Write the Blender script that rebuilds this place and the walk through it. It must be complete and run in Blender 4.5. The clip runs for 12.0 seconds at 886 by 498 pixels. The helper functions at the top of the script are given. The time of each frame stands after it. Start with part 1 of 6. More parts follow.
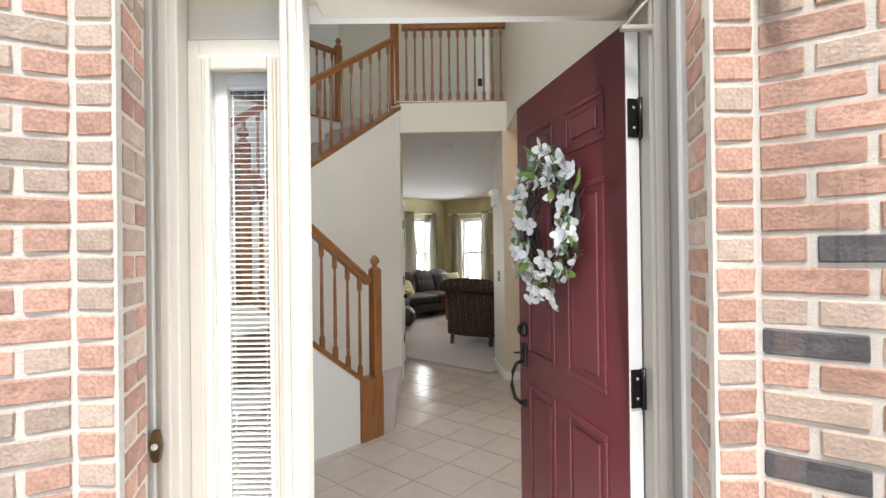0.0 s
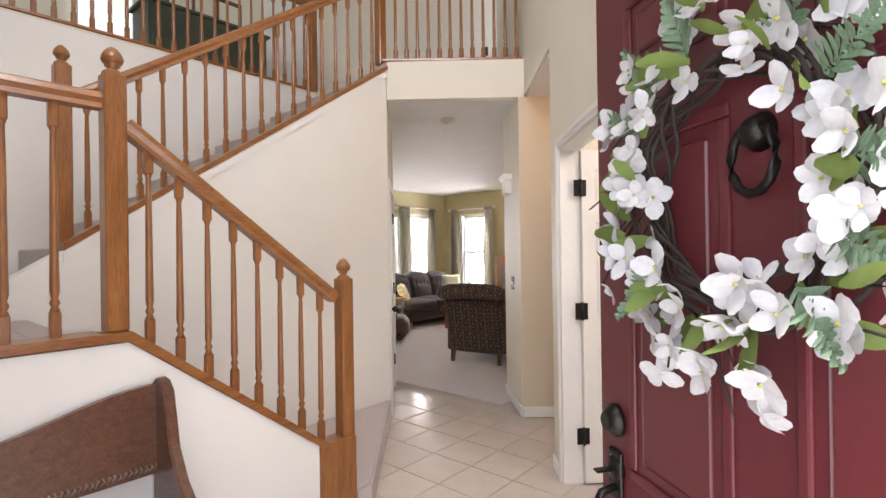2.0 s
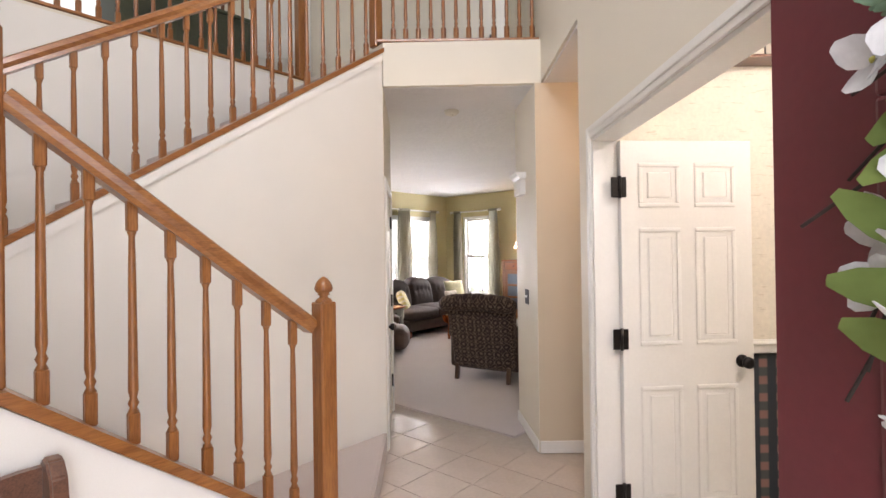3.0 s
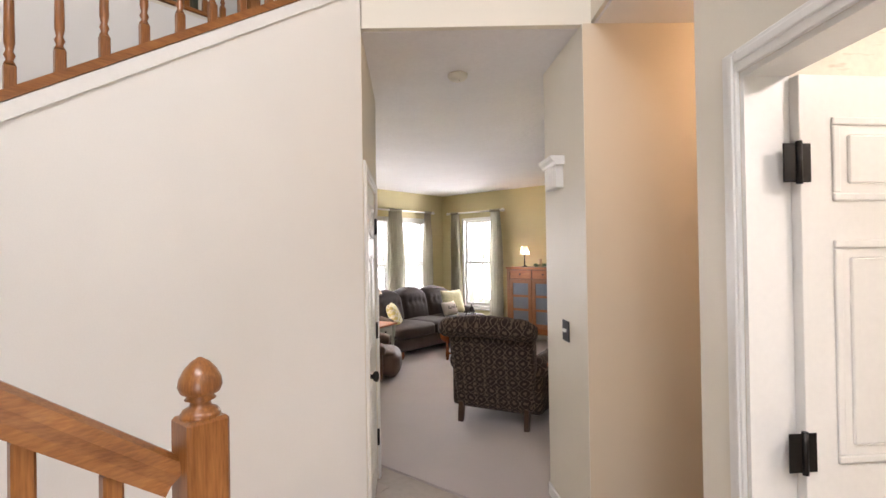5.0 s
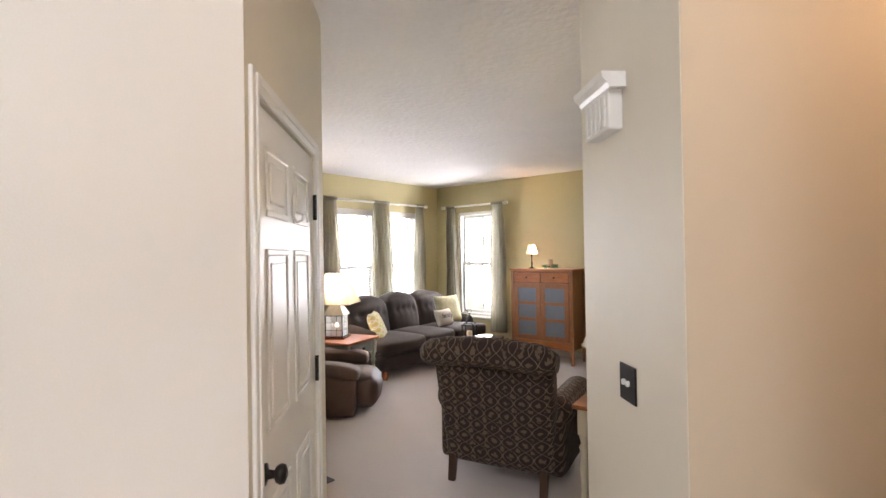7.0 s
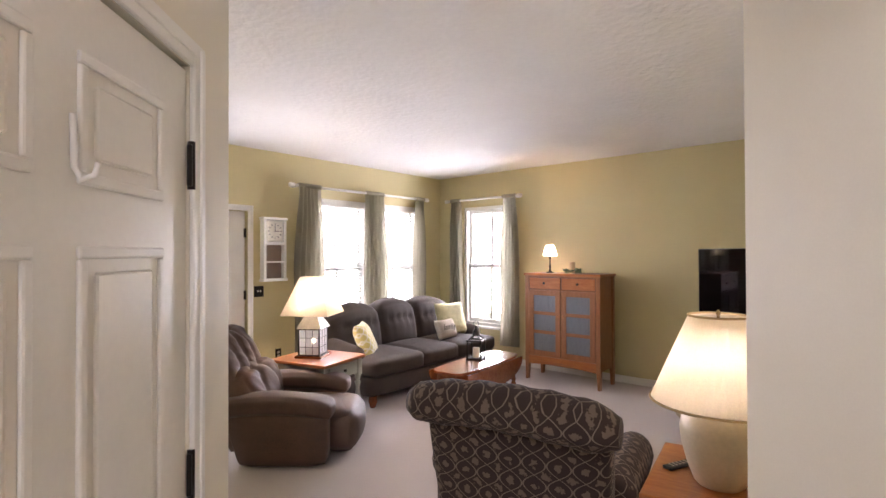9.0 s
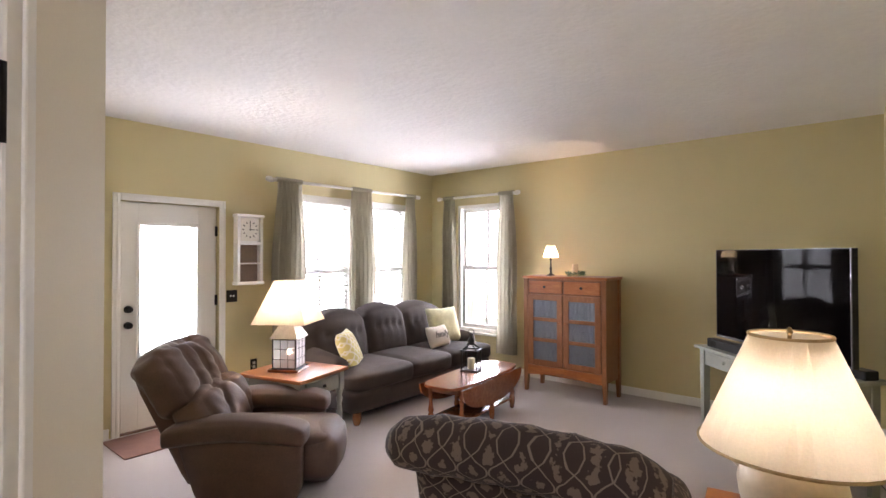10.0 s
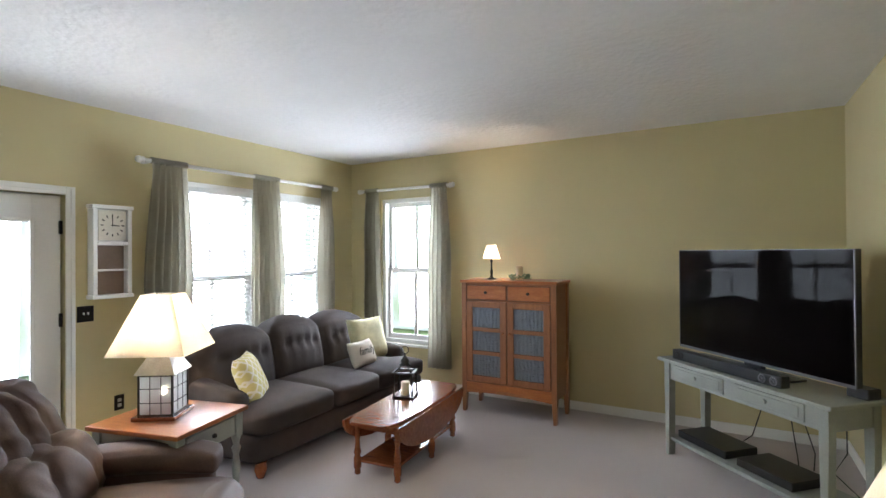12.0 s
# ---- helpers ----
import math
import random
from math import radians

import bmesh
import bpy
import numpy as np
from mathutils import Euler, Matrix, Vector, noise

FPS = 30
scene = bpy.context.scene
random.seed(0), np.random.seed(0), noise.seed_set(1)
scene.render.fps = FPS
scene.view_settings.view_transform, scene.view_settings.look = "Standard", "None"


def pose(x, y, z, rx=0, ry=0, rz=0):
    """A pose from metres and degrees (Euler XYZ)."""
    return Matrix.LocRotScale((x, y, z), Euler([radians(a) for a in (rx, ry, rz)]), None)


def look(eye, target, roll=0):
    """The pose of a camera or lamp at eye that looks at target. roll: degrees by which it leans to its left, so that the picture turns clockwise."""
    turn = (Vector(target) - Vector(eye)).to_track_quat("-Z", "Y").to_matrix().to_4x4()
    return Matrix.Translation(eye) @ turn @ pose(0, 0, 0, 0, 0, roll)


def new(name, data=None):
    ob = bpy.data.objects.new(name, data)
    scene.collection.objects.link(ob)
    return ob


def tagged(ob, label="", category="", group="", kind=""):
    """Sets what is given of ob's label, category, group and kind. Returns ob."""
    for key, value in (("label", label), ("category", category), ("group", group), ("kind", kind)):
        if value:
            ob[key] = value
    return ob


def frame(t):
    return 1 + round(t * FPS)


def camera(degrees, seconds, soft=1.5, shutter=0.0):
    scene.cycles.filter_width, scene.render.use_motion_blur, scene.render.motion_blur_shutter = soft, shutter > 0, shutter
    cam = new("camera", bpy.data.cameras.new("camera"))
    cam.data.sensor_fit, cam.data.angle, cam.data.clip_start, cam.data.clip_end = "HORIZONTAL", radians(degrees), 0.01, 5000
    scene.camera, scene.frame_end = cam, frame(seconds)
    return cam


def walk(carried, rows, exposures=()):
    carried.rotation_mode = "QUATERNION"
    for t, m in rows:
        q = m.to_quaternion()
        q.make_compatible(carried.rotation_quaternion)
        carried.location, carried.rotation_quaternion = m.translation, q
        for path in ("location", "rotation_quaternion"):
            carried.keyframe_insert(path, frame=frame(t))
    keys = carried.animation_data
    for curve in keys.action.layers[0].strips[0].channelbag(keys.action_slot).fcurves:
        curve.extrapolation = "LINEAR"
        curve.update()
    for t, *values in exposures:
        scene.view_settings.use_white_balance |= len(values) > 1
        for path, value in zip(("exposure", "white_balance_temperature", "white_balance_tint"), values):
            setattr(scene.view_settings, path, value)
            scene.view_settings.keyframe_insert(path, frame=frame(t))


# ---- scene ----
cam = camera(83.4, 12.0)
PATH = [
    (0, (-1.002, -0.28, 1.422), (-2.316, 1.228, 1.431), -0.7),
    (0.5, (-1.168, -0.099, 1.418), (-2.481, 1.409, 1.415), -0.6),
    (1, (-1.402, 0.146, 1.424), (-2.713, 1.657, 1.425), -0.6),
    (1.5, (-1.604, 0.371, 1.414), (-2.915, 1.882, 1.418), -0.7),
    (2, (-1.808, 0.633, 1.435), (-3.117, 2.145, 1.44), -0.8),
    (2.5, (-1.991, 0.829, 1.472), (-3.296, 2.344, 1.482), -0.8),
    (3, (-2.202, 1.045, 1.496), (-3.513, 2.555, 1.507), -0.8),
    (5, (-3.021, 1.882, 1.582), (-4.309, 3.412, 1.598), -0.9),
    (5.5, (-3.189, 2.138, 1.568), (-4.477, 3.668, 1.592), -1.0),
    (6, (-3.362, 2.412, 1.564), (-4.647, 3.944, 1.586), -1.1),
    (6.5, (-3.541, 2.659, 1.551), (-4.827, 4.19, 1.573), -1.0),
    (7, (-3.741, 2.909, 1.551), (-5.031, 4.437, 1.572), -0.9),
    (9, (-4.423, 3.76, 1.561), (-5.728, 5.275, 1.581), -0.2),
    (9.5, (-4.576, 3.93, 1.552), (-5.883, 5.445, 1.576), -0.0),
    (10, (-4.733, 4.132, 1.559), (-6.016, 5.666, 1.584), -0.1),
    (10.5, (-4.911, 4.269, 1.562), (-6.106, 5.872, 1.591), -0.2),
    (11, (-5.081, 4.416, 1.589), (-6.173, 6.091, 1.605), -0.3),
    (11.5, (-5.236, 4.548, 1.581), (-6.267, 6.262, 1.598), -0.4),
    (12, (-5.369, 4.703, 1.595), (-6.365, 6.437, 1.61), -0.4),
]
EXPOSURES = [(0, 0.24, 6350, 11), (0.9, 0.04, 6450, 16), (1.3, 0.2, 6500, 18), (1.9, 0.72, 6600, 20), (3, 0.84, 6650, 21), (7, 0.98, 6500, 19), (9.5, 1.06, 6480, 27), (10.5, 0.84, 6100, 18), (12, 0.7, 5750, 11)]
walk(cam, [(t, look(eye, target, roll)) for t, eye, target, roll in PATH], EXPOSURES)

# ---- world and light ----
world = bpy.data.worlds.new("sky")
scene.world = world
world.use_nodes = True
sky = world.node_tree.nodes.new("ShaderNodeTexSky")
sky.sky_type, sky.sun_disc = "NISHITA", False
sky.sun_elevation, sky.sun_rotation = radians(62), radians(140)
world.node_tree.links.new(sky.outputs[0], world.node_tree.nodes["Background"].inputs[0])
world.node_tree.nodes["Background"].inputs[1].default_value = 0.15

sun = new("sun", bpy.data.lights.new("sun", "SUN"))
sun.data.energy, sun.data.angle, sun.data.color = 5.0, radians(14), (1.0, 0.97, 0.93)
sun.matrix_world = look((0, 0, 0), (-math.sin(radians(140)) * 0.47, -math.cos(radians(140)) * 0.47, -0.883))


def window_light(name, m, width, height, watts, colour=(0.93, 0.97, 1.0)):
    """Daylight at an opening; m looks into the room along -Z."""
    ob = new(name, bpy.data.lights.new(name, "AREA"))
    ob.data.shape, ob.data.size, ob.data.size_y = "RECTANGLE", width, height
    ob.data.energy, ob.data.color = watts, colour
    ob.matrix_world = m
    return ob


def bulb(name, place, watts, radius, colour=(1.0, 0.76, 0.5)):
    ob = new(name, bpy.data.lights.new(name, "POINT"))
    ob.data.energy, ob.data.color, ob.data.shadow_soft_size = watts, colour, radius
    ob.location = place
    return ob


HALL = pose(-1.002, -0.28, 0, 0, 0, 41.07)      # entry axis: x right, y inwards


def hall(r, f, z=0.0):
    return HALL @ Vector((r, f, z))


window_light("daylight_west", look((-9.95, 8.25, 1.52), (-5, 8.25, 1.2)), 1.9, 1.75, 118)
window_light("daylight_north", look((-8.67, 10.05, 1.52), (-8.67, 5, 1.2)), 0.9, 1.75, 72)
window_light("daylight_patio", look((-9.9, 6.05, 1.25), (-5, 6.05, 1.0)), 0.55, 1.2, 24)
window_light("daylight_door", look(hall(0.08, 1.36, 1.15), hall(-0.7, 3.6, 0.8)), 0.9, 1.8, 11, (0.88, 0.95, 1.0))
# added fill lamp on the room side of the unseen high window's shade
window_light("foyer_fill", look(hall(-0.3, 1.585, 3.95), hall(-0.4, 5, 2.2)), 1.75, 1.85, 92)


# ---- materials ----
def material(name, colour, rough=0.6, metal=0.0, scale=8.0, vary=0.12, fine=90.0, bump=0.15, bump_scale=None, coat=0.0, sheen=0.0, spread=0.0, depth=0.004):
    """Plain painted or woven surface: two scales of noise on colour, fine relief."""
    mat = bpy.data.materials.new(name)
    mat.use_nodes = True
    nt = mat.node_tree
    b = nt.nodes["Principled BSDF"]
    tc = nt.nodes.new("ShaderNodeTexCoord")
    n1 = nt.nodes.new("ShaderNodeTexNoise")
    n1.inputs["Scale"].default_value, n1.inputs["Detail"].default_value = scale, 4
    n2 = nt.nodes.new("ShaderNodeTexNoise")
    n2.inputs["Scale"].default_value, n2.inputs["Detail"].default_value = fine, 3
    add = nt.nodes.new("ShaderNodeMath")
    add.operation = "ADD"
    mr = nt.nodes.new("ShaderNodeMapRange")
    mr.inputs[1].default_value, mr.inputs[2].default_value = 0.6, 1.4
    mr.inputs[3].default_value, mr.inputs[4].default_value = 1 - vary, 1 + vary
    mix = nt.nodes.new("ShaderNodeMix")
    mix.data_type, mix.blend_type = "RGBA", "MULTIPLY"
    mix.inputs[0].default_value = 1.0
    mix.inputs[6].default_value = (*colour, 1)
    L = nt.links.new
    for n in (n1, n2):
        L(tc.outputs["Object"], n.inputs["Vector"])
    L(n1.outputs[0], add.inputs[0])
    L(n2.outputs[0], add.inputs[1])
    L(add.outputs[0], mr.inputs[0])
    L(mr.outputs[0], mix.inputs[7])
    L(mix.outputs[2], b.inputs["Base Color"])
    if spread:
        info = nt.nodes.new("ShaderNodeObjectInfo")
        hsv = nt.nodes.new("ShaderNodeHueSaturation")
        sp = nt.nodes.new("ShaderNodeMapRange")
        sp.inputs[3].default_value, sp.inputs[4].default_value = 1 - spread, 1 + spread
        L(info.outputs["Random"], sp.inputs[0])
        L(sp.outputs[0], hsv.inputs["Value"])
        L(mix.outputs[2], hsv.inputs["Color"])
        L(hsv.outputs[0], b.inputs["Base Color"])
    b.inputs["Roughness"].default_value, b.inputs["Metallic"].default_value = rough, metal
    b.inputs["Coat Weight"].default_value, b.inputs["Sheen Weight"].default_value = coat, sheen
    if bump:
        bp = nt.nodes.new("ShaderNodeBump")
        bp.inputs["Strength"].default_value, bp.inputs["Distance"].default_value = bump, depth
        src = n2
        if bump_scale:
            src = nt.nodes.new("ShaderNodeTexNoise")
            src.inputs["Scale"].default_value, src.inputs["Detail"].default_value = bump_scale, 3
            L(tc.outputs["Object"], src.inputs["Vector"])
        L(src.outputs[0], bp.inputs["Height"])
        L(bp.outputs[0], b.inputs["Normal"])
    return mat


def wood(name, dark, light, rough=0.3, stretch=(14, 14, 1.2), coat=0.3):
    """Varnished wood with grain along local z, by default."""
    mat = bpy.data.materials.new(name)
    mat.use_nodes = True
    nt = mat.node_tree
    b = nt.nodes["Principled BSDF"]
    L = nt.links.new
    tc = nt.nodes.new("ShaderNodeTexCoord")
    mp = nt.nodes.new("ShaderNodeMapping")
    mp.inputs["Scale"].default_value = stretch
    n1 = nt.nodes.new("ShaderNodeTexNoise")
    n1.inputs["Scale"].default_value, n1.inputs["Detail"].default_value, n1.inputs["Distortion"].default_value = 3.0, 6, 0.6
    n2 = nt.nodes.new("ShaderNodeTexNoise")
    n2.inputs["Scale"].default_value, n2.inputs["Detail"].default_value = 18.0, 3
    add = nt.nodes.new("ShaderNodeMath")
    add.operation, add.inputs[1].default_value = "MULTIPLY_ADD", 0.65
    ramp = nt.nodes.new("ShaderNodeValToRGB")
    ramp.color_ramp.elements[0].position, ramp.color_ramp.elements[0].color = 0.45, (*dark, 1)
    ramp.color_ramp.elements[1].position, ramp.color_ramp.elements[1].color = 0.85, (*light, 1)
    L(tc.outputs["Object"], mp.inputs[0])
    L(mp.outputs[0], n1.inputs["Vector"])
    L(mp.outputs[0], n2.inputs["Vector"])
    L(n1.outputs[0], add.inputs[0])
    half = nt.nodes.new("ShaderNodeMath")
    half.operation, half.inputs[1].default_value = "MULTIPLY", 0.6
    L(n2.outputs[0], half.inputs[0])
    L(half.outputs[0], add.inputs[2])
    L(add.outputs[0], ramp.inputs[0])
    L(ramp.outputs[0], b.inputs["Base Color"])
    bp = nt.nodes.new("ShaderNodeBump")
    bp.inputs["Strength"].default_value, bp.inputs["Distance"].default_value = 0.12, 0.002
    L(n2.outputs[0], bp.inputs["Height"])
    L(bp.outputs[0], b.inputs["Normal"])
    b.inputs["Roughness"].default_value, b.inputs["Coat Weight"].default_value, b.inputs["Coat Roughness"].default_value = rough, coat, 0.15
    return mat


def glass(name, tint=(1, 1, 1), rough=0.0):
    mat = bpy.data.materials.new(name)
    mat.use_nodes = True
    b = mat.node_tree.nodes["Principled BSDF"]
    b.inputs["Base Color"].default_value = (*tint, 1)
    b.inputs["Transmission Weight"].default_value, b.inputs["Roughness"].default_value, b.inputs["IOR"].default_value = 1.0, rough, 1.45
    return mat


def lamp_glow(name, colour, glow):
    """Lit globe or small bulb: its light is put into the surface as emission."""
    mat = bpy.data.materials.new(name)
    mat.use_nodes = True
    nt = mat.node_tree
    b = nt.nodes["Principled BSDF"]
    b.inputs["Base Color"].default_value, b.inputs["Roughness"].default_value = (*colour, 1), 0.9
    b.inputs["Emission Color"].default_value, b.inputs["Emission Strength"].default_value = (1.0, 0.80, 0.56, 1), glow
    return mat


M_CREAM = material("cream_wall_paint", (0.74, 0.69, 0.58), 0.55, scale=2.5, vary=0.03, fine=220, bump=0.08)
M_WHITE_WALL = material("white_wall_paint", (0.80, 0.785, 0.74), 0.5, scale=2.5, vary=0.03, fine=220, bump=0.08)
M_BEIGE = material("beige_wall_paint", (0.62, 0.53, 0.40), 0.6, scale=2.5, vary=0.03, fine=220, bump=0.08)
M_GREEN = material("sage_wall_paint", (0.56, 0.485, 0.265), 0.6, scale=2.5, vary=0.04, fine=220, bump=0.08)
M_CEIL = material("textured_ceiling_paint", (0.76, 0.74, 0.73), 0.8, scale=3, vary=0.04, fine=40, bump=0.6, bump_scale=19, depth=0.013)
M_CEILP = material("plain_ceiling_paint", (0.76, 0.74, 0.72), 0.85, scale=3, vary=0.03, fine=120, bump=0.1)
M_TRIM = material("white_gloss_trim", (0.80, 0.79, 0.75), 0.3, scale=5, vary=0.03, fine=60, bump=0.04)
M_ALU = material("grey_storm_frame", (0.42, 0.38, 0.33), 0.45, scale=5, vary=0.05, fine=120, bump=0.05)
M_RED = material("burgundy_door_paint", (0.106, 0.0185, 0.022), 0.36, scale=6, vary=0.10, fine=70, bump=0.05)
M_BLACK = material("dark_bronze_metal", (0.018, 0.015, 0.013), 0.35, 0.6, scale=20, vary=0.2, fine=150, bump=0.05)
M_CARPET = material("beige_cut_pile_carpet", (0.48, 0.415, 0.39), 0.95, scale=2.2, vary=0.07, fine=420, bump=0.6, sheen=0.3)
M_TILE = material("glazed_cream_floor_tile", (0.54, 0.47, 0.41), 0.17, scale=7, vary=0.07, fine=40, bump=0.05, spread=0.04)
M_GROUT = material("grey_grout", (0.43, 0.375, 0.32), 0.9, scale=20, vary=0.1, fine=200, bump=0.2)
M_OAK = wood("honey_oak", (0.19, 0.064, 0.015), (0.38, 0.155, 0.043), 0.3)
M_OAK_Y = wood("honey_oak_rail", (0.19, 0.064, 0.015), (0.38, 0.155, 0.043), 0.28, (14, 1.2, 14))
M_PINE = wood("orange_pine", (0.30, 0.085, 0.022), (0.46, 0.17, 0.05), 0.3, (2.0, 14, 14))
M_PINE_Z = wood("orange_pine_upright", (0.22, 0.082, 0.030), (0.34, 0.142, 0.056), 0.38)
M_CHERRY = wood("cherry_table_wood", (0.17, 0.045, 0.014), (0.32, 0.10, 0.035), 0.22, (2.0, 14, 14), 0.5)
M_WALNUT = wood("dark_walnut", (0.080, 0.030, 0.014), (0.18, 0.075, 0.037), 0.35, (1.5, 10, 14))
M_SAGE_WOOD = material("sage_grey_painted_wood", (0.31, 0.32, 0.275), 0.5, scale=8, vary=0.10, fine=90, bump=0.12)
M_SOFA = material("charcoal_brown_upholstery", (0.050, 0.035, 0.029), 0.85, scale=10, vary=0.28, fine=350, bump=0.35, sheen=0.04)
M_SUEDE = material("brown_suede", (0.084, 0.044, 0.029), 0.58, scale=7, vary=0.35, fine=160, bump=0.25, sheen=0.05)
M_PAPER = material("cream_wallpaper", (0.74, 0.69, 0.58), 0.7, scale=6, vary=0.10, fine=50, bump=0.1)
nt = M_PAPER.node_tree
tc, mp, no, ra, mx = (nt.nodes.new("ShaderNode" + k) for k in ("TexCoord", "Mapping", "TexNoise", "ValToRGB", "Mix"))
mp.inputs["Scale"].default_value = (7, 1, 38)
no.inputs["Scale"].default_value, no.inputs["Detail"].default_value = 1.6, 3
ra.color_ramp.elements[0].position, ra.color_ramp.elements[0].color = 0.60, (0, 0, 0, 1)
ra.color_ramp.elements[1].position, ra.color_ramp.elements[1].color = 0.70, (0.5, 0.5, 0.5, 1)
mx.data_type = "RGBA"
mx.inputs[7].default_value = (0.45, 0.38, 0.26, 1)
b = nt.nodes["Principled BSDF"]
old = b.inputs["Base Color"].links[0].from_socket
nt.links.new(tc.outputs["Object"], mp.inputs[0])
nt.links.new(mp.outputs[0], no.inputs["Vector"])
nt.links.new(no.outputs[0], ra.inputs[0])
nt.links.new(ra.outputs[0], mx.inputs[0])
nt.links.new(old, mx.inputs[6])
nt.links.new(mx.outputs[2], b.inputs["Base Color"])
M_BRICK = material("red_clay_brick", (0.54, 0.315, 0.232), 0.9, scale=16, vary=0.34, fine=130, bump=0.7, spread=0.22)
M_BRICK_B = material("tan_clay_brick", (0.52, 0.39, 0.305), 0.9, scale=16, vary=0.28, fine=130, bump=0.7, spread=0.2)
M_BRICK_D = material("charcoal_brick", (0.10, 0.09, 0.09), 0.9, scale=16, vary=0.3, fine=130, bump=0.7, spread=0.1)
M_MORTAR = material("pale_mortar", (0.71, 0.64, 0.555), 0.95, scale=20, vary=0.12, fine=160, bump=0.5)
M_GLASS = glass("clear_glass")
M_CONCRETE = material("porch_concrete", (0.52, 0.50, 0.46), 0.9, scale=5, vary=0.15, fine=120, bump=0.4)
M_GRASS = material("lawn_grass", (0.08, 0.12, 0.035), 0.95, scale=3, vary=0.4, fine=60, bump=0.8)


# ---- mesh helpers ----
def box(bm, x0, x1, y0, y1, z0, z1, bevel=0.0, seg=1):
    made = bmesh.ops.create_cube(bm, size=1.0)
    vs = made["verts"]
    for v in vs:
        v.co = Vector(((x0 + x1) / 2 + v.co.x * (x1 - x0), (y0 + y1) / 2 + v.co.y * (y1 - y0), (z0 + z1) / 2 + v.co.z * (z1 - z0)))
    if bevel:
        es = list({e for v in vs for e in v.link_edges})
        bmesh.ops.bevel(bm, geom=es, offset=bevel, segments=seg, profile=0.5, affect="EDGES")
    return bm


def boxes(*args, bevel=0.0, seg=1):
    bm = bmesh.new()
    for a in args:
        box(bm, *a, bevel=bevel, seg=seg)
    return bm


def prism(outline, z0, z1, axis="z"):
    """Extrude a flat outline. axis z: (x, y) outline; y: (x, z) outline between y=z0..z1; x: (y, z) outline."""
    bm = bmesh.new()

    def place(a, b, c):
        return {"z": (a, b, c), "y": (a, c, b), "x": (c, a, b)}[axis]
    lo = [bm.verts.new(place(a, b, z0)) for a, b in outline]
    hi = [bm.verts.new(place(a, b, z1)) for a, b in outline]
    n = len(outline)
    bm.faces.new(lo)
    bm.faces.new(hi)
    for i in range(n):
        bm.faces.new((lo[i], lo[(i + 1) % n], hi[(i + 1) % n], hi[i]))
    bmesh.ops.recalc_face_normals(bm, faces=bm.faces)
    return bm


def lathe(profile, seg=16, bm=None, at=(0, 0, 0), m=None):
    """Turned shape from (radius, z) pairs."""
    bm = bm or bmesh.new()
    m = m or Matrix.Identity(4)
    rings = []
    for r, z in profile:
        rings.append([bm.verts.new(m @ Vector((at[0] + r * math.cos(2 * math.pi * i / seg), at[1] + r * math.sin(2 * math.pi * i / seg), at[2] + z))) for i in range(seg)])
    for a, b in zip(rings, rings[1:]):
        for i in range(seg):
            f = bm.faces.new((a[i], a[(i + 1) % seg], b[(i + 1) % seg], b[i]))
            f.smooth = True
    bm.faces.new(rings[0][::-1])
    bm.faces.new(rings[-1])
    return bm


def tube(points, radius, seg=8, bm=None):
    """Round bar along points."""
    bm = bm or bmesh.new()
    rings = []
    pts = [Vector(p) for p in points]
    for i, p in enumerate(pts):
        d = (pts[min(i + 1, len(pts) - 1)] - pts[max(i - 1, 0)]).normalized()
        q = d.to_track_quat("Z", "Y")
        rings.append([bm.verts.new(p + q @ Vector((radius * math.cos(2 * math.pi * k / seg), radius * math.sin(2 * math.pi * k / seg), 0))) for k in range(seg)])
    for a, b in zip(rings, rings[1:]):
        for i in range(seg):
            f = bm.faces.new((a[i], a[(i + 1) % seg], b[(i + 1) % seg], b[i]))
            f.smooth = True
    bm.faces.new(rings[0][::-1])
    bm.faces.new(rings[-1])
    return bm


def part(name, bm, material_, parent=None, label="", m=None, smooth=False):
    """Link a bmesh as one mesh object under a thing or part."""
    me = bpy.data.meshes.new(name)
    if m is not None:
        bm.transform(m)
    if smooth:
        for f in bm.faces:
            f.smooth = True
    bm.to_mesh(me)
    bm.free()
    me.materials.append(material_)
    ob = new(name, me)
    if parent is not None:
        ob.parent = parent
    if label:
        ob["label"] = label
    return ob


def again(ob, parent, m, name=None):
    """Another object on the same mesh."""
    o = new(name or ob.name.split(".")[0], ob.data)
    o.parent = parent
    o.matrix_basis = m
    return o


def thing(name, m, label, category, group="", kind=""):
    ob = new(name)
    ob.empty_display_size = 0.1
    ob.matrix_world = m
    return tagged(ob, label, category, group, kind)


def structure(name, bm, mat, label, category, m=None):
    ob = part(name, bm, mat, m=m)
    return tagged(ob, label, category, "", "structure")


# ---- large structure ----
def wall_run(name, a, b, z0, z1, thick, mat, label, openings=()):
    """Wall along the line a-b (plan), its face on that line, thickness to the left of a->b. openings: (from, to, low, high) along it."""
    a, b = Vector((*a, 0)), Vector((*b, 0))
    length = (b - a).length
    ang = math.atan2(b.y - a.y, b.x - a.x)
    bm = bmesh.new()
    s = 0.0
    for o0, o1, lo, hi in sorted(openings):
        if o0 > s:
            box(bm, s, o0, 0, thick, z0, z1)
        if lo > z0:
            box(bm, o0, o1, 0, thick, z0, lo)
        if hi < z1:
            box(bm, o0, o1, 0, thick, hi, z1)
        s = o1
    if s < length:
        box(bm, s, length, 0, thick, z0, z1)
    ob = structure(name, bm, mat, label, "wall")
    ob.matrix_world = Matrix.Translation(a) @ Matrix.Rotation(ang, 4, "Z")
    return ob


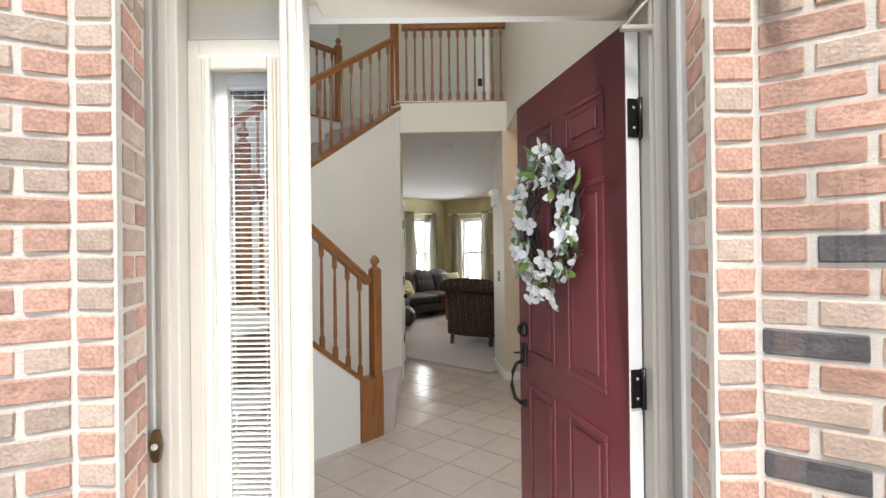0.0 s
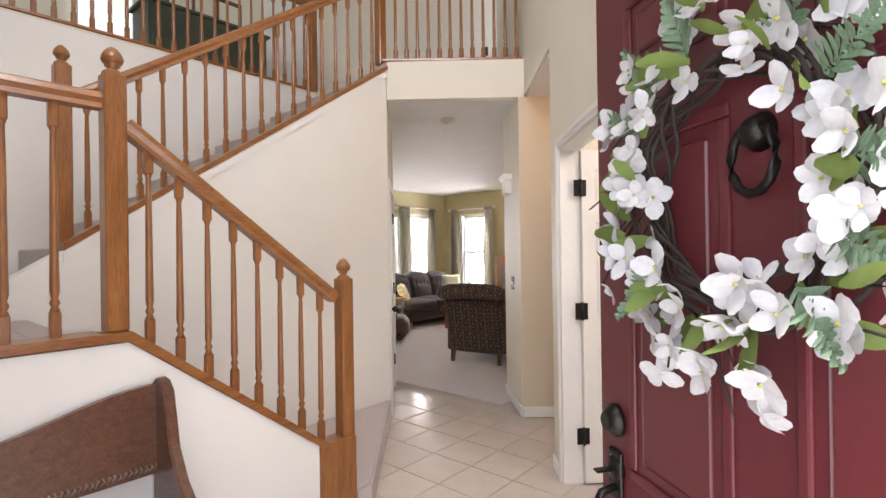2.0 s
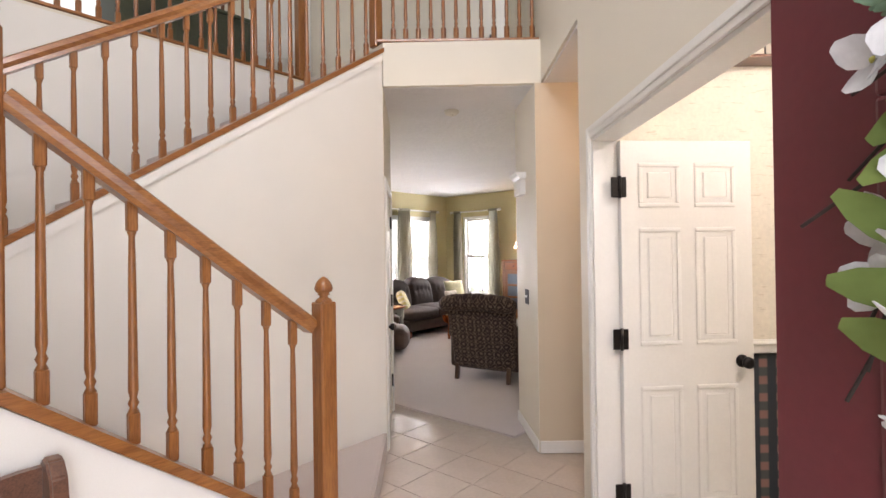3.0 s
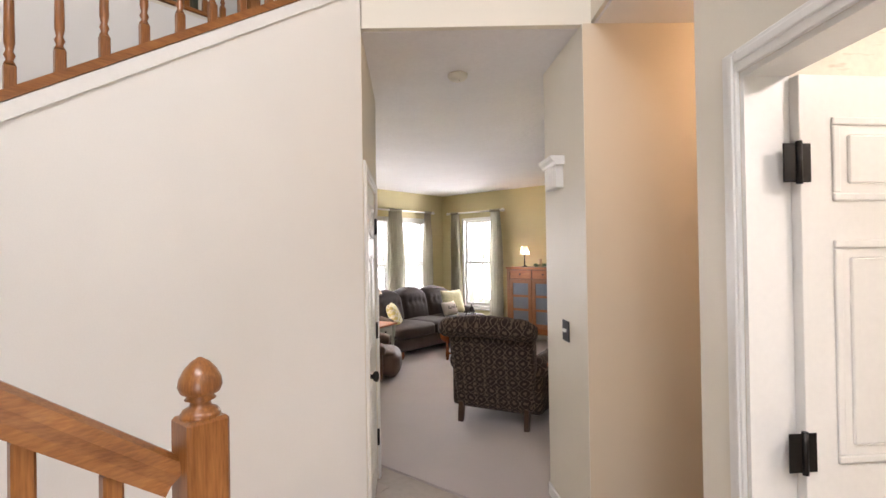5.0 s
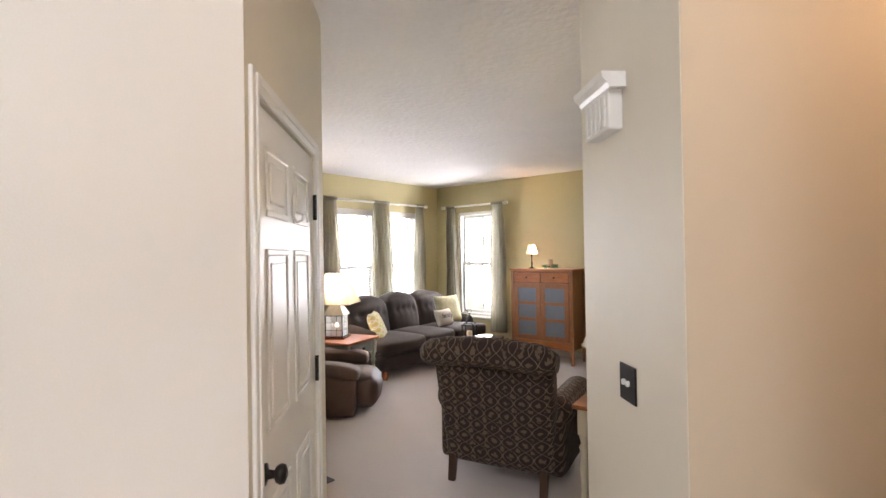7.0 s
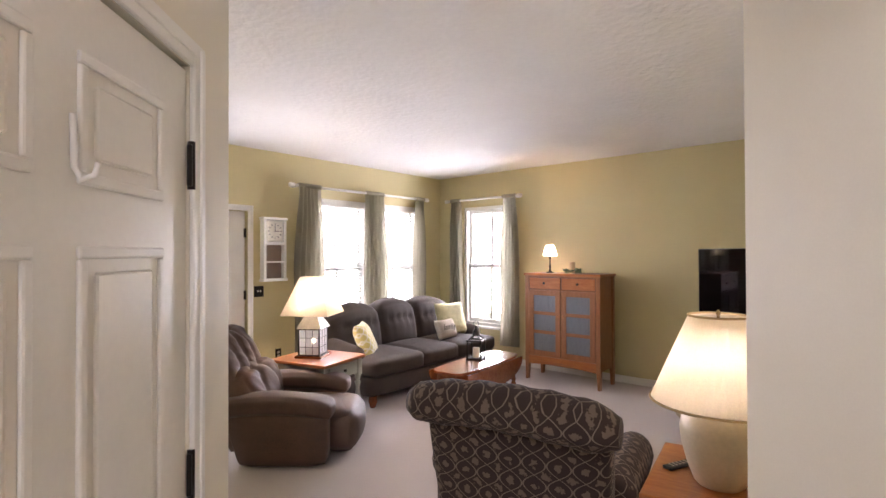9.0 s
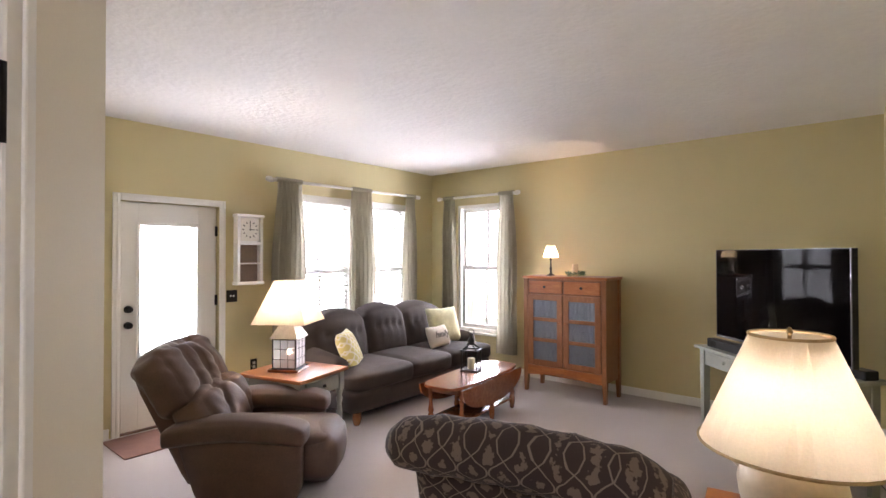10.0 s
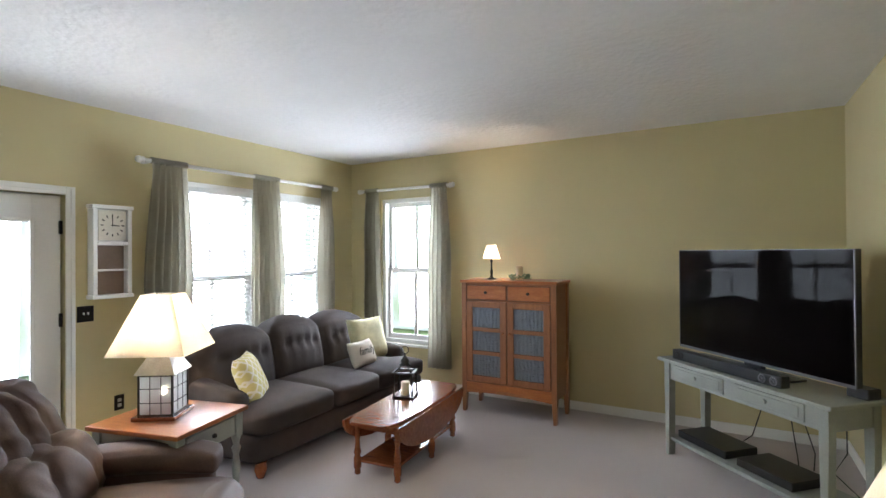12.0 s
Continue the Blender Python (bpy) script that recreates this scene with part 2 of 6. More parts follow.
def hxy(r, f):
    v = hall(r, f)
    return (v.x, v.y)


CEIL = 2.74
LOFT = 3.07
TOP = 5.5
# living room
wall_run("wall_west", (-9.6, 5.3), (-9.6, 9.86), 0, CEIL, 0.16, M_GREEN, "sage green painted wall with two windows and a door", [(0.33, 1.19, 0, 2.04), (2.0, 2.9, 0.5, 2.26), (3.0, 3.9, 0.5, 2.26)])
wall_run("wall_north", (-9.76, 9.7), (-4.4, 9.7), 0, CEIL, 0.16, M_GREEN, "sage green painted wall with one window", [(0.64, 1.54, 0.5, 2.26)])
wall_run("wall_east", (-4.56, 9.7), (-4.56, 4.85), 0, CEIL, 0.12, M_GREEN, "sage green painted wall")
wall_run("wall_south", (-5.9, 4.42), (-8.72, 4.42), 0, CEIL, 0.12, M_GREEN, "sage green painted wall")
wall_run("wall_fireplace", (-8.72, 4.42), (-9.6, 5.3), 0, CEIL, 0.12, M_GREEN, "sage green angled corner wall")
structure("floor", boxes((-9.8, -4.4, 4.42, 9.9, -0.1, 0.012)), M_CARPET, "beige cut pile carpet in the living room", "carpet")
structure("ceiling", prism([hxy(0.74, 5.53), (-4.99, 3.605), (-5.2, 3.675), (-6.0, 4.3), (-9.8, 4.3), (-9.8, 9.9), (-4.4, 9.9), (-4.4, 4.7)], CEIL, CEIL + 0.1), M_CEIL, "white knockdown textured ceiling", "ceiling")
# hall
wall_run("wall_hall_left", hxy(-0.535, 6.73), hxy(-0.464, 5.511), 0, CEIL, -0.12, M_CREAM, "cream painted hall wall with a closet door", [(0.255, 1.13, 0, 2.01)])
wall_run("wall_hall_right", hxy(0.668, 5.47), hxy(0.628, 6.19), 0, CEIL, -0.12, M_CREAM, "cream painted hall wall")
structure("baseboard_north", boxes((-9.59, -4.57, 9.686, 9.699, 0.013, 0.10), bevel=0.004), M_TRIM, "white painted baseboard", "baseboard")
structure("baseboard_west", boxes((-9.599, -9.586, 6.6, 9.68, 0.013, 0.10), (-9.599, -9.586, 5.31, 5.55, 0.013, 0.10), bevel=0.004), M_TRIM, "white painted baseboard", "baseboard")
structure("baseboard_east", boxes((-4.574, -4.561, 4.8, 9.68, 0.013, 0.10), bevel=0.004), M_TRIM, "white painted baseboard", "baseboard")
STAIR = pose(0.087, 0.04, 0)      # the stairs stand a little off the wall grid
# foyer: right side with the powder room door and the side passage
wall_run("wall_foyer_right", hxy(0.72, 1.6), hxy(0.72, 4.49), 0, TOP, -0.12, M_CREAM, "cream painted two storey foyer wall", [(1.1, 2.665, 0, 2.05)])
wall_run("wall_foyer_upper", hxy(0.72, 4.49), hxy(0.72, 7.4), CEIL + 0.02, TOP, -0.12, M_CREAM, "cream painted upper foyer wall")
wall_run("wall_passage_back", hxy(0.671, 5.468), hxy(1.375, 5.468), 0, CEIL, 0.12, M_BEIGE, "beige painted passage wall")
wall_run("wall_passage_near", hxy(0.84, 4.49), hxy(3.6, 4.49), 0, CEIL, -0.05, M_BEIGE, "beige painted passage wall")
wall_run("wall_passage_side", (-3.565, 4.75), (-3.565, 6.6), 0, CEIL, 0.12, M_BEIGE, "beige painted passage wall")
wall_run("wall_passage_end", (-3.7, 6.6), (-1.4, 6.6), 0, CEIL, 0.1, M_BEIGE, "beige painted passage wall")
wall_run("wall_passage_east", (-1.6, 6.6), (-1.6, 4.6), 0, CEIL, 0.1, M_BEIGE, "beige painted passage wall")
structure("ceiling_passage", prism([hxy(0.74, 4.40), hxy(0.74, 5.53), (-3.85, 4.7), (-3.85, 6.7), (-1.4, 6.7), (-1.4, 4.3), hxy(3.4, 4.45)], CEIL, CEIL + 0.02), M_CEILP, "white flat ceiling of the passage", "ceiling")
# powder room
wall_run("wall_powder_back", hxy(0.84, 4.35), hxy(2.6, 4.35), 0, CEIL, 0.08, M_PAPER, "cream patterned wallpaper on the powder room wall")
wall_run("wall_powder_side", hxy(2.6, 4.45), hxy(2.6, 1.8), 0, CEIL, 0.08, M_PAPER, "cream patterned wallpaper on the powder room wall")
wall_run("wall_powder_front", hxy(2.6, 1.8), hxy(0.84, 1.8), 0, CEIL, 0.08, M_PAPER, "cream patterned wallpaper on the powder room wall")
structure("ceiling_powder", boxes((0.84, 2.7, 1.7, 4.45, CEIL - 0.03, CEIL + 0.1)), M_CEILP, "white ceiling of the powder room", "ceiling", HALL)
# front wall
wall_run("wall_front", hxy(-2.9, 1.56), hxy(0.9, 1.56), -0.15, 2.9, 0.12, M_WHITE_WALL, "white painted front wall with the entry opening", [(2.02, 3.52, -0.15, 2.195)])
# opening assumed above the door, out of view, for the foyer fill
wall_run("wall_front_upper", hxy(-2.9, 1.56), hxy(0.9, 1.56), 2.9, TOP, 0.12, M_WHITE_WALL, "white painted front wall with an assumed high opening, unseen", [(1.7, 3.5, 3.0, 4.9)])
wall_run("wall_stair_front", (-3.0, -0.35), (-6.3, -0.35), 0, TOP, 0.12, M_CREAM, "cream painted stairwell wall")
wall_run("wall_stair_west", (-6.113, -0.4), (-6.113, 3.64), 0, LOFT - 0.02, 0.12, M_WHITE_WALL, "white painted stairwell wall below the landing rail")
structure("wall_stair", prism([(0.99, 0.0), (3.528, 0.0), (3.528, 2.992), (1.25, 1.46), (0.99, 1.29)], -5.22, -5.06, "x"), M_WHITE_WALL, "white painted wall under the upper stair flight", "wall", STAIR)
structure("floor_tile_bed", boxes((-2.2, 2.9, 1.45, 7.5, -0.1, -0.005)), M_GROUT, "grey grout between cream floor tiles", "floor", HALL)
structure("loft_floor", prism([hxy(0.72, 5.485), (-4.968, 3.575), (-5.10, 3.60), (-6.113, 3.645), (-6.113, -0.4), (-9.5, -0.4), (-9.5, 9.0), hxy(0.72, 8.0)], CEIL + 0.003, LOFT), M_CREAM, "cream painted edge of the upper floor", "floor")
structure("ceiling_upper", prism([hxy(1.0, 1.4), hxy(-3.6, 1.4), (-9.6, -0.5), (-9.6, 9.2), hxy(1.0, 8.6)], TOP, TOP + 0.1), M_CEILP, "white upper ceiling over the stairs", "ceiling")
wall_run("wall_loft_back", hxy(-5.0, 7.9), hxy(0.9, 7.9), LOFT, TOP, 0.1, M_CREAM, "cream painted upper hall wall")
wall_run("wall_loft_west", (-8.6, -0.4), (-8.6, 6.0), LOFT, TOP, 0.1, M_CREAM, "grey green painted upper hall wall")
pw = thing("powder_light", HALL @ pose(1.7, 3.2, CEIL - 0.03), "round white ceiling light in the powder room", "ceiling light")
part("base", lathe([(0.12, 0), (0.12, -0.02)], 24), M_TRIM, pw)
part("globe", lathe([(0.11, -0.02), (0.13, -0.05), (0.11, -0.09), (0.05, -0.11), (0.01, -0.115)], 24), lamp_glow("white_globe", (0.9, 0.88, 0.82), 4.0), pw, "glowing frosted glass globe")
bulb("powder_bulb", HALL @ Vector((1.7, 3.2, CEIL - 0.25)), 24, 0.12, (1.0, 0.96, 0.91))
structure("ground", boxes((-60, 60, -60, 60, -0.6, -0.35)), M_GRASS, "green lawn round the house", "ground")
structure("pavement", boxes((-2.4, 2.4, -3, 1.56, -0.34, -0.15)), M_CONCRETE, "grey concrete porch slab", "porch", HALL)



# ---- doors ----
def panel_parts(leaf, mat, axis_y, face_x, cols, rows, out):
    """Raised six-panel mouldings on one face of a door leaf; out: +1 or -1, the way that face looks along x."""
    for c0, c1 in cols:
        for r0, r1 in rows:
            bm = bmesh.new()
            w = 0.022
            d0, d1 = sorted((face_x - out * 0.002, face_x + out * 0.007))
            for b in ((c0, c1, r0, r0 + w), (c0, c1, r1 - w, r1), (c0, c0 + w, r0 + w, r1 - w), (c1 - w, c1, r0 + w, r1 - w)):
                box(bm, d0, d1, b[0], b[1], b[2], b[3], bevel=0.005, seg=2)
            e0, e1 = sorted((face_x - out * 0.002, face_x + out * 0.005))
            box(bm, e0, e1, c0 + 0.045, c1 - 0.045, r0 + 0.045, r1 - 0.045, bevel=0.006)
            part("panel", bm, mat, leaf)


def knob_on(parent, mat, x, y, z, out):
    m = Matrix.Translation((x, y, z)) @ Matrix.Rotation(radians(90) * out, 4, "Y")
    return part("door_knob", lathe([(0.032, 0), (0.032, 0.006), (0.014, 0.012), (0.012, 0.03), (0.024, 0.036), (0.030, 0.048), (0.027, 0.060), (0.012, 0.066)], 20, m=m), mat, parent, "dark bronze round knob")


def hinge_on(parent, x, y, z, h=0.1):
    bm = bmesh.new()
    box(bm, x - 0.006, x + 0.006, y - 0.014, y + 0.014, z - h / 2, z + h / 2, bevel=0.002)
    lathe([(0.009, -h / 2 - 0.008), (0.009, h / 2 + 0.008)], 10, bm, (x, y, z))
    return part("hinge", bm, M_BLACK, parent, "black metal hinge")


def six_panel_door(name, m, w, label, knobs=(), hinges=(), mat=None, faces=(-1, 1)):
    mat = mat or M_TRIM
    door = tagged(part(name, boxes((-0.035, 0, 0, w, 0.012, 2.03), bevel=0.002), mat), label, "door", "", "structure")
    door.matrix_world = m
    a, g = 0.13 * w, 0.11 * w
    half = w / 2
    cols = ((a, half - g / 2), (half + g / 2, w - a))
    rows = ((0.24, 0.82), (1.02, 1.60), (1.70, 1.92))
    for out in faces:
        panel_parts(door, mat, 0, -0.035 if out < 0 else 0.0, cols, rows, out)
    for x, out in knobs:
        knob_on(door, M_BLACK, x, w - 0.065, 0.93, out)
    for x, y in hinges:
        for z in (0.30, 1.06, 1.80):
            hinge_on(door, x, y, z)
    return door


def casing(name, m, w, h, label, width=0.062, deep=0.018, sides=(0, 1)):
    """Moulded door casing round an opening of w x h; local x along the wall, y out of it."""
    ob = thing(name, m, label, "door trim", kind="structure")
    for i, x in enumerate((-width, w)):
        if i in sides:
            bm = boxes((x, x + width, 0, deep * 0.7, 0, h + width), bevel=0.003)
            box(bm, x + width * 0.15, x + width * 0.5, deep * 0.5, deep, 0, h + width * 0.8, bevel=0.004, seg=2)
            part("trim_upright", bm, M_TRIM, ob)
    bm = boxes((0, w, 0, deep * 0.7, h, h + width), bevel=0.003)
    box(bm, 0, w, deep * 0.5, deep, h + width * 0.4, h + width * 0.8, bevel=0.004, seg=2)
    part("trim_head", bm, M_TRIM, ob)
    return ob


# front door, standing open
front = tagged(part("door_1", boxes((-0.045, 0, 0, 0.91, 0.012, 2.10), bevel=0.002), M_RED), "open burgundy painted six-panel front door", "door", "", "structure")
front.matrix_world = HALL @ pose(0.595, 1.50, 0, 0, 0, 12)
FCOLS, FROWS = ((0.12, 0.40), (0.51, 0.79)), ((0.22, 0.82), (0.95, 1.66), (1.78, 1.95))
panel_parts(front, M_RED, 0, -0.045, FCOLS, FROWS, -1)
panel_parts(front, M_TRIM, 0, 0.0, FCOLS, FROWS, 1)
part("inner_edge", boxes((-0.043, -0.001, -0.003, 0.0, 0.012, 2.10)), M_TRIM, front, "white door edge")
bm = lathe([(0.036, 0), (0.036, 0.010), (0.026, 0.022), (0.018, 0.03)], 20, m=pose(-0.045, 0.845, 1.055, 0, -90, 0))
part("deadbolt", bm, M_BLACK, front, "dark bronze deadbolt")
bm = boxes((-0.055, -0.044, 0.82, 0.87, 0.88, 0.99), bevel=0.005, seg=2)
lathe([(0.03, 0), (0.026, 0.012), (0.01, 0.016)], 16, bm, m=pose(-0.045, 0.845, 0.95, 0, -90, 0))
part("latch_plate", bm, M_BLACK, front, "dark bronze latch plate")
part("pull_handle", tube([(-0.05, 0.845, 0.91), (-0.085, 0.845, 0.90), (-0.105, 0.845, 0.86), (-0.11, 0.845, 0.80), (-0.095, 0.845, 0.74), (-0.07, 0.845, 0.715), (-0.045, 0.845, 0.71)], 0.009), M_BLACK, front, "curved dark bronze pull handle")
part("handle_foot", lathe([(0.022, 0), (0.018, 0.012)], 14, m=pose(-0.045, 0.845, 0.71, 0, -90, 0)), M_BLACK, front)
part("thumb_latch", boxes((-0.10, -0.05, 0.835, 0.855, 0.945, 0.951), bevel=0.002), M_BLACK, front)
bm = lathe([(0.03, 0), (0.02, 0.02), (0.008, 0.03)], 14, m=pose(-0.045, 0.455, 1.60, 0, -90, 0))
tube([(-0.06, 0.455 + 0.04 * math.sin(a * 0.5), 1.56 + 0.05 * math.cos(a * 0.5)) for a in range(0, 13)], 0.007, 8, bm)
part("door_knocker", bm, M_BLACK, front, "dark metal knocker ring")
for z in (0.26, 1.003, 1.815):
    bm = boxes((-0.04, 0.0, -0.008, -0.002, z - 0.058, z + 0.058), (-0.002, 0.035, -0.012, -0.006, z - 0.058, z + 0.058), bevel=0.002)
    lathe([(0.009, -0.06), (0.009, 0.06)], 10, bm, (-0.001, -0.012, z))
    hg = part("hinge", bm, M_BLACK, front, "black three-screw hinge")
    for dz in (-0.03, 0.03):
        part("screw", lathe([(0.005, 0), (0.003, 0.003)], 8, m=pose(-0.02, -0.008, z + dz, 90, 0, 0)), M_ALU, hg)

# wreath hung on the front door
def petal_mesh(bm, m, length, width, curl, mat_index=0):
    rows = []
    for i in range(5):
        u = i / 4
        w = width * math.sin(math.pi * (0.12 + 0.80 * u)) * (0.75 + 0.35 * u)
        z = curl * u * u
        rows.append([bm.verts.new(m @ Vector((u * length, s * w / 2, z - abs(s) * 0.12 * w))) for s in (-1, 0, 1)])
    for a, b in zip(rows, rows[1:]):
        for k in range(2):
            f = bm.faces.new((a[k], a[k + 1], b[k + 1], b[k]))
            f.smooth, f.material_index = True, mat_index


def cloth_mat(name, colour, through_colour, amount, scale=60.0):
    """Thin cloth or petal: diffuse with some light coming through."""
    mat = bpy.data.materials.new(name)
    mat.use_nodes = True
    nt = mat.node_tree
    out = nt.nodes["Material Output"]
    nt.nodes.remove(nt.nodes["Principled BSDF"])
    d, t, mx = nt.nodes.new("ShaderNodeBsdfDiffuse"), nt.nodes.new("ShaderNodeBsdfTranslucent"), nt.nodes.new("ShaderNodeMixShader")
    tc, no, ra = nt.nodes.new("ShaderNodeTexCoord"), nt.nodes.new("ShaderNodeTexNoise"), nt.nodes.new("ShaderNodeValToRGB")
    no.inputs["Scale"].default_value, no.inputs["Detail"].default_value = scale, 4
    ra.color_ramp.elements[0].position, ra.color_ramp.elements[0].color = 0.3, (*[c * 0.82 for c in colour], 1)
    ra.color_ramp.elements[1].position, ra.color_ramp.elements[1].color = 0.7, (*[min(1, c * 1.08) for c in colour], 1)
    L = nt.links.new
    L(tc.outputs["Object"], no.inputs["Vector"])
    L(no.outputs[0], ra.inputs[0])
    L(ra.outputs[0], d.inputs[0])
    t.inputs[0].default_value = (*through_colour, 1)
    mx.inputs[0].default_value = amount
    L(d.outputs[0], mx.inputs[1])
    L(t.outputs[0], mx.inputs[2])
    L(mx.outputs[0], out.inputs[0])
    return mat


M_PETAL = cloth_mat("white_silk_petal", (0.64, 0.63, 0.625), (0.62, 0.62, 0.60), 0.3)
M_LEAF = cloth_mat("green_silk_leaf", (0.17, 0.225, 0.07), (0.20, 0.28, 0.06), 0.25, 30)
M_SPRIG = material("grey_green_sprig", (0.13, 0.20, 0.12), 0.8, scale=30, vary=0.3, fine=200, bump=0.2)
M_TWIG = material("dark_vine_twig", (0.026, 0.017, 0.012), 0.9, scale=20, vary=0.4, fine=160, bump=0.6)
M_YELLOW = material("yellow_green_stamen", (0.45, 0.42, 0.10), 0.8, scale=40, vary=0.2, fine=300, bump=0.3)
rng = random.Random(11)
wreath = thing("door_wreath", front.matrix_world @ pose(-0.052, 0.47, 1.53, 0, -90, 0), "white dogwood flower wreath with green leaves on the door", "wreath")
# local: x up, y along the door, z out from it
bm = bmesh.new()
for k in range(9):
    r0, ph, amp = rng.uniform(0.165, 0.235), rng.uniform(0, 6), rng.uniform(0.008, 0.02)
    tube([((r0 + amp * math.sin(5 * a + ph)) * math.cos(a), (r0 + amp * math.sin(5 * a + ph)) * math.sin(a), 0.03 + 0.02 * math.sin(4 * a + ph)) for a in [i * math.pi / 20 for i in range(41)]], 0.0036, 5, bm)
for k in range(26):
    a, r0 = rng.uniform(0, 6.283), rng.uniform(0.2, 0.24)
    tube([(r0 * math.cos(a), r0 * math.sin(a), 0.03), ((r0 + 0.05) * math.cos(a + 0.15), (r0 + 0.05) * math.sin(a + 0.15), 0.04), ((r0 + rng.uniform(0.07, 0.13)) * math.cos(a + 0.3), (r0 + 0.09) * math.sin(a + 0.3), rng.uniform(0.02, 0.08))], 0.002, 4, bm)
part("vine_ring", bm, M_TWIG, wreath, "dark twisted vine ring")
flowers = []
for v in range(5):
    bm = bmesh.new()
    n = 4 if v < 4 else 5
    for i in range(n):
        m = Matrix.Rotation(2 * math.pi * i / n + rng.uniform(-0.2, 0.2), 4, "Z") @ Matrix.Rotation(-rng.uniform(0.05, 0.55), 4, "Y")
        petal_mesh(bm, m, rng.uniform(0.042, 0.054), rng.uniform(0.038, 0.050), rng.uniform(-0.012, 0.012))
    lathe([(0.0035, 0.0), (0.0045, 0.004), (0.002, 0.007)], 8, bm)
    for f in bm.faces[-10:]:
        f.material_index = 1
    me = bpy.data.meshes.new("flower")
    bm.to_mesh(me)
    bm.free()
    me.materials.append(M_PETAL)
    me.materials.append(M_YELLOW)
    flowers.append(me)
leafs = []
for v in range(2):
    bm = bmesh.new()
    petal_mesh(bm, Matrix.Identity(4), 0.085 + 0.02 * v, 0.042, 0.02 - 0.03 * v)
    me = bpy.data.meshes.new("leaf")
    bm.to_mesh(me)
    bm.free()
    me.materials.append(M_LEAF)
    leafs.append(me)


def on_wreath(name, me, a, r, z, tilt, spin, s=1.0):
    o = new(name, me)
    o.parent = wreath
    o.matrix_basis = pose(r * math.cos(a), r * math.sin(a), z) @ Matrix.Rotation(a, 4, "Z") @ Matrix.Rotation(tilt, 4, "Y") @ Matrix.Rotation(spin, 4, "Z") @ Matrix.Scale(s, 4)


for i in range(84):
    a = 2 * math.pi * i / 84 + rng.uniform(-0.12, 0.12)
    on_wreath("flower", rng.choice(flowers), a, rng.uniform(0.15, 0.295), rng.uniform(0.04, 0.095), rng.uniform(-0.8, 1.1), rng.uniform(0, 6), rng.uniform(0.5, 0.88))
for i in range(46):
    a = 2 * math.pi * i / 46 + rng.uniform(-0.1, 0.1)
    on_wreath("leaf", rng.choice(leafs), a, rng.uniform(0.17, 0.25), rng.uniform(0.03, 0.09), rng.uniform(-0.9, 0.2), rng.uniform(-1.2, 1.2), rng.uniform(0.6, 0.95))
for dy, dx in ((0.05, -0.29), (-0.08, -0.315), (0.1, -0.27), (0.13, -0.31)):
    o = new("flower", rng.choice(flowers))
    o.parent = wreath
    o.matrix_basis = pose(dx, dy, 0.06, 0, 150, rng.uniform(0, 90)) @ Matrix.Scale(0.75, 4)
for a0 in (3.9, 4.3, 4.7, 0.2, 0.6, 1.0, 5.2, 5.6, 2.4):
    bm = bmesh.new()
    for k in range(26):
        u = k / 26
        for sgn in (-1, 1):
            m = Matrix.Translation((0.11 * u, 0, 0)) @ Matrix.Rotation(sgn * rng.uniform(0.6, 1.2), 4, "Z") @ Matrix.Rotation(rng.uniform(-0.6, 0.6), 4, "Y")
            petal_mesh(bm, m, 0.03 * (1.2 - u), 0.008, 0.004)
    me_ob = part("sprig", bm, M_SPRIG, wreath, "grey green fern sprig")
    me_ob["kind"] = "stuff"
    me_ob.matrix_basis = pose(0.2 * math.cos(a0), 0.2 * math.sin(a0), 0.07) @ Matrix.Rotation(a0, 4, "Z") @ Matrix.Rotation(-0.2, 4, "Y")

# ---- entry frame, sidelight, storm door ----
M_ENTRY_TRIM = material("cream_white_entry_trim", (0.71, 0.65, 0.56), 0.4, scale=5, vary=0.04, fine=60, bump=0.06)
entry = thing("door_frame", HALL, "white painted entry frame with mouldings", "door frame", kind="structure")


def moulded(x0, x1, y0, y1, z0, z1, steps=3):
    """Upright board with stepped mouldings on its outer face."""
    bm = boxes((x0, x1, y0, y1, z0, z1), bevel=0.003)
    w = (x1 - x0) / (steps * 2 + 1)
    for i in range(steps):
        box(bm, x0 + w * (2 * i + 0.6), x0 + w * (2 * i + 1.9), y0 - 0.012 - 0.004 * (i % 2), y0 + 0.004, z0, z1, bevel=0.004, seg=2)
    return bm


part("jamb", moulded(-0.90, -0.755, 1.42, 1.56, -0.15, 2.195, 3), M_ENTRY_TRIM, entry)
part("mullion", moulded(-0.462, -0.395, 1.42, 1.50, -0.15, 2.195, 2), M_ENTRY_TRIM, entry)
part("jamb", moulded(0.60, 0.655, 1.43, 1.60, -0.15, 2.195, 1), M_ALU, entry, "taupe painted hinge jamb")
part("jamb", moulded(0.655, 0.735, 1.36, 1.56, -0.15, 2.2, 2), M_ALU, entry, "taupe storm door frame")
part("storm_stop", boxes((0.643, 0.692, 1.335, 1.358, -0.15, 2.2), bevel=0.004), M_TRIM, entry, "white storm door stop")
part("lintel", boxes((-0.376, 0.60, 1.44, 1.60, 2.175, 2.195), (-0.95, 0.735, 1.40, 1.56, 2.195, 2.9), (-0.755, -0.462, 1.483, 1.58, 2.06, 2.195), (-0.40, 0.62, 1.42, 1.44, 2.16, 2.195), bevel=0.004), M_ENTRY_TRIM, entry)
part("threshold", boxes((-0.376, 0.60, 1.42, 1.70, -0.15, 0.012), bevel=0.006), M_ALU, entry, "grey metal threshold")
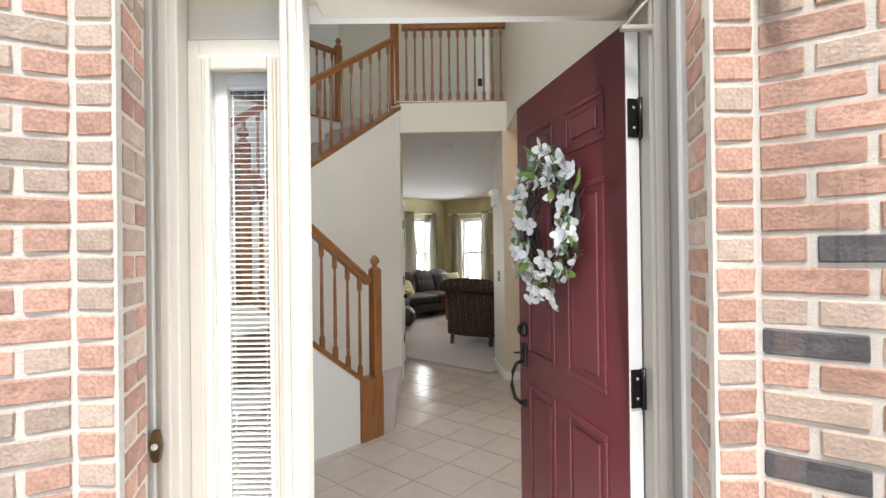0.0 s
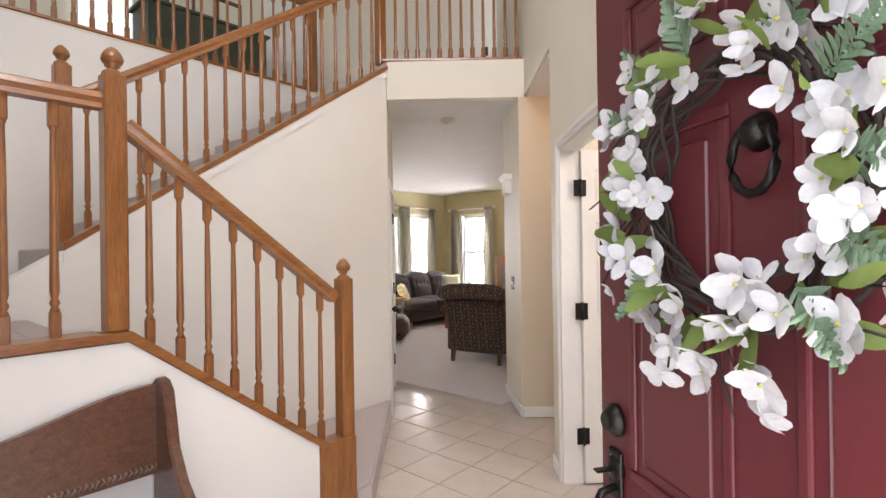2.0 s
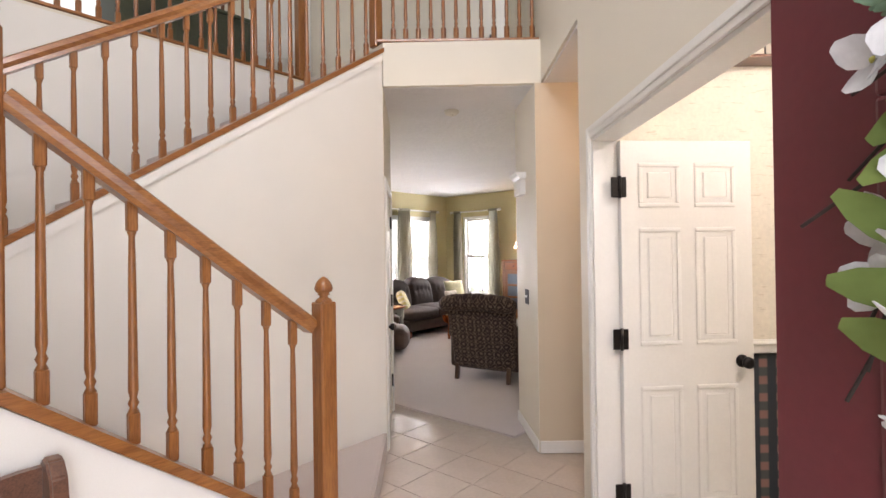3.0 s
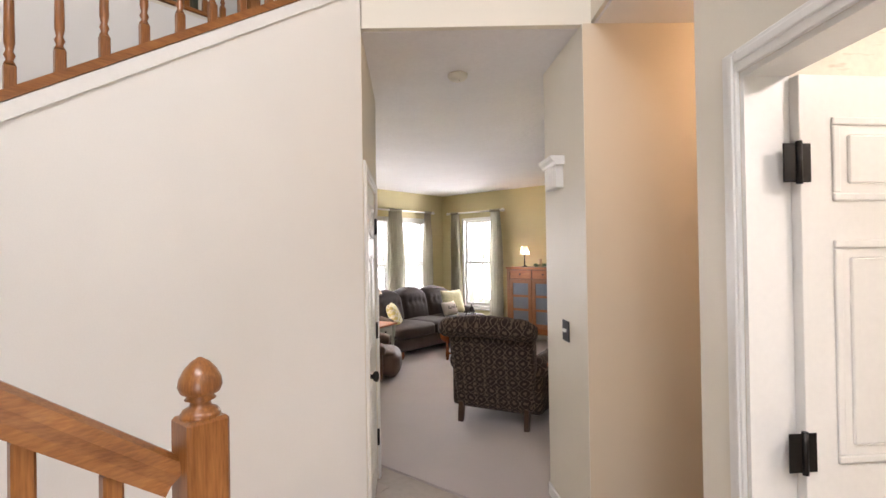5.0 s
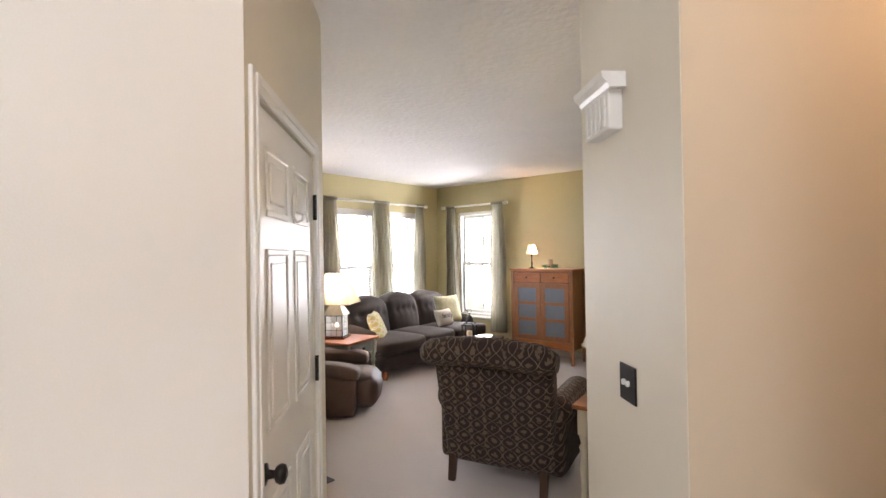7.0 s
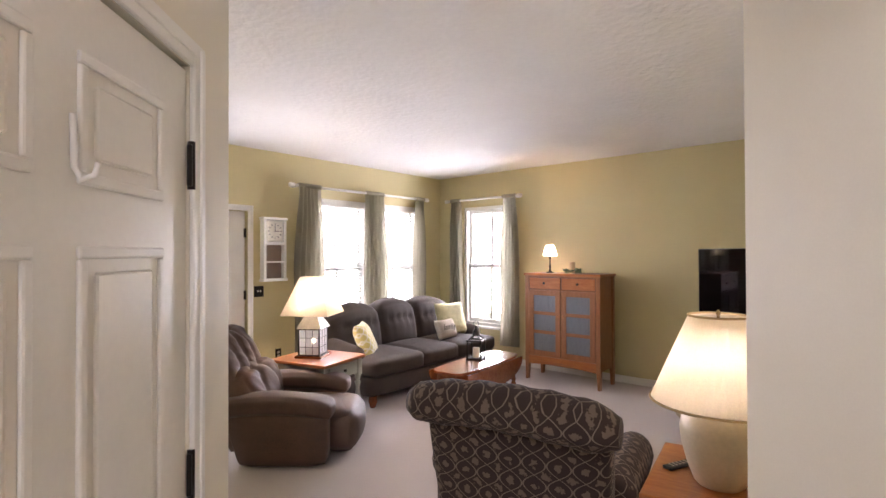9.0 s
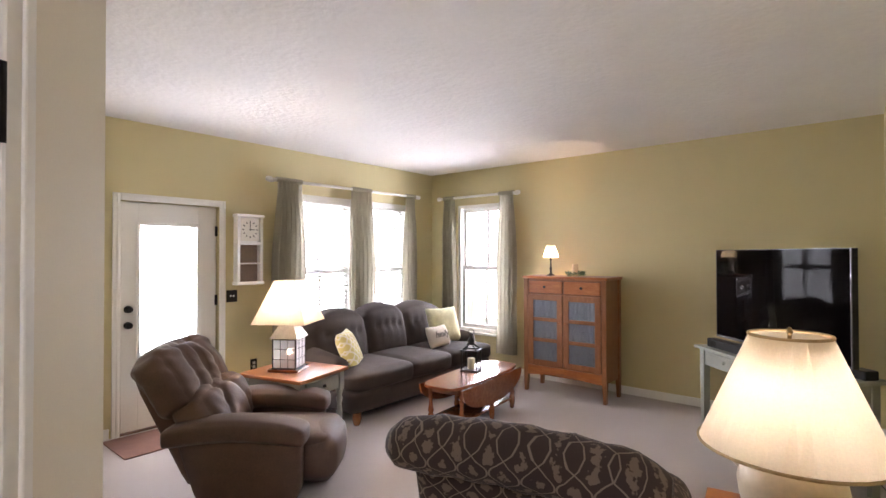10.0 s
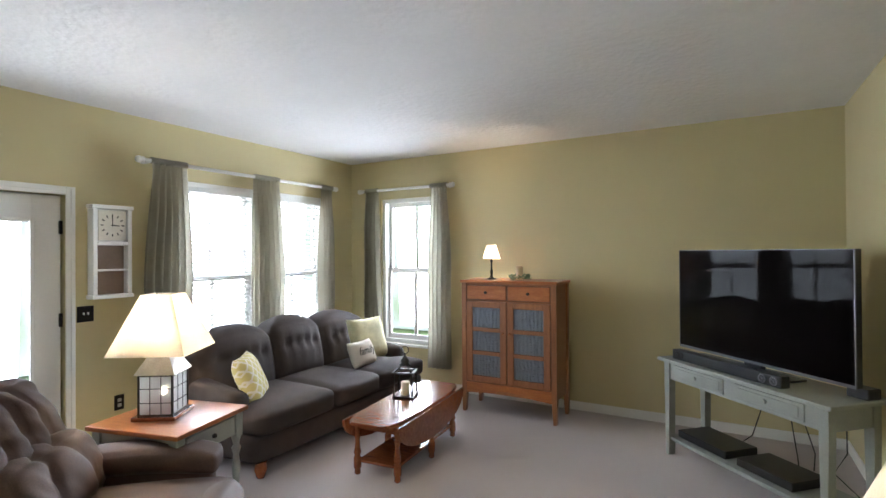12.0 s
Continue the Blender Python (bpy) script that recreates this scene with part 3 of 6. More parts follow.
side = thing("window_sidelight", HALL, "white sidelight panel with a narrow blind behind glass", "sidelight", kind="structure")
part("panel", boxes((-0.755, -0.72, 1.48, 1.54, 0, 2.06), (-0.475, -0.462, 1.48, 1.54, 0, 2.06), (-0.72, -0.475, 1.48, 1.54, 2.01, 2.06), (-0.72, -0.475, 1.48, 1.54, 0, 0.30), bevel=0.002), M_ENTRY_TRIM, side)
bm = boxes((-0.72, -0.684, 1.465, 1.50, 0.30, 2.01), (-0.515, -0.475, 1.465, 1.50, 0.30, 2.01), (-0.684, -0.515, 1.465, 1.50, 1.965, 2.01), (-0.684, -0.515, 1.465, 1.50, 0.30, 0.33), bevel=0.006, seg=2)
for d in (0.010, 0.020):
    box(bm, -0.72 + d, -0.716 + d, 1.459, 1.468, 0.31, 2.0, bevel=0.002)
    box(bm, -0.479 - d, -0.475 - d, 1.459, 1.468, 0.31, 2.0, bevel=0.002)
part("glazing_frame", bm, M_ENTRY_TRIM, side)
pane = part("pane", boxes((-0.684, -0.515, 1.488, 1.492, 0.33, 1.965)), M_GLASS, side)
pane.visible_shadow = False
part("liner", boxes((-0.70, -0.648, 1.506, 1.53, 0.33, 1.975), (-0.648, -0.505, 1.506, 1.53, 1.935, 1.975), bevel=0.002), M_TRIM, side, "white blind housing")
part("blind_rail", boxes((-0.646, -0.508, 1.507, 1.528, 1.922, 1.934), bevel=0.002), M_TRIM, side)
bm = boxes((-0.645, -0.508, -0.009, 0.009, -0.0007, 0.0007))
slat = part("slat", bm, M_TRIM, side)
slat.matrix_basis = pose(0, 1.518, 0.36, 14, 0, 0)
for i in range(1, 97):
    again(slat, side, pose(0, 1.518, 0.36 + i * 0.0161, 14, 0, 0))
for x in (-0.63, -0.535):
    part("blind_cord", tube([(x, 1.505, 0.34), (x, 1.505, 1.92)], 0.0012, 5), M_TRIM, side)

bell = thing("doorbell", HALL @ pose(-0.812, 1.398, 0.885), "antique brass oval doorbell plate on the jamb", "doorbell")
M_BRASS = material("antique_brass", (0.22, 0.15, 0.07), 0.4, 0.9, scale=30, vary=0.3, fine=200, bump=0.3)
bm = prism([(-0.012, -0.03), (-0.007, -0.045), (0.007, -0.045), (0.012, -0.03), (0.017, 0), (0.012, 0.03), (0.007, 0.045), (-0.007, 0.045), (-0.012, 0.03), (-0.017, 0)], -0.006, 0.006, "y")
part("plate", bm, M_BRASS, bell)
part("button", lathe([(0.009, 0), (0.009, 0.006), (0.004, 0.009)], 14, m=pose(0, -0.006, 0, 90, 0, 0)), M_TRIM, bell, "ivory bell button")

storm = thing("storm_door", HALL @ pose(0.70, 1.33, 0, 0, 0, -82), "white framed glass storm door standing open", "storm door")
# local x along the open leaf
for x0, x1 in ((0.0, 0.045), (0.83, 0.88)):
    part("stile", boxes((x0, x1, -0.015, 0.015, -0.08, 2.05), bevel=0.004), M_TRIM, storm)
part("rail", boxes((0.045, 0.83, -0.015, 0.015, -0.08, 0.1), bevel=0.004), M_TRIM, storm)
part("rail", boxes((0.045, 0.83, -0.015, 0.015, 1.99, 2.05), bevel=0.004), M_TRIM, storm)
pn = part("pane", boxes((0.045, 0.83, -0.002, 0.002, 0.1, 1.99)), M_GLASS, storm)
pn.visible_shadow = False
closer = thing("door_closer", HALL @ pose(0.52, 1.40, 2.02), "grey metal storm door closer bracket", "door closer")
part("bracket", boxes((0.0, 0.10, 0.02, 0.04, 0.03, 0.045), (0.09, 0.105, 0.02, 0.04, 0.0, 0.06), bevel=0.003), M_ALU, closer)
part("rod", tube([(0.0, 0.03, 0.03), (0.06, 0.03, 0.10), (0.09, 0.03, 0.13)], 0.005), M_ALU, closer)

# ---- foyer doors ----
casing("trim_powder", HALL @ pose(0.72, 2.70, 0, 0, 0, 90), 1.565, 2.05, "white moulded casing round the powder room door")
part("jamb_lining", boxes((0.72, 0.84, 4.25, 4.265, 0, 2.05), (0.72, 0.84, 2.70, 2.715, 0, 2.05), (0.72, 0.84, 2.715, 4.25, 2.035, 2.05)), M_TRIM, m=HALL)
tagged(bpy.data.objects["jamb_lining"], "white painted door lining", "door trim", "", "structure")
powder = six_panel_door("door_powder", HALL @ pose(0.845, 4.222, 0, 0, 0, -85), 0.68, "open white six-panel powder room door", knobs=((-0.035, -1), (0.0, 1)))
for z in (0.30, 1.055, 1.80):
    bm = boxes((0.0, 0.005, -0.05, 0.028, z - 0.05, z + 0.05), bevel=0.002)
    lathe([(0.008, -0.055), (0.008, 0.055)], 10, bm, (0.006, -0.008, z))
    part("hinge", bm, M_BLACK, powder, "black metal hinge")
casing("trim_closet", Matrix.Translation((*hxy(-0.535, 6.73), 0)) @ Matrix.Rotation(math.atan2(*(Vector(hxy(-0.464, 5.511)) - Vector(hxy(-0.535, 6.73))).yx), 4, "Z") @ pose(0.255, 0.0, 0), 0.875, 2.01, "white moulded casing round the closet door")
CLOSET = Matrix.Translation((*hxy(-0.535, 6.73), 0)) @ Matrix.Rotation(math.atan2(*(Vector(hxy(-0.464, 5.511)) - Vector(hxy(-0.535, 6.73))).yx), 4, "Z")
closet = six_panel_door("door_closet", CLOSET @ pose(0.258, -0.041, 0, 0, 0, -90) @ Matrix.Diagonal((1, 1, 0.985, 1)), 0.869, "closed white six-panel closet door", knobs=((-0.035, -1),), hinges=((-0.045, -0.006),), faces=(-1,))
part("coat_hook", tube([(-0.038, 0.40, 1.81), (-0.041, 0.40, 1.725), (-0.052, 0.40, 1.705), (-0.072, 0.40, 1.712), (-0.078, 0.40, 1.732)], 0.005), M_TRIM, closet, "white over-door hook")

# ---- stairs ----
stairs = thing("staircase", STAIR, "carpeted u-shaped staircase with honey oak trim", "staircase", kind="structure")
foot_step = prism([(-4.0, 2.40), (-5.05, 3.52), (-5.05, 1.9), (-4.065, 1.9), (-4.065, 2.29), (-4.0, 2.30)], 0.001, 0.165)
bmesh.ops.bevel(foot_step, geom=[e for e in foot_step.edges if min(v.co.z for v in e.verts) > 0.1], offset=0.014, segments=2, affect="EDGES")
part("step", foot_step, M_CARPET, stairs, "wide angled carpeted first step")
for i in range(1, 6):
    y1 = 2.36 - 0.25 * i
    part("step", boxes((-5.05, -4.065, 0.98, y1, 0.187 * i, 0.187 * (i + 1)), bevel=0.014, seg=2), M_CARPET, stairs)
part("landing", boxes((-6.195, -4.045, -0.34, 0.985, 0.95, 1.122)), M_CARPET, stairs)
for i in range(11):
    part("step", boxes((-6.195, -5.225, 0.98 + 0.2627 * (i - 0) - 0.0, 3.613, 1.122 + 0.177 * i, 1.122 + 0.177 * (i + 1)), bevel=0.012, seg=2), M_CARPET, stairs)
part("side_wall", prism([(-0.34, 0), (2.06, 0), (2.06, 0.465), (1.225, 1.108), (-0.34, 1.108)], -4.06, -4.0, "x"), M_WHITE_WALL, stairs, "white painted wall below the rail")
part("stringer_cap", prism([(1.15, 1.113), (1.225, 1.113), (2.28, 0.296), (2.28, 0.333), (1.237, 1.148), (1.15, 1.148)], -4.105, -3.99, "x"), M_OAK_Y, stairs, "oak cap on the sloping side wall")
part("landing_cap", boxes((-4.135, -3.987, -0.34, 1.15, 1.113, 1.148), bevel=0.004), M_OAK_Y, stairs, "oak landing edge")
part("newel_foot", boxes((-4.10, -3.985, 2.06, 2.285, 0, 0.46), bevel=0.004), M_OAK, stairs, "tall oak newel foot block")
part("upper_cap", prism([(1.25, 1.46), (3.613, 3.05), (3.613, 3.085), (1.25, 1.497)], -5.24, -5.048, "x"), M_OAK_Y, stairs, "oak cap on the upper side wall")
part("upper_trim", prism([(1.25, 1.40), (3.53, 2.935), (3.53, 2.99), (1.25, 1.455)], -5.06, -5.05, "x"), M_TRIM, stairs)


def newel(x, y, z0, z1, label, finial=True, m=None):
    ob = thing("newel_post", STAIR @ pose(x, y, z0), label, "newel post", "oak newel posts")
    h = z1 - z0
    part("shaft", boxes((-0.038, 0.038, -0.038, 0.038, 0, h), bevel=0.006), M_OAK, ob)
    if finial:
        part("finial", lathe([(0.034, h - 0.004), (0.035, h + 0.004), (0.030, h + 0.012), (0.019, h + 0.018), (0.017, h + 0.026), (0.027, h + 0.031), (0.022, h + 0.037), (0.033, h + 0.043), (0.038, h + 0.055), (0.036, h + 0.068), (0.028, h + 0.084), (0.016, h + 0.098), (0.003, h + 0.106)], 20), M_OAK, ob, "acorn-shaped turned oak finial")
    return ob


newel(-4.036, 2.250, 0.46, 1.293, "honey oak newel post at the foot of the stairs")
newel(-4.06, 1.20, 1.148, 2.114, "honey oak newel post at the landing corner")
newel(-5.165, 1.275, 1.122, 2.455, "honey oak newel post at the turn")
newel(-5.165, 3.565, LOFT, 4.06, "honey oak newel post at the upper hall", False)
newel(-6.24, 3.60, LOFT, 4.06, "honey oak newel post of the upper hall rail")


def baluster_mesh(h):
    """Square-footed turned spindle."""
    bm = boxes((-0.016, 0.016, -0.016, 0.016, 0, 0.10), bevel=0.004)
    lathe([(0.017, 0.10), (0.010, 0.115), (0.016, 0.13), (0.010, 0.145), (0.015, 0.17), (0.0135, 0.28), (0.0115, h * 0.7), (0.009, h - 0.115), (0.013, h - 0.105), (0.013, h - 0.10)], 10, bm)
    box(bm, -0.015, 0.015, -0.015, 0.015, h - 0.10, h, bevel=0.004)
    me = bpy.data.meshes.new("baluster")
    bm.to_mesh(me)
    bm.free()
    me.materials.append(M_OAK)
    return me


def rail_profile():
    return [(-0.030, -0.030), (0.030, -0.030), (0.026, -0.012), (0.034, 0.006), (0.028, 0.026), (0.012, 0.034), (-0.012, 0.034), (-0.028, 0.026), (-0.034, 0.006), (-0.026, -0.012)]


def handrail(parent, a, b):
    a, b = Vector(a), Vector(b)
    d = b - a
    side_v = Vector((d.y, -d.x, 0)).normalized()
    up = side_v.cross(d.normalized())
    bm = bmesh.new()
    lo = [bm.verts.new(a + side_v * u + up * v) for u, v in rail_profile()]
    hi = [bm.verts.new(b + side_v * u + up * v) for u, v in rail_profile()]
    n = len(lo)
    bm.faces.new(lo)
    bm.faces.new(hi)
    for i in range(n):
        bm.faces.new((lo[i], lo[(i + 1) % n], hi[(i + 1) % n], hi[i]))
    bmesh.ops.recalc_face_normals(bm, faces=bm.faces)
    return part("handrail", bm, M_OAK_Y, parent, "moulded oak handrail")


def balustrade(label, a, b, base_a, base_b, count, ends=0.5, m=STAIR):
    """Rail from a to b with spindles down to the line base_a-base_b."""
    ob = thing("balustrade", m, label, "railing", "stair railings")
    handrail(ob, a, b)
    a, b, p, q = Vector(a), Vector(b), Vector(base_a), Vector(base_b)
    h = (a.z - p.z + b.z - q.z) / 2 - 0.02
    me = baluster_mesh(h)
    for i in range(count):
        u = (i + ends) / (count - 1 + 2 * ends)
        o = new("baluster", me)
        o.parent = ob
        o.location = p.lerp(q, u)
    return ob


balustrade("oak stair rail with turned spindles on the lower flight", (-4.06, 1.239, 1.929), (-4.06, 2.205, 1.193), (-4.06, 1.239, 1.143), (-4.06, 2.195, 0.398), 8, 0.7)
balustrade("level oak rail with turned spindles on the landing", (-4.06, 1.16, 2.005), (-4.06, -0.33, 2.005), (-4.06, 1.14, 1.14), (-4.06, -0.33, 1.14), 10, 0.9)
balustrade("oak stair rail with turned spindles on the upper flight", (-5.165, 1.32, 2.285), (-5.165, 3.53, 3.80), (-5.165, 1.32, 1.53), (-5.165, 3.53, 3.02), 17)
A, B = hall(-0.43, 5.555), hall(0.715, 5.525)
loft_rail = balustrade("level oak rail with turned spindles at the upper hall", (A.x, A.y, 3.93), (B.x, B.y, 3.93), (A.x, A.y, LOFT + 0.02), (B.x, B.y, LOFT + 0.02), 12, 0.5, Matrix.Identity(4))
part("rosette", lathe([(0.05, 0), (0.05, 0.012), (0.04, 0.02)], 18, m=HALL @ pose(0.718, 5.525, 3.93, 0, -90, 0)), M_OAK, loft_rail, "round oak wall rosette")
part("base_strip", boxes((-0.50, 0.715, 5.50, 5.58, LOFT + 0.002, LOFT + 0.025), bevel=0.004, ), M_OAK_Y, loft_rail, m=HALL)
west_rail = balustrade("level oak rail with turned spindles along the stairwell", (-6.24, -0.3, 3.97), (-6.24, 3.56, 3.97), (-6.24, -0.3, LOFT + 0.02), (-6.24, 3.56, LOFT + 0.02), 34)
part("base_strip", boxes((-6.30, -6.185, -0.3, 3.60, LOFT - 0.02 + 0.022, LOFT + 0.025), bevel=0.004), M_OAK_Y, west_rail)

# upper hall
M_OLIVE = material("dark_green_painted_wood", (0.055, 0.065, 0.04), 0.5, scale=6, vary=0.25, fine=60, bump=0.2)
cup = thing("cupboard", pose(-7.55, 3.25, LOFT), "dark green painted cupboard in the upper hall", "cupboard")
part("body", boxes((-0.22, 0.22, -0.75, 0.55, 0.05, 0.95), bevel=0.006), M_OLIVE, cup)
part("top", boxes((-0.25, 0.25, -0.79, 0.59, 0.95, 0.985), bevel=0.008), M_OLIVE, cup)
for y in (-0.72, 0.0):
    d = part("door", boxes((0.22, 0.235, y, y + 0.5, 0.12, 0.88), bevel=0.006), M_OLIVE, cup)
    part("knob", lathe([(0.012, 0), (0.014, 0.02)], 10, m=pose(0.235, y + 0.45 * (1 if y < -0.1 else 0.1), 0.5, 0, 90, 0)), M_BLACK, d)
for x in (-0.18, 0.18):
    for y in (-0.7, 0.5):
        part("foot", boxes((x - 0.03, x + 0.03, y - 0.03, y + 0.03, 0, 0.05)), M_OLIVE, cup)
rack_up = thing("wall_rack", pose(-7.55, 3.1, LOFT + 0.985), "dark wooden spindle rack standing on the cupboard", "rack")
part("rail", boxes((-0.02, 0.02, -0.62, 0.5, 0.0, 0.035), bevel=0.004), M_WALNUT, rack_up)
part("rail", boxes((-0.02, 0.02, -0.62, 0.5, 0.33, 0.365), bevel=0.004), M_WALNUT, rack_up)
for i in range(5):
    part("upright", boxes((-0.015, 0.015, -0.62 + 0.2725 * i, -0.59 + 0.2725 * i, 0.035, 0.33), bevel=0.003), M_WALNUT, rack_up)
pict = thing("picture_frame", pose(-8.49, 4.58, 5.1), "dark wooden picture frame on the upper wall", "picture")
part("frame", boxes((-0.02, 0.02, -0.35, 0.35, 0.24, 0.28), (-0.02, 0.02, -0.35, 0.35, -0.28, -0.24), (-0.02, 0.02, -0.35, -0.31, -0.24, 0.24), (-0.02, 0.02, 0.31, 0.35, -0.24, 0.24), bevel=0.004), M_WALNUT, pict)
part("print", boxes((-0.01, 0.0, -0.31, 0.31, -0.24, 0.24)), M_PAPER, pict)
wu = thing("window_5", pose(-8.5, 2.45, 0), "small window with white frame and glowing pane in the upper hall", "window", kind="structure")
part("window_frame", boxes((-0.01, 0.03, -0.32, -0.27, 3.85, 5.2), (-0.01, 0.03, 0.27, 0.32, 3.85, 5.2), (-0.01, 0.03, -0.27, 0.27, 5.15, 5.2), (-0.01, 0.03, -0.27, 0.27, 3.85, 3.9), (-0.01, 0.03, -0.27, 0.27, 4.5, 4.54), bevel=0.003), M_TRIM, wu)
UPPER_PANE = part("pane", boxes((-0.01, 0.0, -0.27, 0.27, 3.9, 5.15)), M_GLASS, wu)
# unseen window assumed over the door; the opaque shade is added to stop sun
hw = thing("window_6", HALL, "assumed high foyer window, unseen, with an added sun-blocking shade", "window", kind="structure")
part("window_frame", boxes((-1.2, -1.15, 1.55, 1.66, 3.0, 4.9), (0.55, 0.6, 1.55, 1.66, 3.0, 4.9), (-1.15, 0.55, 1.55, 1.66, 4.85, 4.9), (-1.15, 0.55, 1.55, 1.66, 3.0, 3.05), bevel=0.003), M_TRIM, hw)
part("shade", boxes((-1.15, 0.55, 1.565, 1.575, 3.05, 4.85)), M_WHITE_WALL, hw)
swu = thing("wall_switch", HALL @ pose(0.62, 7.895, 4.1), "black switch plate on the upper wall", "switch", "black wall plates")
part("plate", boxes((-0.035, 0.035, -0.008, 0.004, -0.06, 0.06), bevel=0.002), M_BLACK, swu)
upd = six_panel_door("door_upper", HALL @ pose(-1.6, 7.86, LOFT, 0, 0, 90), 0.75, "white six-panel upper hall door", faces=(-1,))
hinge_on(upd, -0.045, 0.78, 0.5)

# wooden settle against the stair wall
bench = thing("settle_bench", STAIR @ pose(-4.0, 0.70, -0.012), "dark walnut settle bench with scalloped back, against the stair wall", "bench")
END = [(0.012, 0.0), (0.40, 0.0), (0.42, 0.20), (0.44, 0.42), (0.42, 0.50), (0.34, 0.56), (0.24, 0.64), (0.17, 0.74), (0.14, 0.86), (0.12, 0.94), (0.08, 0.975), (0.04, 0.98), (0.012, 0.96)]
for y in (-0.64, 0.60):
    e = prism(END, y, y + 0.04, "y")
    bmesh.ops.bevel(e, geom=list(e.edges), offset=0.006, segments=2, affect="EDGES")
    part("end_panel", e, M_WALNUT, bench, "scrolled end panel")
heart = [(0.052 * math.sin(a) ** 3, 0.775 + 0.0033 * (13 * math.cos(a) - 5 * math.cos(2 * a) - 2 * math.cos(3 * a) - math.cos(4 * a))) for a in [2 * math.pi * i / 28 for i in range(28)]]
crest = [(0.6 - 1.2 * i / 24, 0.90 - 0.055 * math.cos(2 * math.pi * (0.5 - i / 24))) for i in range(25)]
half = [p for p in crest if p[0] > -0.001]
# each half of the board runs round its side of the heart
right_half = [(0.0, 0.62), (0.6, 0.62)] + half + [p for p in heart[:15]]
left_half = [(-y, z) for y, z in right_half]
bm = bmesh.new()
for outline in (right_half, left_half):
    lo = [bm.verts.new((0.02, y, z)) for y, z in outline]
    hi = [bm.verts.new((0.045, y, z)) for y, z in outline]
    bm.faces.new(lo)
    bm.faces.new(hi)
    for i in range(len(outline)):
        bm.faces.new((lo[i], lo[(i + 1) % len(outline)], hi[(i + 1) % len(outline)], hi[i]))
bmesh.ops.remove_doubles(bm, verts=bm.verts, dist=0.0003)
bmesh.ops.recalc_face_normals(bm, faces=bm.faces)
part("back_board", bm, M_WALNUT, bench, "scalloped back board with a cut-out heart")
part("seat", boxes((0.015, 0.41, -0.60, 0.60, 0.44, 0.47), bevel=0.006), M_WALNUT, bench)
part("seat_front", boxes((0.36, 0.385, -0.60, 0.60, 0.10, 0.44), bevel=0.004), M_WALNUT, bench)
rngb = random.Random(5)
M_CARVE = material("pale_carved_frieze", (0.26, 0.19, 0.14), 0.6, scale=40, vary=0.35, fine=180, bump=0.5)
bm = bmesh.new()
for i in range(70):
    y = -0.59 + 1.18 * i / 69
    tube([(0.047, y, 0.635), (0.050, y + 0.012, 0.645 + rngb.uniform(0, 0.012)), (0.047, y + 0.006, 0.66)], 0.004, 5, bm)
part("carved_frieze", bm, M_CARVE, bench, "pale carved leaf frieze")

# ---- hall fittings ----
smoke = thing("smoke_detector", pose(-5.01, 4.42, CEIL), "round cream smoke detector on the ceiling", "smoke detector")
part("body", lathe([(0.065, 0), (0.065, -0.018), (0.05, -0.034), (0.02, -0.038)], 24), M_CREAM, smoke)
part("sensor", lathe([(0.016, -0.038), (0.014, -0.048)], 12), M_CREAM, smoke)
RW = HALL @ pose(0.6495, 5.80, 0, 0, 0, 93.2)      # hall right wall, y out of the wall
chime = thing("door_chime", RW @ pose(0.115, 0.0, 1.95), "white wooden door chime cover with crown moulding", "door chime")
part("cover", boxes((-0.105, 0.105, 0, 0.05, 0, 0.135), bevel=0.004), M_TRIM, chime)
for i in range(5):
    part("flute", boxes((-0.088 + 0.039 * i, -0.068 + 0.039 * i, 0.048, 0.056, 0.01, 0.12), bevel=0.003), M_TRIM, chime)
part("crown", prism([(0, 0.13), (0.055, 0.13), (0.062, 0.145), (0.078, 0.16), (0.082, 0.18), (0, 0.18)], -0.132, 0.132, "x"), M_TRIM, chime, "crown moulding top")


def plate(name, m, label, category, toggles=2, w=0.075, kind="switch"):
    ob = thing(name, m, label, category, "black wall plates")
    part("plate", boxes((-w / 2, w / 2, 0, 0.006, -0.06, 0.06), bevel=0.003), M_BLACK, ob)
    for i in range(toggles):
        x = (i - (toggles - 1) / 2) * 0.03
        if kind == "switch":
            part("toggle", boxes((x - 0.005, x + 0.005, 0.006, 0.018, -0.006, 0.012), bevel=0.002), M_TRIM, ob, "white toggle")
        else:
            part("socket", boxes((-0.015, 0.015, 0.006, 0.009, -0.035 + 0.04 * i, -0.008 + 0.04 * i), bevel=0.002), M_ALU, ob)
    return ob


plate("wall_switch", RW @ pose(0.005, 0, 1.124), "black double switch plate with white toggles", "switch", 2, 0.115)
# powder room wall
M_PLAID = bpy.data.materials.new("dark_plaid_wallpaper")
M_PLAID.use_nodes = True
nt = M_PLAID.node_tree
tc, mp = nt.nodes.new("ShaderNodeTexCoord"), nt.nodes.new("ShaderNodeMapping")
mp.inputs["Scale"].default_value = (1, 1, 1)
nt.links.new(tc.outputs["Object"], mp.inputs[0])
sep = nt.nodes.new("ShaderNodeSeparateXYZ")
nt.links.new(mp.outputs[0], sep.inputs[0])
bands = []
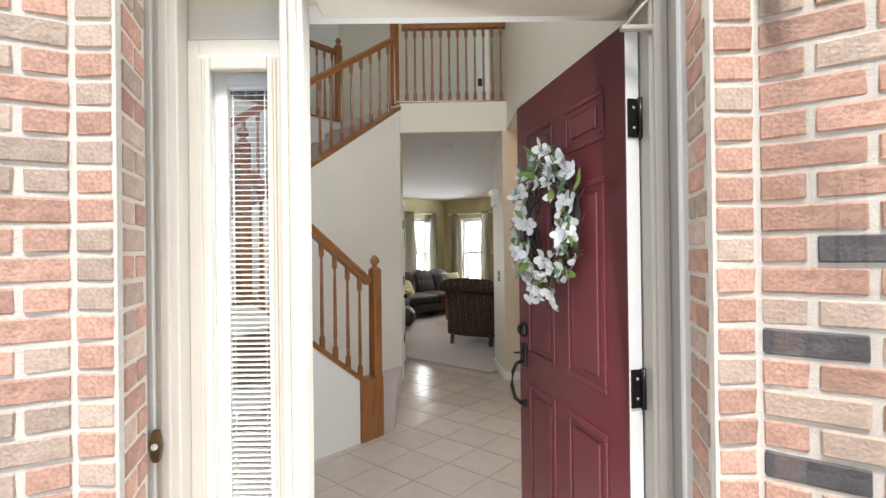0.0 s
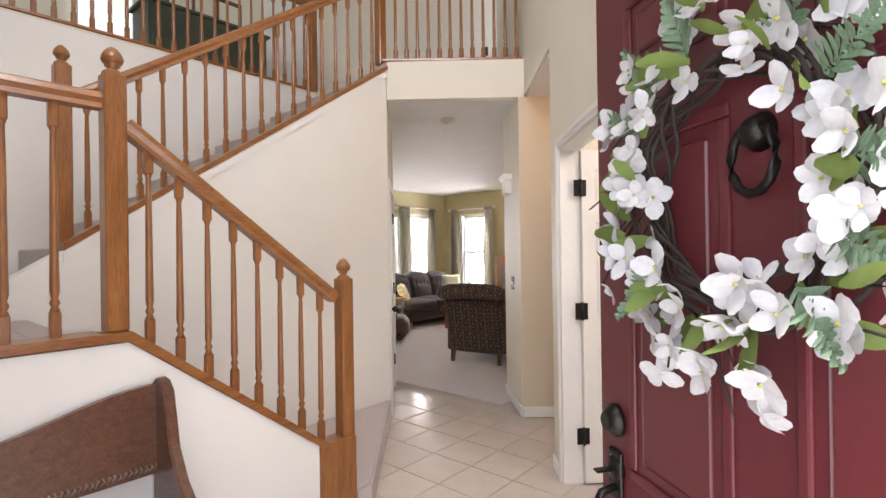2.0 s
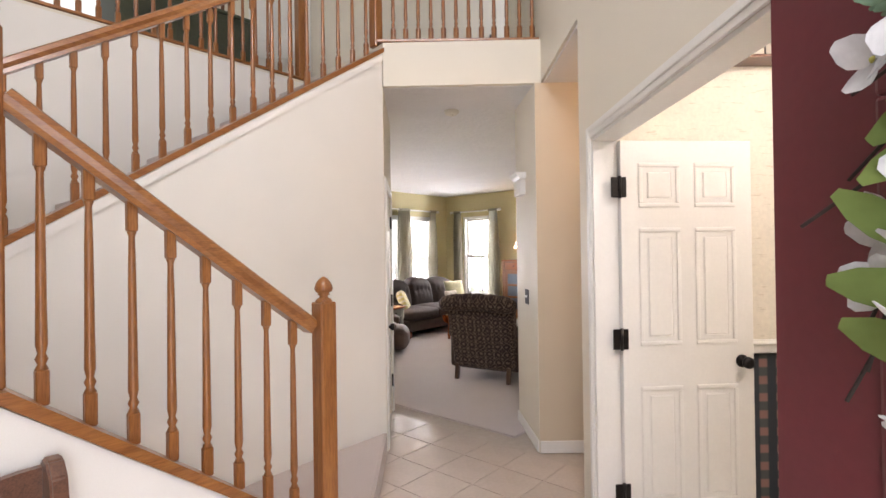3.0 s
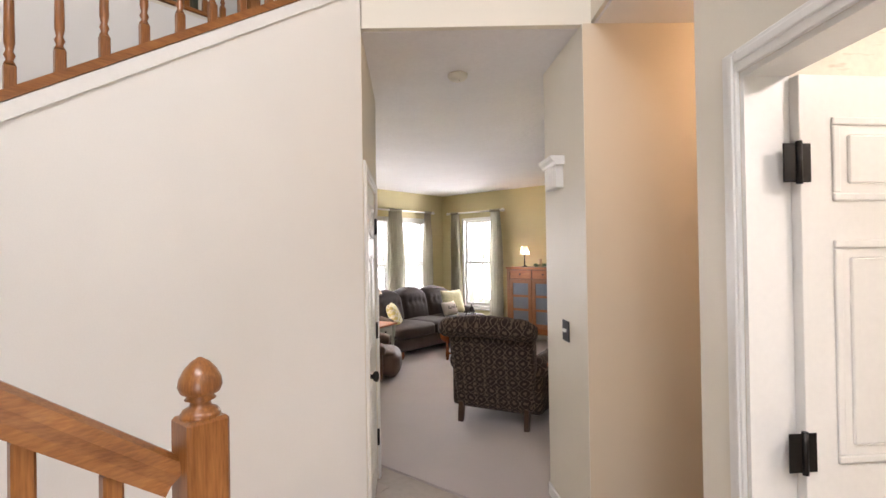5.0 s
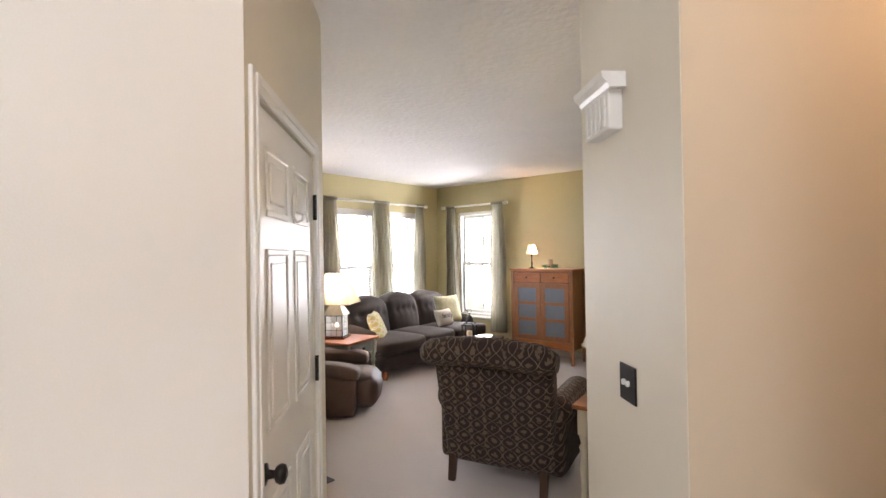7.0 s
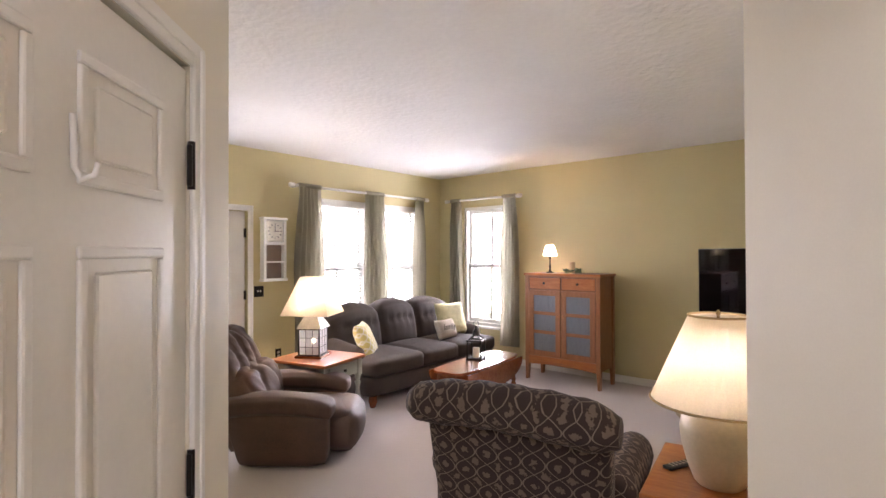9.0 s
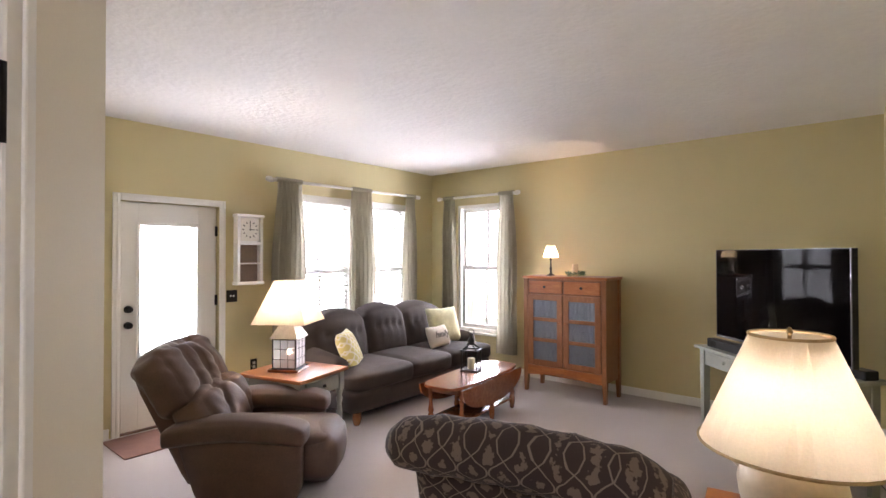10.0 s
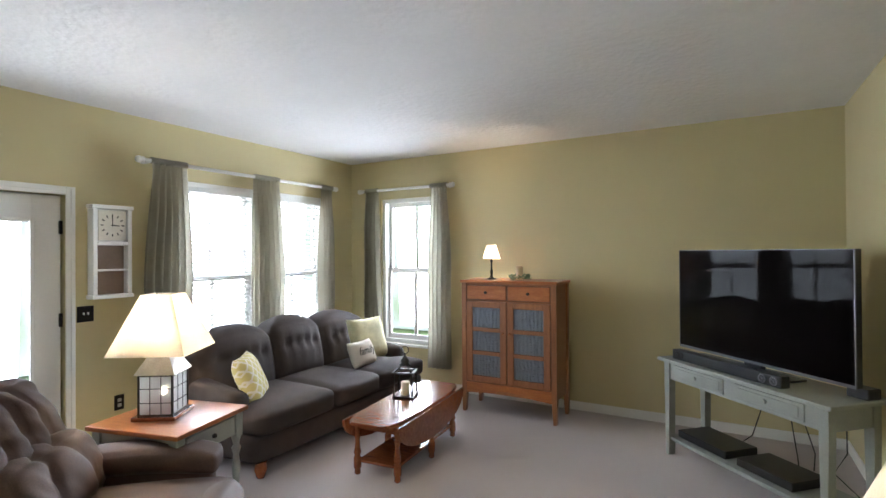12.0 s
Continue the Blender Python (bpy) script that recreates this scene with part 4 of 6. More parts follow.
for o in ("X", "Z"):
    a = nt.nodes.new("ShaderNodeMath")
    a.operation, a.inputs[1].default_value = "MULTIPLY", 2 * math.pi / 0.088
    s = nt.nodes.new("ShaderNodeMath")
    s.operation = "SINE"
    g = nt.nodes.new("ShaderNodeMapRange")
    g.inputs[1].default_value, g.inputs[2].default_value = -0.2, 0.35
    nt.links.new(sep.outputs[o], a.inputs[0])
    nt.links.new(a.outputs[0], s.inputs[0])
    nt.links.new(s.outputs[0], g.inputs[0])
    bands.append(g)
mu = nt.nodes.new("ShaderNodeMath")
mu.operation = "MULTIPLY"
nt.links.new(bands[0].outputs[0], mu.inputs[0])
nt.links.new(bands[1].outputs[0], mu.inputs[1])
mx1 = nt.nodes.new("ShaderNodeMix")
mx1.data_type = "RGBA"
mx1.inputs[6].default_value, mx1.inputs[7].default_value = (0.018, 0.025, 0.035, 1), (0.06, 0.07, 0.065, 1)
nt.links.new(bands[0].outputs[0], mx1.inputs[0])
mx2 = nt.nodes.new("ShaderNodeMix")
mx2.data_type = "RGBA"
mx2.inputs[7].default_value = (0.25, 0.13, 0.11, 1)
nt.links.new(mu.outputs[0], mx2.inputs[0])
nt.links.new(mx1.outputs[2], mx2.inputs[6])
nt.links.new(mx2.outputs[2], nt.nodes["Principled BSDF"].inputs["Base Color"])
nt.nodes["Principled BSDF"].inputs["Roughness"].default_value = 0.6
structure("wainscot_powder", boxes((0.86, 2.55, 4.342, 4.347, 0.0, 0.955)), M_PLAID, "dark green and rose plaid wallpaper below the chair rail", "wallpaper").matrix_world = HALL
structure("trim_chair_rail", boxes((0.86, 2.55, 4.318, 4.348, 0.955, 1.025), (0.86, 2.55, 4.30, 4.348, 1.0, 1.018), bevel=0.006), M_TRIM, "white chair rail moulding", "chair rail", HALL)
rack = thing("wall_shelf", HALL @ pose(1.75, 4.34, 2.44), "black wrought iron rail shelf high on the wallpaper", "shelf")
part("rail", tube([(-0.3, -0.12, 0), (0.5, -0.12, 0)], 0.006), M_BLACK, rack)
part("rail", tube([(-0.3, -0.12, 0.09), (0.5, -0.12, 0.09)], 0.005), M_BLACK, rack)
part("board", boxes((-0.3, 0.5, -0.13, 0, -0.012, 0.0)), M_WALNUT, rack)
for i in range(9):
    part("spindle", tube([(-0.28 + 0.095 * i, -0.12, 0), (-0.28 + 0.095 * i, -0.12, 0.09)], 0.004, 6), M_BLACK, rack)
# passage
six_panel_door("door_passage", pose(-3.48, 6.585, 0, 0, 0, -90), 0.76, "white six-panel door at the end of the passage", knobs=((0.0, 1), (-0.035, -1)), faces=(-1, 1))
bpy.data.objects["door_passage"].matrix_world = pose(-3.44, 6.55, 0, 0, 0, -90)
casing("trim_passage", pose(-3.45, 6.598, 0, 0, 0, 0) @ pose(0.78, 0, 0, 0, 0, 180), 0.78, 2.04, "white moulded casing round the passage door")
casing("trim_side_door", pose(-3.565, 5.05, 0, 0, 0, -90) @ pose(-0.75, 0, 0), 0.75, 2.04, "white casing round the side door of the passage")
sd = six_panel_door("door_side", pose(-3.559, 5.82, 0, 0, 0, 180) @ pose(0, 0, 0), 0.77, "white six-panel side door in the passage", knobs=((-0.035, -1),), hinges=((-0.04, 0.0),), faces=(-1,))
pl = thing("ceiling_light", HALL @ pose(1.75, 5.05, CEIL), "small round ceiling light in the passage", "ceiling light")
part("base", lathe([(0.09, 0), (0.09, -0.02)], 24), M_BRASS, pl)
part("globe", lathe([(0.085, -0.02), (0.10, -0.05), (0.09, -0.09), (0.05, -0.115), (0.01, -0.12)], 24), lamp_glow("frosted_globe", (0.9, 0.85, 0.75), 6.0), pl, "glowing frosted glass globe")
lp = HALL @ Vector((1.75, 5.05, CEIL - 0.2))
bulb("passage_bulb", lp, 9, 0.08, (1.0, 0.66, 0.38))
structure("baseboard_hall", boxes((-0.325, 0.39, 0.001, 0.013, 0.0, 0.09), bevel=0.004), M_TRIM, "white painted baseboard", "baseboard", RW)
structure("baseboard_passage", boxes((0.672, 1.365, 5.455, 5.467, 0.0, 0.09), bevel=0.004), M_TRIM, "white painted baseboard", "baseboard", HALL)
structure("baseboard_right", boxes((0.706, 0.718, 4.33, 4.488, 0.0, 0.09), (0.706, 0.718, 1.7, 3.43, 0.0, 0.09), bevel=0.004), M_TRIM, "white painted baseboard", "baseboard", HALL)

# ---- living room: windows and patio door ----
def cushion(bm, x0, x1, y0, y1, z0, z1, puff=0.03, n=8, tuft=(), m=None):
    """Soft rounded block: a subdivided box drawn in at its edges and puffed in the middle. tuft: (u, v, depth) dents on the +x face (u along y, v along z)."""
    hx, hy, hz = (x1 - x0) / 2, (y1 - y0) / 2, (z1 - z0) / 2
    cx, cy, cz = (x0 + x1) / 2, (y0 + y1) / 2, (z0 + z1) / 2
    r = min(hx, hy, hz) * 0.55
    cache = {}

    def vert(a, b, c):
        key = (round(a, 5), round(b, 5), round(c, 5))
        if key not in cache:
            p = Vector((a * hx, b * hy, c * hz))
            core = Vector((max(-hx + r, min(hx - r, p.x)), max(-hy + r, min(hy - r, p.y)), max(-hz + r, min(hz - r, p.z))))
            d = p - core
            if d.length > 1e-6:
                p = core + d.normalized() * r
            bulge = Vector((a * (1 - b * b) * (1 - c * c), b * (1 - a * a) * (1 - c * c), c * (1 - a * a) * (1 - b * b))) * puff
            p += bulge
            if a > 0.99:
                for u, v, dep in tuft:
                    q = ((b - u) * hy) ** 2 + ((c - v) * hz) ** 2
                    p.x -= dep * math.exp(-q / 0.0022) + dep * 0.5 * math.exp(-abs((b - u) * hy) / 0.018) * math.exp(-abs(c - v) * hz / 0.16)
            p += Vector((cx, cy, cz))
            cache[key] = bm.verts.new(m @ p if m is not None else p)
        return cache[key]
    ks = [-1 + 2 * i / n for i in range(n + 1)]
    for axis in range(3):
        for sgn in (-1, 1):
            for i in range(n):
                for j in range(n):
                    q = []
                    for a, b in ((ks[i], ks[j]), (ks[i + 1], ks[j]), (ks[i + 1], ks[j + 1]), (ks[i], ks[j + 1])):
                        c = [a, b]
                        c.insert(axis, sgn)
                        q.append(vert(*c))
                    if (sgn < 0) != (axis == 1):
                        q.reverse()
                    f = bm.faces.new(q)
                    f.smooth = True
    return bm


def soft(x0, x1, y0, y1, z0, z1, puff=0.03, n=8, tuft=(), m=None):
    return cushion(bmesh.new(), x0, x1, y0, y1, z0, z1, puff, n, tuft, m)


M_CURTAIN = cloth_mat("grey_green_sheer_curtain", (0.33, 0.305, 0.245), (0.46, 0.43, 0.34), 0.48, 120)
# emissive pale green to white, so that the view outside burns out
M_BACKDROP = bpy.data.materials.new("glowing_garden_backdrop")
M_BACKDROP.use_nodes = True
nt = M_BACKDROP.node_tree
bk = nt.nodes["Principled BSDF"]
tc, no, ra = nt.nodes.new("ShaderNodeTexCoord"), nt.nodes.new("ShaderNodeTexNoise"), nt.nodes.new("ShaderNodeValToRGB")
no.inputs["Scale"].default_value, no.inputs["Detail"].default_value = 0.9, 5
ra.color_ramp.elements[0].position, ra.color_ramp.elements[0].color = 0.35, (0.55, 0.68, 0.45, 1)
ra.color_ramp.elements[1].position, ra.color_ramp.elements[1].color = 0.6, (0.95, 1.0, 1.0, 1)
nt.links.new(tc.outputs["Object"], no.inputs["Vector"])
nt.links.new(no.outputs[0], ra.inputs[0])
nt.links.new(ra.outputs[0], bk.inputs["Emission Color"])
bk.inputs["Base Color"].default_value = (0.02, 0.02, 0.02, 1)
bk.inputs["Emission Strength"].default_value = 0.75
structure("backdrop_west", boxes((-15.2, -15.0, -2, 16, -0.3, 6)), M_BACKDROP, "glowing pale sheet for the overexposed garden beyond the windows", "backdrop")
structure("backdrop_north", boxes((-15, -2, 15.0, 15.2, -0.3, 6)), M_BACKDROP, "glowing pale sheet for the overexposed garden beyond the windows", "backdrop")

# this pane glows in place of daylight; the wall behind is solid
UPPER_PANE.data.materials[0] = M_BACKDROP


def sash_window(name, m, w, z0, z1, blinds, label):
    """Double-hung window in its opening: local x along the wall, y outwards, 0 at the room face."""
    win = thing(name, m, label, "window", kind="structure")
    f = 0.045
    part("window_frame", boxes((0, f, 0.02, 0.15, z0, z1), (w - f, w, 0.02, 0.15, z0, z1), (f, w - f, 0.02, 0.15, z1 - f, z1), (f, w - f, 0.02, 0.15, z0, z0 + f), bevel=0.003), M_TRIM, win)
    part("window_sill", boxes((-0.05, w + 0.05, -0.045, 0.02, z0 - 0.03, z0), bevel=0.006, seg=2), M_TRIM, win)
    mid = (z0 + z1) / 2
    for i, (lo, hi, y) in enumerate(((z0 + f, mid + 0.035, 0.07), (mid - 0.035, z1 - f, 0.105))):
        s = part("sash", boxes((f, f + 0.045, y, y + 0.03, lo, hi), (w - f - 0.045, w - f, y, y + 0.03, lo, hi), (f + 0.035, w - f - 0.035, y, y + 0.03, lo, lo + 0.055), (f + 0.035, w - f - 0.035, y, y + 0.03, hi - 0.055, hi), (w / 2 - 0.022, w / 2 + 0.022, y + 0.005, y + 0.025, lo + 0.04, hi - 0.04), bevel=0.003), M_TRIM, win)
        p = part("pane", boxes((f + 0.035, w - f - 0.035, y + 0.013, y + 0.016, lo + 0.04, hi - 0.04)), M_GLASS, s)
        p.visible_shadow = False
    if blinds:
        part("blind_rail", boxes((f, w - f, 0.022, 0.055, z1 - f - 0.045, z1 - f), bevel=0.003), M_TRIM, win)
        sl = part("slat", boxes((f + 0.004, w - f - 0.004, -0.021, 0.021, -0.0015, 0.0015)), M_TRIM, win)
        n = int((z1 - z0 - 0.2) / 0.041)
        for i in range(n):
            mm = pose(0, 0.04, z1 - 0.13 - 0.041 * i, 20, 0, 0)
            if i == 0:
                sl.matrix_basis = mm
            else:
                again(sl, win, mm)
    return win


WM = Matrix.Translation((-9.6, 0, 0)) @ Matrix.Rotation(radians(90), 4, "Z")
sash_window("window_1", WM @ pose(7.3, 0, 0), 0.9, 0.5, 2.26, True, "white double-hung window with open slatted blind")
sash_window("window_2", WM @ pose(8.3, 0, 0), 0.9, 0.5, 2.26, True, "white double-hung window with open slatted blind")
sash_window("window_3", pose(-9.12, 9.7, 0), 0.9, 0.5, 2.26, False, "white double-hung window on the side wall")


def curtain(m, w, z0, z1, folds, seed, label="grey green sheer curtain panel on a white rod"):
    """Gathered cloth: local x along the rod, y into the room."""
    r = random.Random(seed)
    ob = thing("curtain", m, label, "curtain", "sheer curtains")
    bm = bmesh.new()
    nx, nz = folds * 8, 24
    ph = [r.uniform(0, 6.28) for _ in range(4)]
    rows = []
    for j in range(nz + 1):
        v = j / nz
        z = z1 + (z0 - z1) * v
        spread = 0.78 + 0.22 * min(1, v * 2.2) if v > 0.02 else 0.80
        amp = 0.012 + 0.030 * min(1, v * 5)
        row = []
        for i in range(nx + 1):
            u = i / nx
            x = w * (0.5 + (u - 0.5) * spread) + 0.006 * math.sin(9 * v + ph[0] + 3 * u)
            y = amp * math.sin(2 * math.pi * folds * (u + 0.05 * math.sin(2.5 * v + ph[1])) + ph[2]) + 0.008 * math.sin(5 * u + 4 * v + ph[3])
            row.append(bm.verts.new((x, y, z)))
        rows.append(row)
    for a, b in zip(rows, rows[1:]):
        for i in range(nx):
            f = bm.faces.new((a[i], a[i + 1], b[i + 1], b[i]))
            f.smooth = True
    part("cloth", bm, M_CURTAIN, ob)
    bm = bmesh.new()
    rows = []
    for k in range(13):
        a = 2 * math.pi * k / 12
        rows.append([bm.verts.new((w * (0.1 + 0.8 * i / nx), 0.022 * math.cos(a) + 0.003 * math.sin(i * 1.9), z1 + 0.002 + 0.026 * math.sin(a) + 0.003 * math.sin(i * 2.3))) for i in range(nx + 1)])
    for a, b in zip(rows, rows[1:]):
        for i in range(nx):
            bm.faces.new((a[i], a[i + 1], b[i + 1], b[i])).smooth = True
    part("rod_pocket", bm, M_CURTAIN, ob, "gathered heading round the rod")
    return ob


def curtain_rod(m, w, label):
    ob = thing("curtain_rod", m, label, "curtain rod", "white curtain rods")
    part("rod", tube([(0, 0, 0), (w, 0, 0)], 0.016, 12), M_TRIM, ob)
    for x, s in ((0, -1), (w, 1)):
        part("finial", lathe([(0.018, 0), (0.028, 0.01), (0.020, 0.02), (0.030, 0.04), (0.024, 0.06), (0.006, 0.07)], 14, m=pose(x, 0, 0, 0, 90 * s, 0)), M_TRIM, ob)
        part("bracket", boxes((x - s * 0.04 - 0.01, x - s * 0.04 + 0.01, -0.11, 0.0, -0.02, 0.012), bevel=0.003), M_TRIM, ob)
    return ob


# west rod: x runs towards -y so that y looks into the room
RWEST = Matrix.Translation((-9.49, 9.24, 2.37)) @ Matrix.Rotation(radians(-90), 4, "Z")
curtain_rod(RWEST, 2.24, "white curtain rod with ball finials over two windows")
for off, w, fo, sd in ((0.0, 0.24, 4, 1), (0.80, 0.40, 6, 2), (1.83, 0.40, 6, 3)):
    curtain(RWEST @ pose(off, 0, -2.37), w, 0.28, 2.372, fo, sd)
RNORTH = Matrix.Translation((-8.09, 9.59, 2.36)) @ Matrix.Rotation(math.pi, 4, "Z")
curtain_rod(RNORTH, 1.24, "white curtain rod with ball finials over one window")
for off, w, fo, sd in ((0.0, 0.28, 5, 4), (0.98, 0.24, 4, 5)):
    curtain(RNORTH @ pose(off, 0, -2.36), w, 0.28, 2.362, fo, sd)

# patio door
pd = tagged(part("door_patio", boxes((-9.68, -9.635, 5.645, 5.78, 0.02, 2.03), (-9.68, -9.635, 6.30, 6.475, 0.02, 2.03), (-9.68, -9.635, 5.78, 6.30, 0.02, 0.62), (-9.68, -9.635, 5.78, 6.30, 1.84, 2.03), bevel=0.002), M_TRIM), "closed white patio door with one tall glass pane", "door", "", "structure")
part("glazing_bead", boxes((-9.636, -9.622, 5.765, 5.795, 0.60, 1.86), (-9.636, -9.622, 6.285, 6.315, 0.60, 1.86), (-9.636, -9.622, 5.795, 6.285, 1.83, 1.86), (-9.636, -9.622, 5.795, 6.285, 0.60, 0.63), bevel=0.004), M_TRIM, pd)
gp = part("pane", boxes((-9.66, -9.656, 5.78, 6.30, 0.62, 1.84)), M_GLASS, pd)
gp.visible_shadow = False
for z in (0.95, 1.09):
    part("door_knob", lathe([(0.032, 0), (0.032, 0.01), (0.016, 0.02), (0.028, 0.035), (0.026, 0.055), (0.01, 0.06)], 18, m=pose(-9.636, 5.70, z, 0, 90, 0)), M_BLACK, pd, "dark bronze knob")
for z in (0.3, 1.12, 1.80):
    part("hinge", boxes((-9.637, -9.615, 6.462, 6.482, z - 0.05, z + 0.05), bevel=0.003), M_BLACK, pd)
part("door_stop", boxes((-9.72, -9.682, 5.632, 5.66, 0.02, 2.038), (-9.72, -9.682, 6.46, 6.488, 0.02, 2.038), (-9.72, -9.682, 5.66, 6.46, 2.01, 2.038)), M_TRIM, pd)
casing("trim_patio", Matrix.Translation((-9.6, 6.49, 0)) @ Matrix.Rotation(radians(-90), 4, "Z"), 0.86, 2.04, "white casing round the patio door", 0.062)
structure("door_sill", boxes((-9.76, -9.595, 5.635, 6.49, 0.0, 0.024), bevel=0.004), M_WALNUT, "dark wooden door sill", "sill")
mat_ob = tagged(part("door_mat", boxes((-9.53, -9.0, 5.48, 6.45, 0.0125, 0.024), bevel=0.004), material("rose_brown_mat", (0.22, 0.11, 0.085), 0.95, scale=12, vary=0.2, fine=260, bump=0.6)), "flat rose brown mat at the patio door", "mat")
tagged(part("area_rug", boxes((-9.2, -6.53, 4.44, 5.03, 0.0125, 0.022), bevel=0.004), material("slate_grey_rug", (0.10, 0.10, 0.12), 0.95, scale=10, vary=0.2, fine=260, bump=0.6)), "slate grey rug along the carpet edge", "rug")

# corner window on the angled wall
aw = Matrix.Translation((-9.6, 5.3, 0)) @ Matrix.Rotation(radians(-45), 4, "Z")
win4 = thing("window_4", aw, "white window with a patterned valance on the angled wall", "window", kind="structure")
part("window_frame", boxes((0.27, 1.0, 0.002, 0.03, 0.55, 0.60), (0.27, 1.0, 0.002, 0.03, 1.80, 1.85), (0.27, 0.32, 0.002, 0.03, 0.60, 1.80), (0.95, 1.0, 0.002, 0.03, 0.60, 1.80), (0.32, 0.95, 0.002, 0.03, 1.30, 1.34), bevel=0.004), M_TRIM, win4)
# emissive pane instead of an opening through the angled wall
part("pane", boxes((0.32, 0.95, 0.002, 0.008, 0.60, 1.80)), M_BACKDROP, win4, "glowing pane standing in for daylight")
part("valance", soft(0.22, 1.05, 0.01, 0.09, 1.78, 2.05, 0.01, 6), material("patterned_valance_cloth", (0.14, 0.12, 0.08), 0.9, scale=25, vary=0.6, fine=60, bump=0.3), win4, "dark patterned valance")

# wall clock, plates
clock = thing("wall_clock", Matrix.Translation((-9.6, 6.775, 1.27)) @ Matrix.Rotation(radians(-90), 4, "Z"), "white wooden wall clock with two display shelves", "clock")
part("case", boxes((-0.14, 0.14, 0, 0.02, 0, 0.70), (-0.14, -0.11, 0.02, 0.09, 0.02, 0.68), (0.11, 0.14, 0.02, 0.09, 0.02, 0.68), (-0.15, 0.15, 0, 0.10, 0.68, 0.71), (-0.15, 0.15, 0, 0.10, -0.01, 0.02), (-0.11, 0.11, 0.02, 0.09, 0.40, 0.43), (-0.11, 0.11, 0.02, 0.085, 0.20, 0.215), bevel=0.004), M_TRIM, clock)
part("backing", boxes((-0.11, 0.11, 0.02, 0.024, 0.02, 0.40)), material("taupe_backing", (0.25, 0.19, 0.15), 0.8), clock, "taupe backing")
fc = part("face", boxes((-0.10, 0.10, 0.07, 0.078, 0.44, 0.67)), material("ivory_clock_face", (0.70, 0.66, 0.56), 0.5), clock, "ivory clock face")
for h in range(12):
    a = math.pi * 2 * h / 12
    part("hour_mark", boxes((-0.004, 0.004, 0.078, 0.080, 0.066, 0.086)), M_BLACK, fc, m=Matrix.Translation((0, 0, 0.555)) @ Matrix.Rotation(a, 4, "Y"))
part("minute_pointer", boxes((-0.003, 0.003, 0.081, 0.083, -0.01, 0.075), bevel=0), M_BLACK, fc, m=Matrix.Translation((0, 0, 0.555)) @ Matrix.Rotation(0.02, 4, "Y"))
part("hour_pointer", boxes((-0.004, 0.004, 0.081, 0.083, -0.01, 0.05)), M_BLACK, fc, m=Matrix.Translation((0, 0, 0.555)) @ Matrix.Rotation(-1.62, 4, "Y"))
WEST = Matrix.Rotation(radians(-90), 4, "Z")
plate("wall_switch", Matrix.Translation((-9.6, 6.62, 1.15)) @ WEST, "black double switch plate with white toggles", "switch", 2, 0.115)
plate("wall_outlet", Matrix.Translation((-9.6, 6.86, 0.42)) @ WEST, "black outlet plate near the floor", "outlet", 2, 0.075, "outlet")
plate("wall_outlet", pose(-7.93, 9.7, 0.36, 0, 0, 180), "black outlet plate near the floor", "outlet", 2, 0.075, "outlet")

# ---- sofa ----
sofa = thing("sofa", pose(-9.22, 7.0, 0), "charcoal brown three-seat sofa with tufted rounded backs", "sofa")
L_S = 2.22
part("base", soft(0.06, 1.02, 0.03, L_S - 0.03, 0.11, 0.33, 0.008, 10), M_SOFA, sofa)
for i in range(3):
    y0 = 0.20 + i * 0.61
    bm = soft(0.28, 1.05, y0 + 0.004, y0 + 0.606, 0.31, 0.49, 0.03, 14)
    for v in bm.verts:
        reach = max(0.0, min(1.0, (v.co.x - 0.74) / 0.07))
        if i == 0 and v.co.y < y0 + 0.2:
            v.co.y -= 0.16 * reach * (y0 + 0.2 - v.co.y) / 0.2
        if i == 2 and v.co.y > y0 + 0.41:
            v.co.y += 0.16 * reach * (v.co.y - y0 - 0.41) / 0.2
    part("seat_cushion", bm, M_SOFA, sofa)
    bm = soft(0.10, 0.40, y0 + 0.004, y0 + 0.606, 0.44, 0.965 if i == 1 else 0.95, 0.045, 18, [(-0.55, 0.22, 0.034), (-0.18, 0.26, 0.034), (0.18, 0.26, 0.034), (0.55, 0.22, 0.034)])
    for v in bm.verts:
        v.co.x -= 0.12 * max(0, (v.co.z - 0.45)) / 0.55
        if i == 0 and v.co.y < y0 + 0.25:
            v.co.y -= 0.15 * (y0 + 0.25 - v.co.y) / 0.25
        if i == 2 and v.co.y > y0 + 0.36:
            v.co.y += 0.15 * (v.co.y - y0 - 0.36) / 0.25
        if v.co.z > 0.7:
            v.co.z -= 0.055 * ((v.co.y - y0 - 0.305) / 0.305) ** 2 * (v.co.z - 0.7) / 0.3
    part("back_cushion", bm, M_SOFA, sofa, "tufted back cushion")
part("back_frame", soft(0.0, 0.2, 0.05, L_S - 0.05, 0.15, 0.86, 0.02, 8), M_SOFA, sofa)
for y0 in (0.0, L_S - 0.2):
    bm = soft(0.02, 0.76, y0 + 0.02, y0 + 0.18, 0.11, 0.52, 0.005, 6)
    lathe([(0.075, 0), (0.098, 0.01), (0.105, 0.03), (0.098, 0.60), (0.090, 0.66), (0.065, 0.685)], 18, bm, m=pose(0.10, y0 + 0.10, 0.57, 0, 96, 0))
    part("arm", bm, M_SOFA, sofa, "rolled sofa arm", smooth=True)
for x in (0.14, 0.96):
    for y in (0.12, L_S - 0.12):
        part("foot", lathe([(0.028, 0.0), (0.034, 0.02), (0.046, 0.06), (0.04, 0.10), (0.045, 0.115)], 14, at=(x, y, 0.012)), M_CHERRY, sofa, "turned wooden foot")


